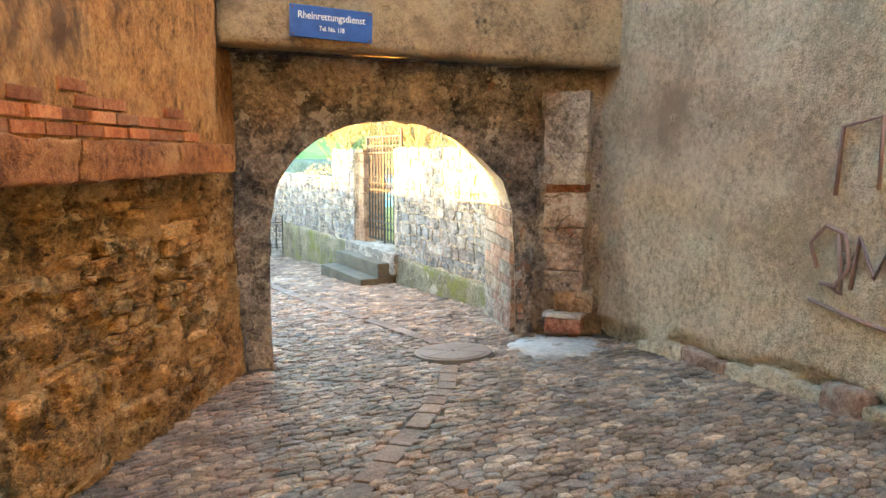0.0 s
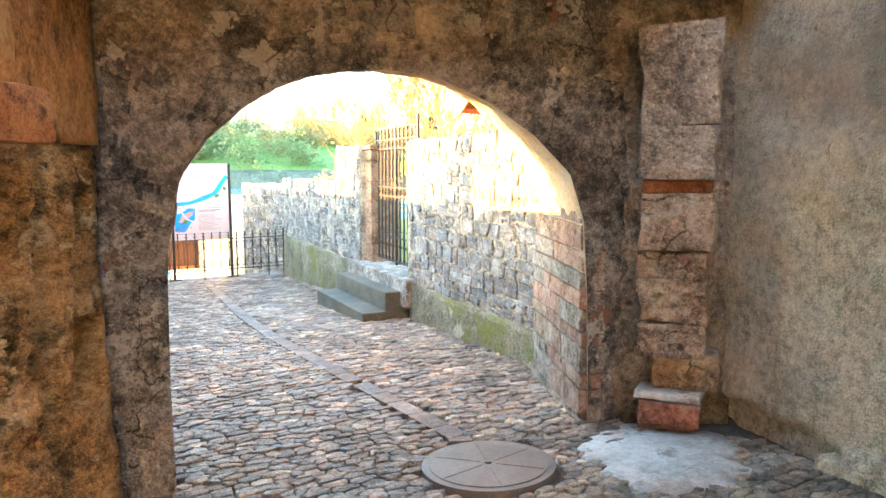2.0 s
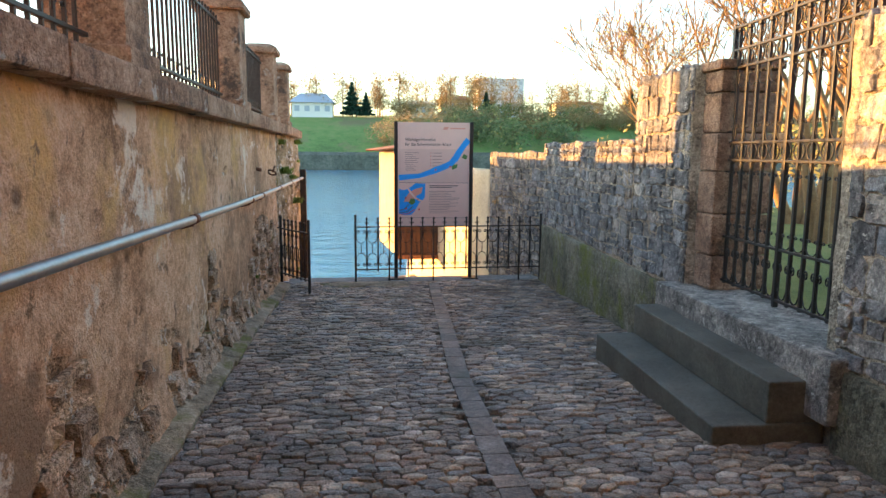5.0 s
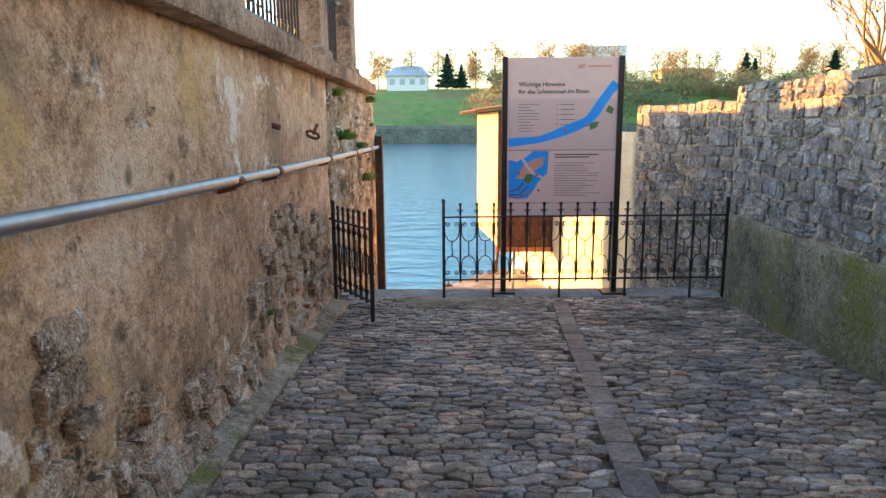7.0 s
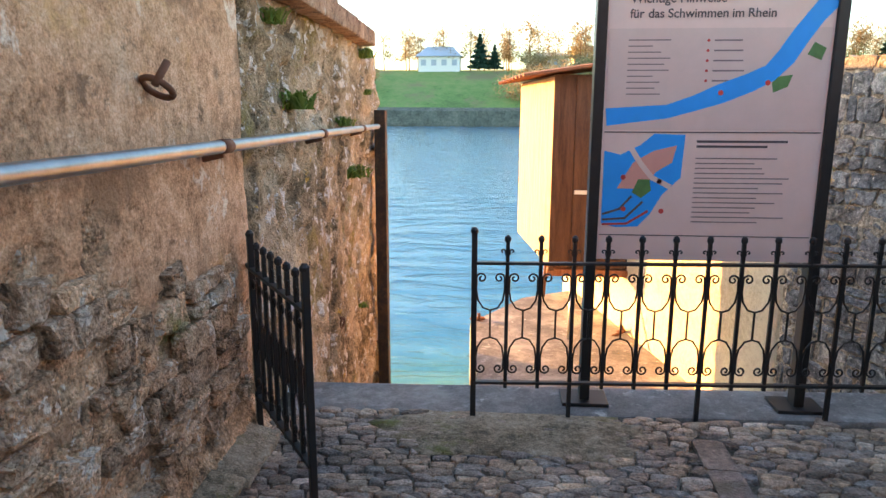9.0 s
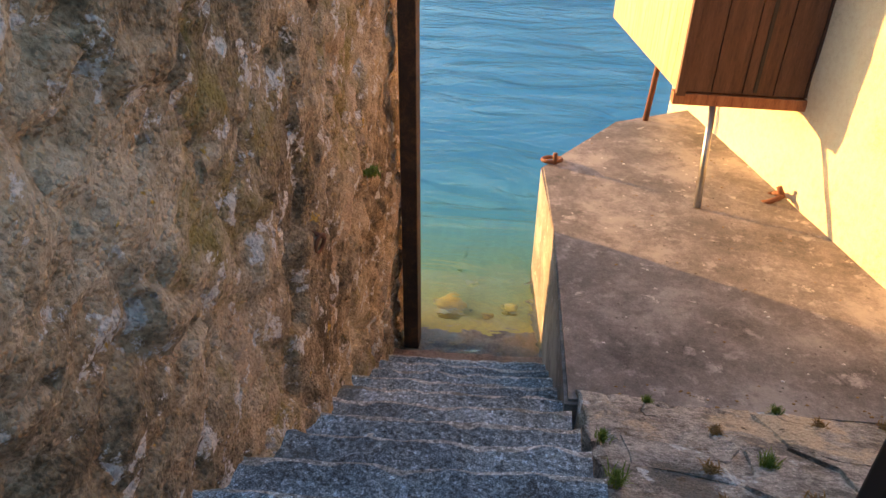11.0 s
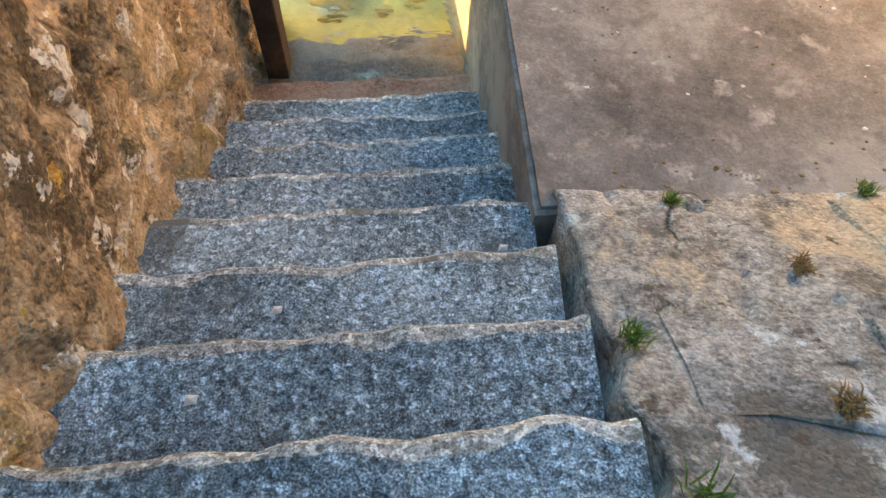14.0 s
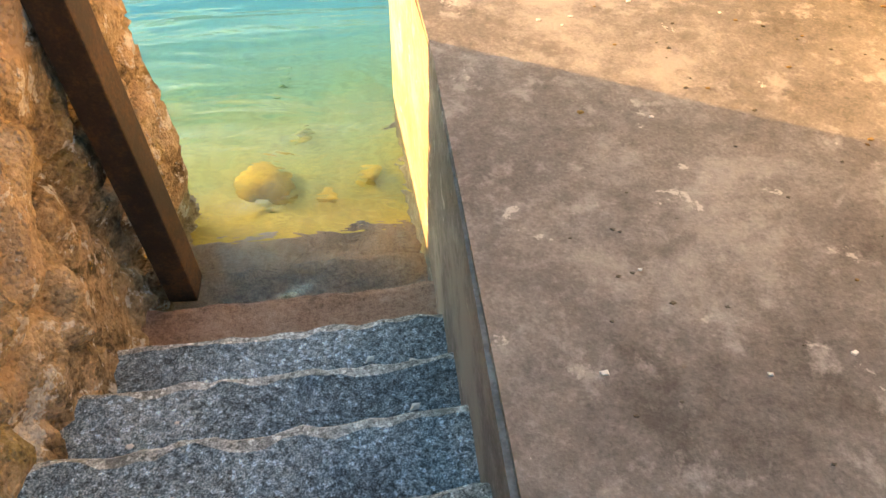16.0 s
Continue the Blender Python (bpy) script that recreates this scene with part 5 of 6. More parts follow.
# chips of plaster, dry leaves and grit on the quay and the steps
rc = random.Random(77)
def litter(name, spots, mat, lo, hi, label):
    vs, fs = [], []
    for x, y, z in spots:
        r, a0, n = rc.uniform(lo, hi), rc.uniform(0, 6.28), rc.choice((4, 5, 6))
        b = len(vs)
        for lift, f in ((0.001, 1.0), (0.25 * r + 0.002, 0.75)):
            for i in range(n):
                a = a0 + 2 * math.pi * i / n
                rr = r * f * (0.7 + 0.5 * ((i * 37 + len(vs)) % 7) / 7)
                vs.append((x + rr * math.cos(a) * 1.5, y + rr * math.sin(a), z + lift))
        fs.append(tuple(b + n + i for i in range(n)))
        fs += [(b + i, b + (i + 1) % n, b + n + (i + 1) % n, b + n + i) for i in range(n)]
    return tagged(mesh_ob(name, vs, fs, mat), label, "litter", kind="stuff")


def quay_spot():
    while True:
        x, y = rc.uniform(2.75, 4.7), rc.uniform(20.0, 23.6)
        if x < 4.85 - (y - 20) * 0.2 and x > 2.62 - (y - 20) * 0.06 and not (y > 22.4 and x < 2.7):
            return (x, y, DOCK_Z)


litter("plaster_chips", [quay_spot() for k in range(45)] + [(rc.uniform(left_x(STEP_Y[k]) + 0.1, 2.5), STEP_Y[k] + rc.uniform(0.1, 0.22), STEP_Z[k] + 0.004) for k in (1, 3, 5, 7, 8, 9, 9, 10, 10)],
       M["white"], 0.004, 0.011, "small white plaster chips on quay and steps")
litter("dry_leaves", [quay_spot() for k in range(40)] + [(rc.uniform(2.8, 4.7), rc.uniform(19.86, 20.0), DOCK_Z) for k in range(50)], M["leaf_brown"], 0.004, 0.010, "dry brown leaf crumbs along the quay")
litter("grit", [quay_spot() for k in range(120)], M["dark_step"], 0.003, 0.007, "dark grit scattered on the concrete")

# ---- street details ----
def on_line(a, b, s, out, z):
    """A point s metres from plan point b back towards a, out metres proud of the wall's right side."""
    d = (b - a).normalized()
    n = Vector((d.y, -d.x))
    p = b - d * s + n * out
    return Vector((p.x, p.y, z))


hl = along(SL0, SL1)
ledge = empty("trim_ledge", (0, 0, 1.59))
tagged(ledge, "broken sandstone string course along the house wall", "ledge", kind="structure")
s, rl = 0.66, random.Random(12)
while s < 9:
    ln = rl.uniform(0.7, 1.3)
    c = on_line(SL0, SL1, s + ln / 2, 0.12, 1.69)
    bm = bmesh.new()
    box_into(bm, (c.x, c.y, 0.10 + rl.uniform(-0.008, 0.008)), (ln - 0.012, 0.24, 0.21), pose(0, 0, 0, 0, 0, hl), 0.02)
    bmesh.ops.subdivide_edges(bm, edges=bm.edges[:], cuts=6, use_grid_fill=True)
    for v in bm.verts:
        v.co += Vector((rel(v.co, 6), rel(v.co + Vector((5, 0, 0)), 6), rel(v.co + Vector((0, 5, 0)), 6))) * 0.026
    part("slab", bm, M["ledge"], ledge, "", True)
    s += ln
brick_patch = empty("exposed_bricks", (0, 0, 1.6))
tagged(brick_patch, "patches of bare red brick where plaster fell off", "brickwork", kind="structure")
bmb = bmesh.new()
box_into(bmb, (0, 0, 0), (0.235, 0.10, 0.062), None, 0.006)
brick_one = part("brick", bmb, M["brick"], brick_patch)
brick_one.matrix_basis = Matrix.Translation(on_line(SL0, SL1, 1.25, 0.11, 1.84) - brick_patch.location) @ pose(0, 0, 0, 0, 0, hl)
for row in range(4):
    for k in range(24):
        ss = 1.25 + 0.25 * k + (0.125 if row % 2 else 0)
        if ss > 6.0 or (row > 1 and rl.random() < 0.25 + 0.15 * row):
            continue
        p = on_line(SL0, SL1, ss, 0.105 + rl.uniform(0, 0.014), 1.84 + 0.076 * row) - brick_patch.location
        like("brick", brick_one, brick_patch, Matrix.Translation(p) @ pose(0, 0, 0, rl.uniform(-1, 1), rl.uniform(-1, 1), hl))
# blue enamel sign above the gate
ul = along(UP0, UP1)
sc = UP0 + (UP1 - UP0) * 0.242
sign = empty("enamel_sign", (sc.x - 0.065, sc.y - 0.035, 2.79))
sign.rotation_euler = (0, radians(1.5), radians(ul))
tagged(sign, "blue enamel rescue service sign with white lettering", "sign")
box("plate", (0, 0, 0), (0.70, 0.014, 0.255), M["sign_blue"], sign, None, 0.005)
words("Rheinrettungsdienst", 0.082, M["white"], pose(0, -0.0085, 0.022, 90, 0, 0) @ Matrix.Diagonal((0.86, 1, 1, 1)), sign, "lettering", "CENTER", "", 0.0007)
words("Tel. No. 118", 0.052, M["white"], pose(0, -0.0085, -0.065, 90, 0, 0) @ Matrix.Diagonal((0.8, 1, 1, 1)), sign, "lettering", "CENTER", "", 0.0007)
for x in (-0.325, 0.325):
    for z in (-0.105, 0.105):
        tube("screw", [(x, -0.006, z), (x, -0.012, z)], 0.008, M["rust"], sign, 6)

# corner stones: jamb of the arch and the pillar in the splay
jamb = empty("corner_stones", (4.6, 6.2, -0.3))
tagged(jamb, "banded pink and grey sandstone jamb of the gate", "jamb", kind="structure")
z, rj = -0.36, random.Random(21)
while z < 1.12:
    h = min(rj.uniform(0.10, 0.24), 1.2 - z)
    p, q = Vector((4.64, 6.19)), Vector((5.13, 7.44))
    l2 = (q - p).length
    d = (q - p).normalized()
    k = 0.0
    while k < l2 - 0.05:
        w = min(rj.uniform(0.45, 1.0), l2 - k)
        c = p + d * (k + w / 2) + Vector((d.y, -d.x)) * 0.025
        bm = bmesh.new()
        box_into(bm, (c.x - 4.6, c.y - 6.2, z + h / 2 + 0.3), (w - 0.012, 0.16 + rj.uniform(-0.012, 0.016), h - 0.012), pose(0, 0, 0, 0, 0, math.degrees(math.atan2(d.y, d.x))), 0.006)
        bmesh.ops.subdivide_edges(bm, edges=[e for e in bm.edges if e.calc_length() > 0.06], cuts=4, use_grid_fill=True)
        for v in bm.verts:
            v.co += Vector((rel(v.co + Vector((z, 0, 0)), 7), 0.4 * rel(v.co, 7), 0.4 * rel(v.co + Vector((0, 6, 0)), 7))) * 0.014
        part("stone", bm, M[rj.choice(("pink_stone", "pink_stone", "corner_block", "flaked_plaster"))], jamb)
        k += w
    z += h
pil = empty("corner_pillar", (5.08, 5.86, -0.25))
tagged(pil, "crumbling pillar of pinkish stone blocks in the street corner", "pillar")
z = -0.27
for k, (h, w, d_, ox, oy, mt) in enumerate(((0.09, 0.38, 0.36, 0.04, 0.06, "pink_stone"), (0.15, 0.44, 0.38, 0.0, 0.0, "red_block"), (0.055, 0.42, 0.40, 0.02, 0.02, "salt"), (0.26, 0.24, 0.42, 0.10, -0.02, "corner_block"),
                                            (0.22, 0.46, 0.42, 0.0, 0.0, "corner_block"), (0.19, 0.44, 0.41, 0.01, 0.0, "corner_block"), (0.10, 0.45, 0.42, 0.0, 0.01, "corner_block"), (0.17, 0.44, 0.43, 0.01, 0.0, "corner_block"),
                                            (0.36, 0.47, 0.44, 0.0, 0.0, "corner_block"), (0.09, 0.40, 0.40, 0.03, 0.03, "red_block"), (0.33, 0.50, 0.46, -0.01, 0.0, "flaked_plaster"), (0.62, 0.48, 0.46, 0.0, 0.0, "flaked_plaster"))):
    bm = bmesh.new()
    box_into(bm, (ox, oy, z + 0.25 + h / 2), (w, d_, h - 0.004), pose(0, 0, 0, rj.uniform(-2, 2), rj.uniform(-2, 2), 38 + rj.uniform(-4, 4)), 0.012)
    bmesh.ops.subdivide_edges(bm, edges=[e for e in bm.edges if e.calc_length() > 0.08], cuts=7, use_grid_fill=True)
    for v in bm.verts:
        v.co += Vector((rel(v.co + Vector((k, 0, 0)), 4), rel(v.co + Vector((k, 4, 0)), 4), 0.3 * rel(v.co, 5))) * 0.026 + Vector((rel(v.co, 15), rel(v.co + Vector((k, 9, 0)), 15), 0)) * 0.009
    part("block", bm, M[mt], pil, "", True)
    z += h
infill = rough_wall("wall_corner_infill", (4.72, 6.10), (5.42, 5.62), -0.4, 2.62, 0.12, M["flaked_plaster"], 0.05, 0.03, 2.6, None, lambda q: 0.03 * abs(rel(q, 5.0, 3)) - 0.30)
tagged(infill, "rough mortar infill behind the corner pillar", "wall", kind="structure")

# manhole cover and drain line of long setts
cover = empty("manhole_cover", (3.66, 5.88, gz(5.88)))
cover.rotation_euler = (radians(-4), 0, 0)
tagged(cover, "round grey cast-iron manhole cover set in the cobbles", "manhole cover")
tube("rim", [(0, 0, -0.03), (0, 0, 0.028)], 0.39, M["cast_iron"], cover, 40)
tube("lid", [(0, 0, 0.0), (0, 0, 0.034)], 0.345, M["cast_iron"], cover, 40)
for ob in cover.children:
    ob.data.polygons.foreach_set("use_smooth", [False] * len(ob.data.polygons))
# no hole is cut: its shade is a black disc on the lid
tube("keyhole", [(0, 0, 0.03), (0, 0, 0.036)], 0.022, M["iron"], cover, 10)
for k in range(6):
    a = k * math.pi / 3 + 0.2
    box("rib", (0.19 * math.cos(a), 0.19 * math.sin(a), 0.035), (0.28, 0.012, 0.004), M["cast_iron"], cover, pose(0, 0, 0, 0, 0, math.degrees(a)), 0.001)
patch_v = []
for i in range(72):
    a = 2 * math.pi * i / 72
    r = 1 + 0.28 * rel((math.cos(a) * 1.5, math.sin(a) * 1.5, 2), 1.5) + 0.16 * rel((math.cos(a), math.sin(a), 7), 5.0)
    patch_v.append((4.64 + 0.50 * r * math.cos(a) + 0.08 * math.sin(a), 5.48 + 0.50 * r * math.sin(a)))
patch_o = mesh_ob("pavement_patch", [(x, y, gz(y) + 0.012) for x, y in patch_v] + [(4.64 + 0.7 * (x - 4.64), 5.48 + 0.7 * (y - 5.48), gz(y) + 0.027 + 0.006 * rel((x, y, 0), 6)) for x, y in patch_v]
                  + [(4.64, 5.48, gz(5.48) + 0.028)] + [(x, y, gz(y) - 0.03) for x, y in patch_v],
                  [q for i in range(72) for q in ((i, (i + 1) % 72, 72 + (i + 1) % 72, 72 + i), (72 + i, 72 + (i + 1) % 72, 144), (145 + i, 145 + (i + 1) % 72, (i + 1) % 72, i))], M["salt"], None, True)
tagged(patch_o, "smooth pale mortar patch over the cobbles", "mortar patch", kind="structure")

patch_v = []
for i in range(64):
    a = 2 * math.pi * i / 64
    r = 1 + 0.22 * rel((math.cos(a) * 1.5, math.sin(a) * 1.5, 12), 1.5) + 0.14 * rel((math.cos(a), math.sin(a), 17), 5.0)
    patch_v.append((2.78 + 0.72 * r * math.cos(a), min(17.64, 17.38 + 0.30 * r * math.sin(a))))
gate_patch = mesh_ob("pavement_gate_patch", [(x, y, gz(y) + 0.006) for x, y in patch_v] + [(2.78 + 0.8 * (x - 2.78), 17.38 + 0.8 * (y - 17.38), gz(y) + 0.019 + 0.004 * rel((x, y, 0), 6)) for x, y in patch_v]
                     + [(2.78, 17.38, gz(17.38) + 0.020)] + [(x, y, gz(y) - 0.03) for x, y in patch_v],
                     [q for i in range(64) for q in ((i, (i + 1) % 64, 64 + (i + 1) % 64, 64 + i), (64 + i, 64 + (i + 1) % 64, 128), (129 + i, 129 + (i + 1) % 64, (i + 1) % 64, i))], M["kerb"], None, True)
tagged(gate_patch, "sandy mortar smeared between the cobbles beside the gate", "mortar patch", kind="structure")

# graffiti on the street wall
def on_street(s, z, out=0.02):
    p = on_line(SR1, SR0, (SR1 - SR0).length - s, out, z)
    return p


graffiti = empty("graffiti", on_street(2.0, 1.0, 0))
tagged(graffiti, "faded grey spray-paint scrawl on the rendered wall", "graffiti")
for pts in ([(2.35, 0.95), (2.28, 1.12), (2.4, 1.25), (2.55, 1.2), (2.6, 1.0), (2.5, 0.85), (2.38, 0.85)], [(2.45, 0.85), (2.55, 0.8), (2.5, 1.2)],
            [(2.62, 0.85), (2.66, 1.2), (2.78, 0.95), (2.9, 1.22), (2.92, 0.8)], [(2.3, 0.72), (2.7, 0.66), (3.1, 0.62)], [(2.45, 1.45), (2.47, 1.9), (2.75, 1.95), (2.76, 1.5)]):
    tube("stroke", [on_street(s_, z_, 0.018) - graffiti.location for s_, z_ in pts], 0.016, M["ink_soft"], graffiti, 5)

# loose foot stones along the street wall
foot = empty("baseboard_foot_stones", (5, 4, -0.1))
tagged(foot, "row of broken foot stones under the rendered wall", "foot stones", kind="structure")
s, rk = 0.35, random.Random(31)
while s < 5.5:
    ln = rk.uniform(0.16, 0.4)
    c = on_line(SR1, SR0, (SR1 - SR0).length - s - ln / 2, 0.0, 0)
    bm = bmesh.new()
    hgt = rk.uniform(0.10, 0.22)
    box_into(bm, (c.x - 5, c.y - 4, gz(c.y) + hgt / 2 - 0.03 + 0.1), (ln - 0.01, 0.20 + rk.uniform(-0.05, 0.06), hgt), pose(0, 0, 0, rk.uniform(-8, 8), rk.uniform(-6, 6), along(SR0, SR1)), 0.02)
    bmesh.ops.subdivide_edges(bm, edges=[e for e in bm.edges if e.calc_length() > 0.07], cuts=3, use_grid_fill=True)
    for v in bm.verts:
        v.co += Vector((rel(v.co + Vector((s, 0, 0)), 6), rel(v.co + Vector((s, 4, 0)), 6), rel(v.co, 6))) * 0.02
    part("stone", bm, M["grey_plaster"] if rk.random() < 0.75 else M["pink_stone"], foot, "", True)
    s += ln

# ---- planting and the far bank ----
def branch_tree(name, at, height, seed, leaf, leaves, spread=0.62, levels=6, thick=0.11, label=""):
    rnd = random.Random(seed)
    th = empty(name, at)
    bm = bmesh.new()
    tips = []

    def grow(p, d, ln, r, lv):
        pts, rad = [p], [r]
        for i in range(3):
            d = (d + Vector((rnd.uniform(-1, 1), rnd.uniform(-1, 1), rnd.uniform(-0.3, 0.7))) * 0.14).normalized()
            p = p + d * ln / 3
            pts.append(p)
            rad.append(r * (1 - 0.14 * (i + 1)))
        tube_into(bm, pts, rad, 6 if lv < 2 else 4, False)
        if lv >= levels:
            tips.append((p, d))
            return
        for i in range(2 if lv == 0 else rnd.choice((2, 3))):
            side = Vector((rnd.uniform(-1, 1), rnd.uniform(-1, 1), rnd.uniform(-0.1, 0.5))).normalized()
            grow(pts[rnd.choice((2, 3, 3))], (d + side * spread).normalized(), ln * rnd.uniform(0.6, 0.82), max(0.007, rad[-1] * rnd.uniform(0.6, 0.8)), lv + 1)

    for i in range(3):
        a = rnd.uniform(0, 6.28)
        grow(Vector((0.1 * math.cos(a), 0.1 * math.sin(a), -0.1)), Vector((0.25 * math.cos(a), 0.25 * math.sin(a), 1)).normalized(), height * 0.33, thick, 0)
    part("trunk", bm, M["bark"], th, "", True)
    vs, fs = [], []
    for p, d in tips:
        for i in range(leaves):
            c = p - d * rnd.uniform(0, 0.5) + Vector((rnd.gauss(0, 0.12), rnd.gauss(0, 0.12), rnd.gauss(0, 0.12)))
            u = Vector((rnd.uniform(-1, 1), rnd.uniform(-1, 1), rnd.uniform(-1, 1))).normalized() * 0.035
            v = u.orthogonal().normalized() * 0.018
            k = len(vs)
            vs += [c - u, c + v, c + u, c - v]
            fs.append((k, k + 1, k + 2, k + 3))
    mesh_ob("crown", vs, fs, leaf, th)
    return tagged(th, label or "bare spring tree with fine twigs catching golden sun", "tree", "garden trees")


branch_tree("tree", (9.0, 15.8, -0.06), 5.2, 1, M["leaf_yellow"], 1)
branch_tree("tree", (8.2, 19.6, -0.06), 4.2, 4, M["leaf_yellow"], 1)
branch_tree("tree", (11.5, 13.2, -0.06), 6.0, 7, M["leaf_yellow"], 1)
branch_tree("tree", (7.9, 12.9, -0.06), 3.8, 11, M["leaf_yellow"], 1, 0.7, 6, 0.09)
branch_tree("tree", (7.2, 16.6, -0.06), 4.6, 21, M["leaf_yellow"], 1)
branch_tree("tree", (10.2, 18.2, -0.06), 5.6, 23, M["leaf_yellow"], 1)
branch_tree("tree", (13.0, 21.5, -0.06), 5.5, 15, M["leaf_yellow"], 1)


def clump_tree(name, at, h, w, seed, leaf, count, size, cone=False, trunk=0.25):
    rnd = random.Random(seed)
    th = empty(name, at)
    bm = bmesh.new()
    tube_into(bm, [(0, 0, -0.5), (0.02 * h, 0, h * 0.4), (0, 0.02 * h, h * 0.85)], [0.016 * h, 0.011 * h, 0.004 * h], 6)
    for i in range(7):
        a, z = rnd.uniform(0, 6.28), h * rnd.uniform(0.3, 0.7)
        tube_into(bm, [(0, 0, z), (0.4 * w * math.cos(a), 0.4 * w * math.sin(a), z + (0.02 if cone else 0.2) * h)], [0.007 * h, 0.003 * h], 4)
    part("trunk", bm, M["bark"], th)
    blobs = [(rnd.gauss(0, 0.22) * w, rnd.gauss(0, 0.22) * w, h * rnd.uniform(trunk, 0.9), rnd.uniform(0.12, 0.26) * w) for _ in range(14)]
    vs, fs = [], []
    for i in range(count):
        if cone:
            z = rnd.random() ** 1.4
            r = w * 0.5 * (1 - z) * (0.75 + 0.25 * math.sin(z * 40)) * math.sqrt(rnd.random())
            a = rnd.uniform(0, 6.28)
            c = Vector((r * math.cos(a), r * math.sin(a), h * (0.08 + 0.92 * z)))
        else:
            b = rnd.choice(blobs)
            c = Vector((b[0], b[1], b[2])) + Vector((rnd.gauss(0, 1), rnd.gauss(0, 1), rnd.gauss(0, 0.8))) * b[3] * 0.6
        u = Vector((rnd.uniform(-1, 1), rnd.uniform(-1, 1), rnd.uniform(-0.6, 0.6))).normalized() * size * rnd.uniform(0.6, 1.3)
        v = u.orthogonal().normalized() * size * 0.6
        k = len(vs)
        vs += [c - u, c + v, c + u, c - v]
        fs.append((k, k + 1, k + 2, k + 3))
    mesh_ob("crown", vs, fs, leaf, th)
    return th


for k, (x, y, h) in enumerate(((9.5, 21.0, 2.0), (11.6, 20.4, 2.4), (13.4, 20.8, 2.1), (8.0, 21.2, 1.5), (15.5, 20.0, 2.6), (12.5, 17.0, 1.8))):
    tagged(clump_tree("garden_bush", (x, y, -0.06), h, 2.2, 200 + k, M["leaf_yellow"], 700, 0.06, False, 0.1), "yellow spring bush on the lawn by the river", "bush", "garden bushes")


def bank_z(y):
    return float(np.interp(y, FAR_Y, FAR_Z))


protos = [tagged(clump_tree("far_shrub", (8, 176, bank_z(176)), 6, 9, 2, M["leaf_haze_brown"], 900, 0.3, False, 0.1), "brownish leafless shrub on the far bank", "shrub", "far shrubs"),
          tagged(clump_tree("far_shrub", (26, 180, bank_z(180)), 6, 10, 3, M["leaf_haze"], 1000, 0.32, False, 0.1), "green shrub on the far bank", "shrub", "far shrubs"),
          tagged(clump_tree("far_fir", (-2.7, 203, bank_z(203)), 9.5, 8.0, 5, M["leaf_fir"], 2200, 0.45, True), "dark conifer on the far hill", "conifer", "far conifers"),
          tagged(clump_tree("far_tree", (-20, 206, bank_z(206)), 12, 7, 6, M["leaf_haze_brown"], 800, 0.22), "sparse spring tree on the far hill", "tree", "far trees")]
rf = random.Random(77)
for i in range(34):
    x, y = rf.uniform(-90, 150), rf.uniform(174, 186)
    if -24 < x < 6:
        continue
    k = rf.choice((0, 1, 1))
    c = copy_thing(protos[k], pose(x, y, bank_z(y) - 0.3, 0, 0, rf.uniform(0, 360)))
    s = rf.uniform(0.7, 1.25)
    c.scale = (s, s, s * rf.uniform(0.8, 1.1))
for i in range(70):
    x, y = rf.uniform(8, 170), rf.uniform(187, 200)
    c = copy_thing(protos[1 if rf.random() < 0.4 else 0], pose(x, y, bank_z(y) - 0.3, 0, 0, rf.uniform(0, 360)))
    s = rf.uniform(0.6, 1.0)
    c.scale = (s, s, s)
for x, y, s in ((1.2, 204, 0.72), (36, 205, 0.8), (80, 206, 0.95), (84, 210, 0.8), (104, 206, 1.0), (-70, 207, 1.0)):
    c = copy_thing(protos[2], pose(x, y, bank_z(y), 0, 0, x * 40))
    c.scale = (s, s, s)
for i in range(75):
    x, y = rf.uniform(-60, 140), rf.uniform(203, 222)
    c = copy_thing(protos[3], pose(x, y, bank_z(y), 0, 0, rf.uniform(0, 360)))
    s = rf.uniform(0.7, 1.35)
    c.scale = (s * 0.9, s * 0.9, s)


def house(name, x, y, w, d, h, roof, wall_mat, roof_mat, floors, bays, label):
    th = empty(name, (x, y, bank_z(y)))
    box("wall", (0, 0, h / 2 - 0.5), (w, d, h + 1), wall_mat, th, None, 0.05)
    if roof > 0:
        bm = bmesh.new()
        v = [bm.verts.new(p) for p in ((-w / 2 - 0.8, -d / 2 - 0.8, h), (w / 2 + 0.8, -d / 2 - 0.8, h), (w / 2 + 0.8, d / 2 + 0.8, h), (-w / 2 - 0.8, d / 2 + 0.8, h), (-w * 0.32, 0, h + roof), (w * 0.32, 0, h + roof))]
        for f in ((0, 1, 5, 4), (2, 3, 4, 5), (1, 2, 5), (3, 0, 4), (3, 2, 1, 0)):
            bm.faces.new([v[i] for i in f])
        part("roof", bm, roof_mat, th)
    else:
        box("roof", (0, 0, h + 0.25), (w + 0.4, d + 0.4, 0.4), roof_mat, th, None, 0.03)
    for f in range(floors):
        for b in range(bays):
            wx, wz = w * ((b + 0.5) / bays - 0.5), h * (f + 0.55) / floors
            box("window", (wx, -d / 2 - 0.02, wz), (w / bays * 0.5, 0.1, h / floors * 0.42), M["haze_glass"], th, None, 0.02)
    return tagged(th, label, "house")


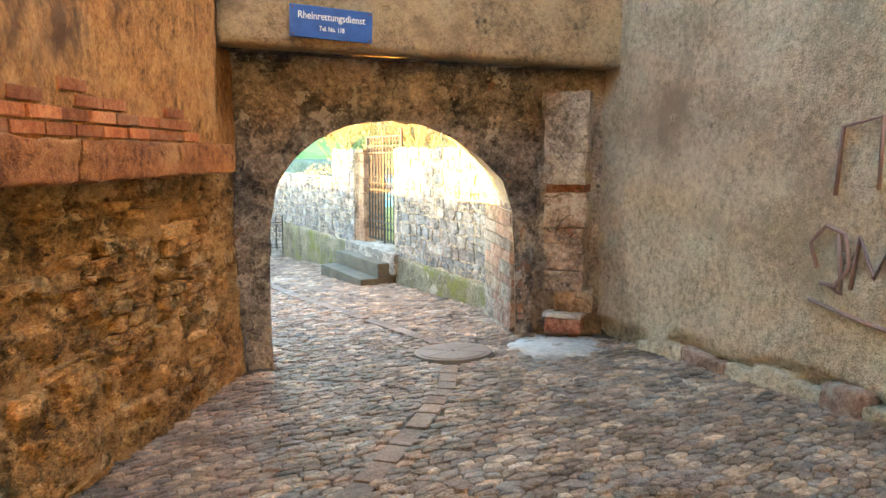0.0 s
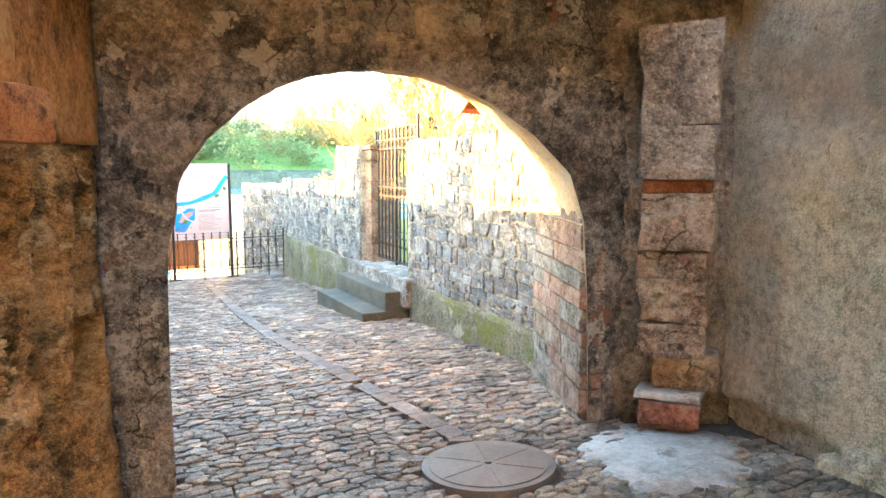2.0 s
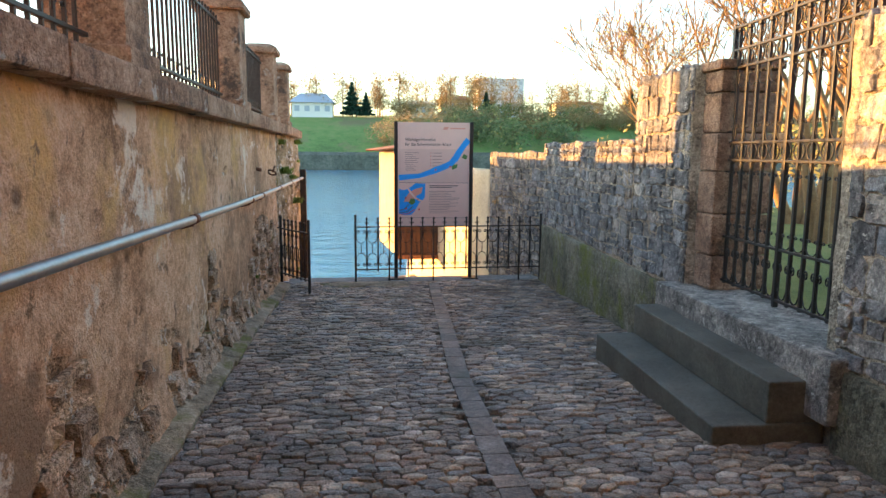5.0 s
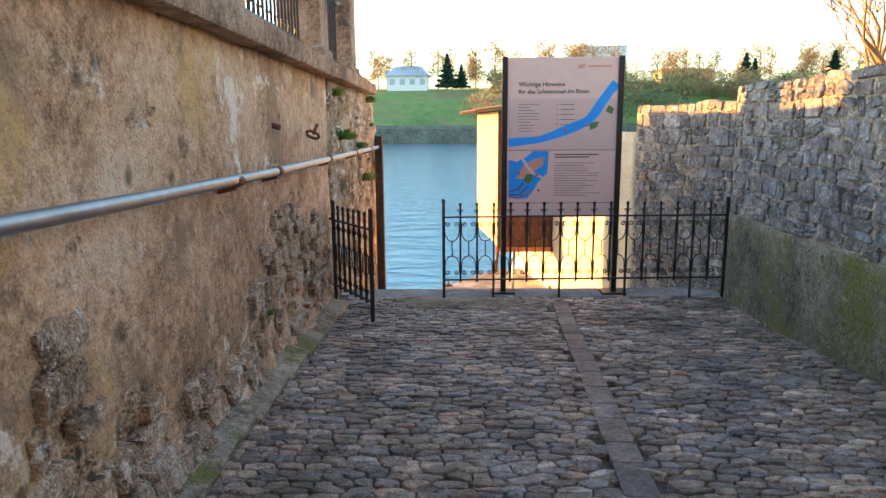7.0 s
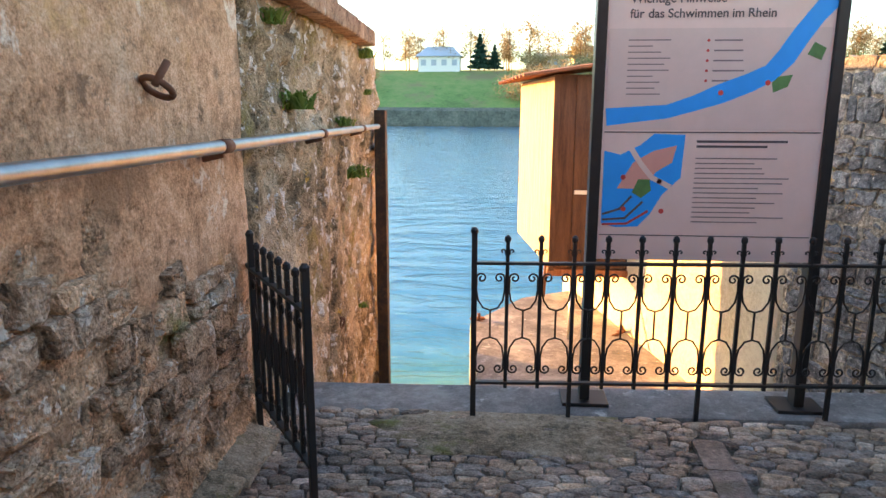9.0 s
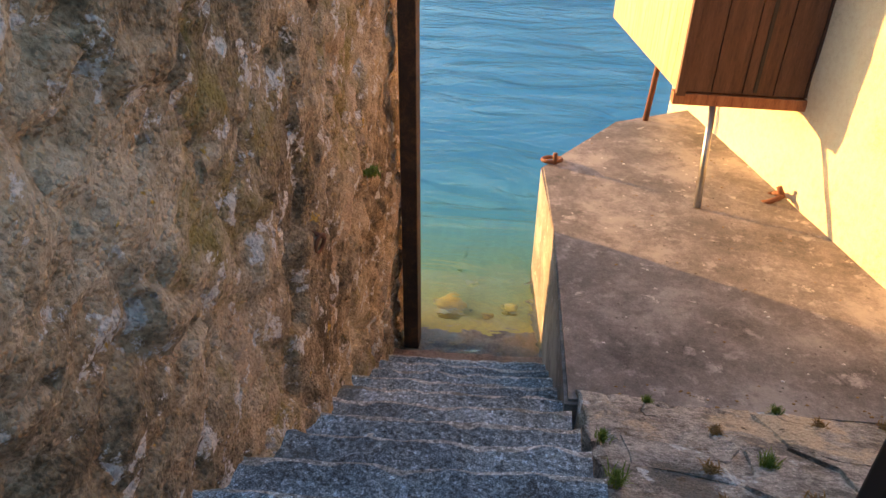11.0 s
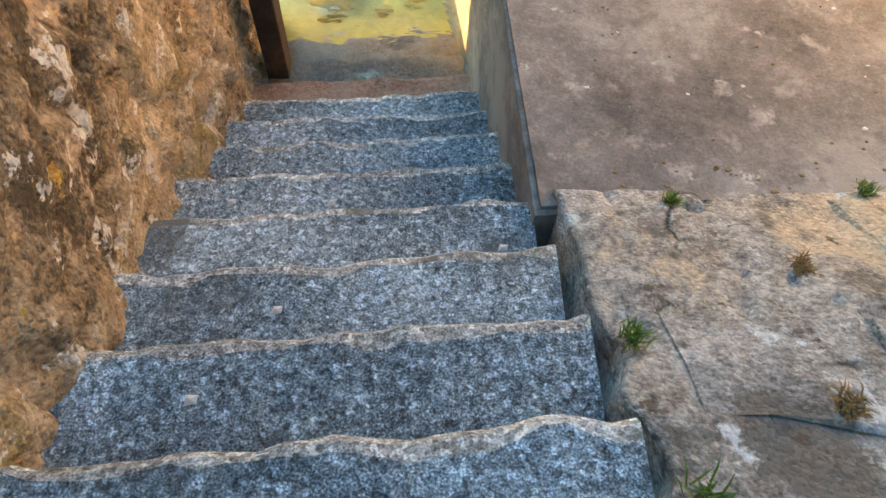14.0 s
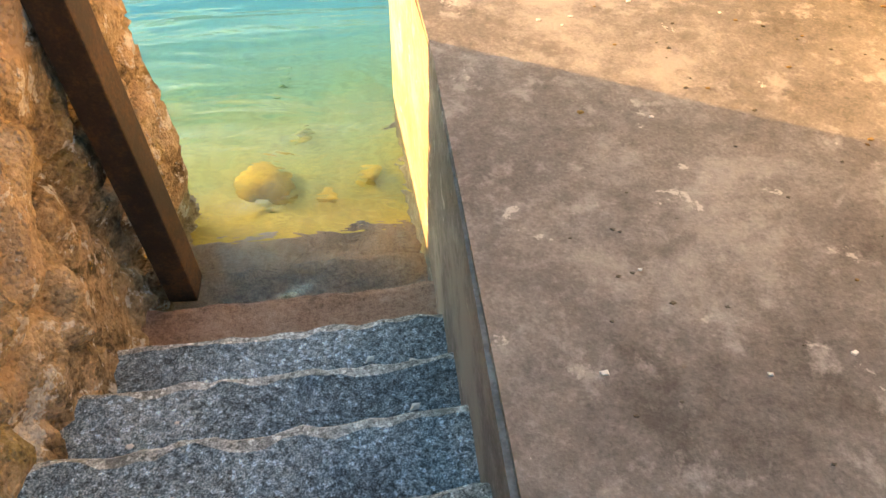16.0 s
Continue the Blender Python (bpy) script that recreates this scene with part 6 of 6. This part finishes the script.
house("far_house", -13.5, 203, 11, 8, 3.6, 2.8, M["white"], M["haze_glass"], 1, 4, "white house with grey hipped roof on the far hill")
house("far_block", 50, 262, 17, 12, 13.5, 0, M["haze_grey"], M["haze_grey"], 5, 7, "grey apartment block beyond the far trees, painted pale with haze")
house("far_house", 17, 214, 9, 8, 3.6, 1.2, M["cream"], M["cream"], 1, 4, "yellow low house on the far hill")
house("far_house", 72, 236, 16, 10, 4.5, 1.0, M["cream"], M["roof_tile"], 2, 6, "pale low building on the far hill")
house("far_house", 30, 232, 10, 8, 5.0, 1.8, M["cream"], M["roof_tile"], 2, 4, "small cream house among the far trees")


def weed(name, at, r, count, seed, mat, label, up=1.0):
    rnd = random.Random(seed)
    vs, fs = [], []
    for i in range(count):
        a, t = rnd.uniform(0, 6.28), rnd.uniform(0.2, 1.0)
        b = Vector((rnd.gauss(0, 0.3), rnd.gauss(0, 0.3), 0)) * r
        e = b + Vector((math.cos(a) * t, math.sin(a) * t, up * rnd.uniform(0.5, 1.3))) * r
        s = Vector((-math.sin(a), math.cos(a), 0)) * r * 0.045
        m = (b + e) / 2 + Vector((0, 0, 0.2 * r))
        k = len(vs)
        vs += [b - s, b + s, m + s, m - s, e]
        fs += [(k, k + 1, k + 2, k + 3), (k + 3, k + 2, k + 4)]
    ob = mesh_ob(name, vs, fs, mat)
    ob.location = at
    return tagged(ob, label, "weed", "weeds")


for i, (y, z, r) in enumerate(((18.3, 0.76, 0.20), (19.8, 0.62, 0.14), (20.2, 0.15, 0.20), (20.9, 1.25, 0.16), (17.9, 1.22, 0.14), (20.6, -1.2, 0.07), (14.9, -0.3, 0.06), (21.0, 0.9, 0.1))):
    weed("weed", (left_x(y) + 0.01, y, z), r, 130, 30 + i, M["leaf_green"], "green grass tuft growing from the wall", 0.5)
for i, (x, y, r) in enumerate(((3.30, 19.16, 0.05), (2.66, 18.85, 0.05), (2.66, 19.25, 0.04), (2.95, 19.80, 0.035), (3.6, 19.86, 0.04), (3.9, 19.3, 0.05))):
    weed("weed", (x, y, slope_z(x, y) + 0.01), r, 110, 60 + i, M["leaf_green"], "small green weed in a crack of the stone slope")
for i, (x, y, r) in enumerate(((3.05, 19.05, 0.05), (3.35, 18.85, 0.06), (3.2, 19.5, 0.04), (3.5, 18.5, 0.06), (3.12, 18.62, 0.05), (3.16, 18.70, 0.06), (3.02, 18.78, 0.04), (3.75, 19.72, 0.05), (4.1, 19.8, 0.05), (2.75, 18.35, 0.04))):
    weed("dry_weed", (x, y, slope_z(x, y) + 0.01), r, 120, 80 + i, M["leaf_brown"], "dry brown moss tuft in a crack of the stone slope", 0.3)
rs = random.Random(8)
for i, (x, k) in enumerate(((1.50, 7), (1.85, 7), (1.78, 5), (2.35, 9), (2.2, 10), (1.66, 4), (2.42, 6))):
    ob = mesh_ob("litter", [(0, 0, 0), (0.03, 0.006, 0.004), (0.034, 0.022, 0.012), (0.008, 0.026, 0.003), (0.016, 0.012, 0.016)], [(0, 1, 4), (1, 2, 4), (2, 3, 4), (3, 0, 4), (3, 2, 1, 0)], M["white"])
    ob.location = (x, STEP_Y[k] + 0.16, STEP_Z[k] + 0.004)
    tagged(ob, "scrap of white litter lying on a granite step", "litter", "litter")
for i in range(6):
    a, b = (1.62, 22.35) if i == 0 else (rs.uniform(1.45, 2.2), rs.uniform(22.1, 23.6))
    bm = bmesh.new()
    bmesh.ops.create_icosphere(bm, subdivisions=2, radius=0.17 if i == 0 else rs.uniform(0.03, 0.10))
    for v in bm.verts:
        v.co *= 1 + 0.35 * rel(v.co + Vector((i, 0, 0)), 5)
        v.co.z *= 0.5
    # stones share the bed's painted depth tint, so they fade into the water
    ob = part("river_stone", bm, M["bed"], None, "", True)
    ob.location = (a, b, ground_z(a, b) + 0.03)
    tagged(ob, "rounded stone lying under clear water, depth-tinted like the bed", "stone", "stones under the water")

# ---- pieces: cobbles, long setts, rubble stones ----
DRAIN = [(0.4, 2.2), (2.27, 4.05), (2.94, 4.80), (3.40, 5.50), (3.75, 6.40), (3.62, 8.0), (3.47, 10.3), (3.47, 12.0), (3.63, 15.0), (3.76, 17.4)]


def drain_off(x, y):
    best = 9.0
    for (ax, ay), (bx, by) in zip(DRAIN, DRAIN[1:]):
        t = max(0, min(1, ((x - ax) * (bx - ax) + (y - ay) * (by - ay)) / ((bx - ax) ** 2 + (by - ay) ** 2)))
        best = min(best, math.hypot(x - ax - t * (bx - ax), y - ay - t * (by - ay)))
    return best


def street_left(y):
    return SL1.x + (y - SL1.y) * (SL1.x - SL0.x) / (SL1.y - SL0.y)


def street_right(y):
    return SR1.x + (y - SR1.y) * (SR1.x - SR0.x) / (SR1.y - SR0.y)


def paved(x, y):
    if drain_off(x, y) < 0.085 or math.hypot(x - 3.66, y - 5.88) < 0.42:
        return False
    if y > 7.45:
        return left_x(y) + 0.02 < x < right_x(y) - 0.03 and y < 17.62
    if y > 6.3:
        return 2.0 < x < 4.7 + max(0, (y - 6.2) * 0.4)
    if y < 5.3:
        return street_left(y) + 0.03 < x < street_right(y) - 0.03
    return street_left(y) + 0.03 < x < 5.33 - max(0, y - 5.3) * 0.6


rq = random.Random(101)
pts, y, row = [], -1.6, 0
while y < 17.7:
    x = -5.0 + (0.08 if row % 2 else 0)
    while x < 5.8:
        yy = y + 0.05 * math.sin(x * 1.1 + y * 0.3) + rq.gauss(0, 0.008)
        xx = x + rq.gauss(0, 0.012)
        if (street_left(yy) - 0.3 if yy < 7.3 else 1.0) < xx < 5.9:
            pts.append((xx, yy))
        x += 0.118 * rq.choice((0.55, 0.8, 1.0, 1.25, 1.6))
    y += rq.choice((0.052, 0.060, 0.068))
    row += 1
polys = cells(pts, 1.9, 12)
vs, fs, single = [], [], []
for (px_, py_), poly in zip(pts, polys):
    if len(poly) < 3 or not paved(px_, py_):
        continue
    rings, mid = pillow(rounded(poly), 0.003, rq.uniform(0.002, 0.020), rq, 0.30, -0.03)
    if 15.9 < py_ < 16.75 and 2.4 < px_ < 4.9 and len(single) < 290:
        single.append((rings, mid))
        continue
    v, f = pillow_mesh(rings, mid, lambda x, y_, h: (x, y_, gz(y_) + h))
    b = len(vs)
    vs += v
    fs += [tuple(b + i for i in q) for q in f]
cob = mesh_ob("pavement_cobbles", vs, fs, M["cobble"], None, True)
tagged(cob, "worn grey and reddish river cobbles set in rows", "cobbles", kind="stuff")
cob_near = empty("pavement", (3.5, 16.2, gz(16.2)))
tagged(cob_near, "cobbled lane end paved with rounded river stones", "pavement", kind="structure")
for rings, mid in single:
    c = Vector((mid[0], mid[1], gz(mid[1])))
    v, f = pillow_mesh(rings, mid, lambda x, y_, h: (x - c.x, y_ - c.y, gz(y_) + h - c.z))
    ob = mesh_ob("cobble", v, f, M["cobble_piece"], cob_near, True)
    ob.location = c - cob_near.location
bm = bmesh.new()
box_into(bm, (0, 0, 0), (1, 1, 1), None, 0.0)
bmesh.ops.bevel(bm, geom=bm.edges[:], offset=0.06, segments=1, affect="EDGES")
sett_line = empty("pavement_drain", (3.5, 10, -0.4))
tagged(sett_line, "line of long reddish stone setts down the middle of the lane", "drain line", kind="structure")
sett_me = None
for (ax, ay), (bx, by) in zip(DRAIN, DRAIN[1:]):
    ln = math.hypot(bx - ax, by - ay)
    k, d = 0.0, Vector((bx - ax, by - ay)) / ln
    while k < ln - 0.1:
        l2 = min(rq.uniform(0.22, 0.36), ln - k)
        c = Vector((ax, ay)) + d * (k + l2 / 2)
        k += l2
        if math.hypot(c.x - 3.66, c.y - 5.88) < 0.46:
            continue
        slope_a = math.degrees(math.atan2(gz(c.y + 0.1) - gz(c.y - 0.1), 0.2))
        m = Matrix.Translation(Vector((c.x, c.y, gz(c.y))) - sett_line.location) @ pose(0, 0, 0, slope_a, 0, math.degrees(math.atan2(d.y, d.x)) - 90) @ Matrix.Diagonal((0.15, l2 - 0.008, 0.032, 1))
        if sett_me is None:
            o = part("sett", bm, M["setts"], sett_line)
            sett_me = o.data
            o.matrix_basis = m
        else:
            like("sett", sett_me, sett_line, m)


def rubble_face(parent, s0, s1, z0, z1, place, size, aspect, seed, mat, high=0.017, keep_share=1.0, gap=0.004, jag=0.008):
    rnd = random.Random(seed)
    pts, z, row = [], z0 + size * 0.4, 0
    while z < z1:
        s = s0 + rnd.uniform(0, size)
        while s < s1:
            pts.append((s + rnd.gauss(0, size * 0.12), z + rnd.gauss(0, size * 0.07)))
            s += size * aspect * rnd.choice((0.4, 0.6, 0.9, 1.1, 1.6))
        z += size * 0.9
    for (ps, pz), poly in zip(pts, cells(pts, aspect, 14)):
        poly = [(min(max(s, s0), s1), min(max(z, z0), z1 + 0.03 * rel((s * 3, seed, 0)))) for s, z in poly]
        keep = [p for i, p in enumerate(poly) if math.dist(p, poly[i - 1]) > 0.012]
        if len(keep) < 3 or rnd.random() > keep_share:
            continue
        cx, cz = sum(p[0] for p in keep) / len(keep), sum(p[1] for p in keep) / len(keep)
        if max(math.dist(p, (cx, cz)) for p in keep) < 0.04:
            continue
        fine = []                                     # broken outline
        for i, p in enumerate(keep):
            q = keep[(i + 1) % len(keep)]
            fine.append(p)
            fine.append(((p[0] + q[0]) / 2 + rnd.gauss(0, jag), (p[1] + q[1]) / 2 + rnd.gauss(0, jag)))
        rings, mid = pillow(fine, gap, rnd.uniform(0.3, 1.2) * high, rnd, 0.3, -0.02)
        rings = [[(a, b, h + (rnd.gauss(0, 0.004) if h > 0 else 0)) for a, b, h in r] for r in rings]
        o = Vector(place(mid[0], mid[1], 0))
        v, f = pillow_mesh(rings, mid, lambda a, b, h: tuple(Vector(place(a, b, h)) - o))
        ob = mesh_ob("stone", v, f, mat, parent, False)
        ob.location = o
    return parent


def coursed_face(parent, s0, s1, z0, z1, place, seed, mat, lo=0.09, hi=0.20, high=0.016, keep=None):
    """Roughly coursed rubble: courses of uneven height that wander, stones of very different width, small ones wedged above one another, wide sandy joints."""
    rnd = random.Random(seed)
    z = z0
    while z < z1 - 0.04:
        ch = min(rnd.uniform(lo, hi), z1 - z)
        if z1 - z - ch < 0.06:
            ch = z1 - z
        s = s0 + rnd.uniform(-0.1, 0.0)
        while s < s1:
            w = rnd.choice((0.10, 0.14, 0.18, 0.22, 0.27, 0.34)) * rnd.uniform(0.8, 1.2)
            cut = rnd.uniform(0.4, 0.6) if rnd.random() < 0.3 else None
            for a, b in (((0.0, cut), (cut, 1.0)) if cut else ((0.0, 1.0),)):
                sa, sb = max(s, s0), min(s + w, s1)
                if sb - sa < 0.05 or (keep and not keep((sa + sb) / 2, z + ch * (a + b) / 2, rnd)):
                    continue
                za, zb = z + ch * a, z + ch * b
                jx, jz = 0.10 * (sb - sa), 0.13 * (zb - za)
                corner = [(sa, za), (sb, za), (sb, zb), (sa, zb)]
                out = []
                for i, p in enumerate(corner):
                    q = corner[(i + 1) % 4]
                    n = 3 if i % 2 == 0 else 2
                    for t in range(n):
                        f = (t + (0.16 if t == 0 else 0.0)) / n
                        out.append((p[0] + (q[0] - p[0]) * f + rnd.gauss(0, jx * 0.5), p[1] + (q[1] - p[1]) * f + rnd.gauss(0, jz * 0.55)))
                out = [(p, q + 0.035 * rel((p * 1.3, q * 0.8, seed), 1.0)) for p, q in out]
                out = [(min(max(p, s0 - 0.01), s1 + 0.01), min(max(q, z0 - 0.05), z1 + 0.03)) for p, q in out]
                proud = rnd.uniform(0.35, 1.5) * high
                rings, mid = pillow(out, rnd.uniform(0.004, 0.012), proud, rnd, 0.25, -0.03)
                rings = [[(u, v, h + (rnd.gauss(0, 0.005) if h > 0 else 0)) for u, v, h in r] for r in rings]
                o = Vector(place(mid[0], mid[1], 0))
                v, f = pillow_mesh(rings, mid, lambda u, w_, h: tuple(Vector(place(u, w_, h)) - o))
                ob = mesh_ob("stone", v, f, mat, parent, False)
                ob.location = o
            s += w
        z += ch
    return parent


on_right = lambda s, z, h: (right_x(s) - h, s, z)
coursed_face(right_core_a, 7.46, 10.55, 0.02, 1.84, on_right, 1, M["rubble"])
coursed_face(right_core_b, 12.46, 13.74, 0.02, 1.84, on_right, 2, M["rubble"])
coursed_face(right_core_c, 13.76, 17.72, 0.02, 1.27, on_right, 3, M["rubble"], 0.08, 0.17)


def on_dock_wall(s, z, h):
    a, b = Vector((5.55, 17.75)), Vector((dock_wall_x(19.6), 19.6))
    d = (b - a).normalized()
    p = a + d * s
    return (p.x - d.y * h, p.y + d.x * h, z)


coursed_face(right_core_d, 0.0, 1.9, -2.0, 1.14, on_dock_wall, 4, M["rubble"])


def on_slope(x, y_, h):
    return (x, y_, slope_z(x, y_) + 0.004 + 0.8 * slope_lump(x, y_) + h)


rubble_face(slope, 2.74, 4.95, 17.98, 19.84, on_slope, 0.38, 1.5, 6, M["ramp_stone"], 0.014, 0.7, 0.003, 0.045)


def on_house(s_, z_, h):
    p = on_line(SL0, SL1, s_, 0.012 + h, z_)
    return (p.x, p.y, p.z)


coursed_face(wall_house, 0.75, 5.6, -0.1, 1.42, on_house, 8, M["orange_rubble"], 0.05, 0.13, 0.035, lambda s_, z_, rnd: rnd.random() < 0.35 + 0.6 * smooth(rel((s_, z_, 3), 1.1), -0.2, 0.2) - 0.3 * smooth(z_, 1.0, 1.3))


def on_lane(s_, z_, h):
    q = Vector((left_x(s_), s_, z_))
    return (left_x(s_) + 0.008 + 0.11 * max(0.0, 1 - (z_ - gz(s_)) / 0.4) ** 2 + 0.014 * rel(q, 1.6) + h, s_, z_)


coursed_face(lane_left, 9.5, 17.3, -0.62, 0.62, on_lane, 14, M["lane_rubble"], 0.08, 0.17, 0.022,
             lambda s_, z_, rnd: z_ > gz(s_) + 0.05 and bare(Vector((left_x(s_), s_, z_))) > 0.02 and rnd.random() < 0.8)
kerb_row = empty("baseboard_kerb", (1.7, 12, -0.5))
tagged(kerb_row, "pale mossy kerb stones along the foot of the lane wall", "kerb stones", kind="structure")
y, rk2 = 7.6, random.Random(55)
while y < 17.1:
    ln = rk2.uniform(0.5, 1.0)
    e = min(y + ln, 17.2)
    ym = (y + e) / 2
    bm = bmesh.new()
    box_into(bm, (left_x(ym) + 0.085 - 1.7, ym - 12, gz(ym) + 0.015 + 0.5), (0.17 + rk2.uniform(-0.02, 0.02), e - y - 0.01, 0.13), pose(0, 0, 0, rk2.uniform(-2, 0), rk2.uniform(14, 24), ang), 0.015)
    bmesh.ops.subdivide_edges(bm, edges=[q for q in bm.edges if q.calc_length() > 0.1], cuts=4, use_grid_fill=True)
    for v in bm.verts:
        v.co += Vector((rel(v.co, 7), rel(v.co + Vector((3, 0, 0)), 7), rel(v.co + Vector((0, 3, 0)), 7))) * 0.012
    part("kerb_stone", bm, M["kerb"], kerb_row, "", True)
    y = e
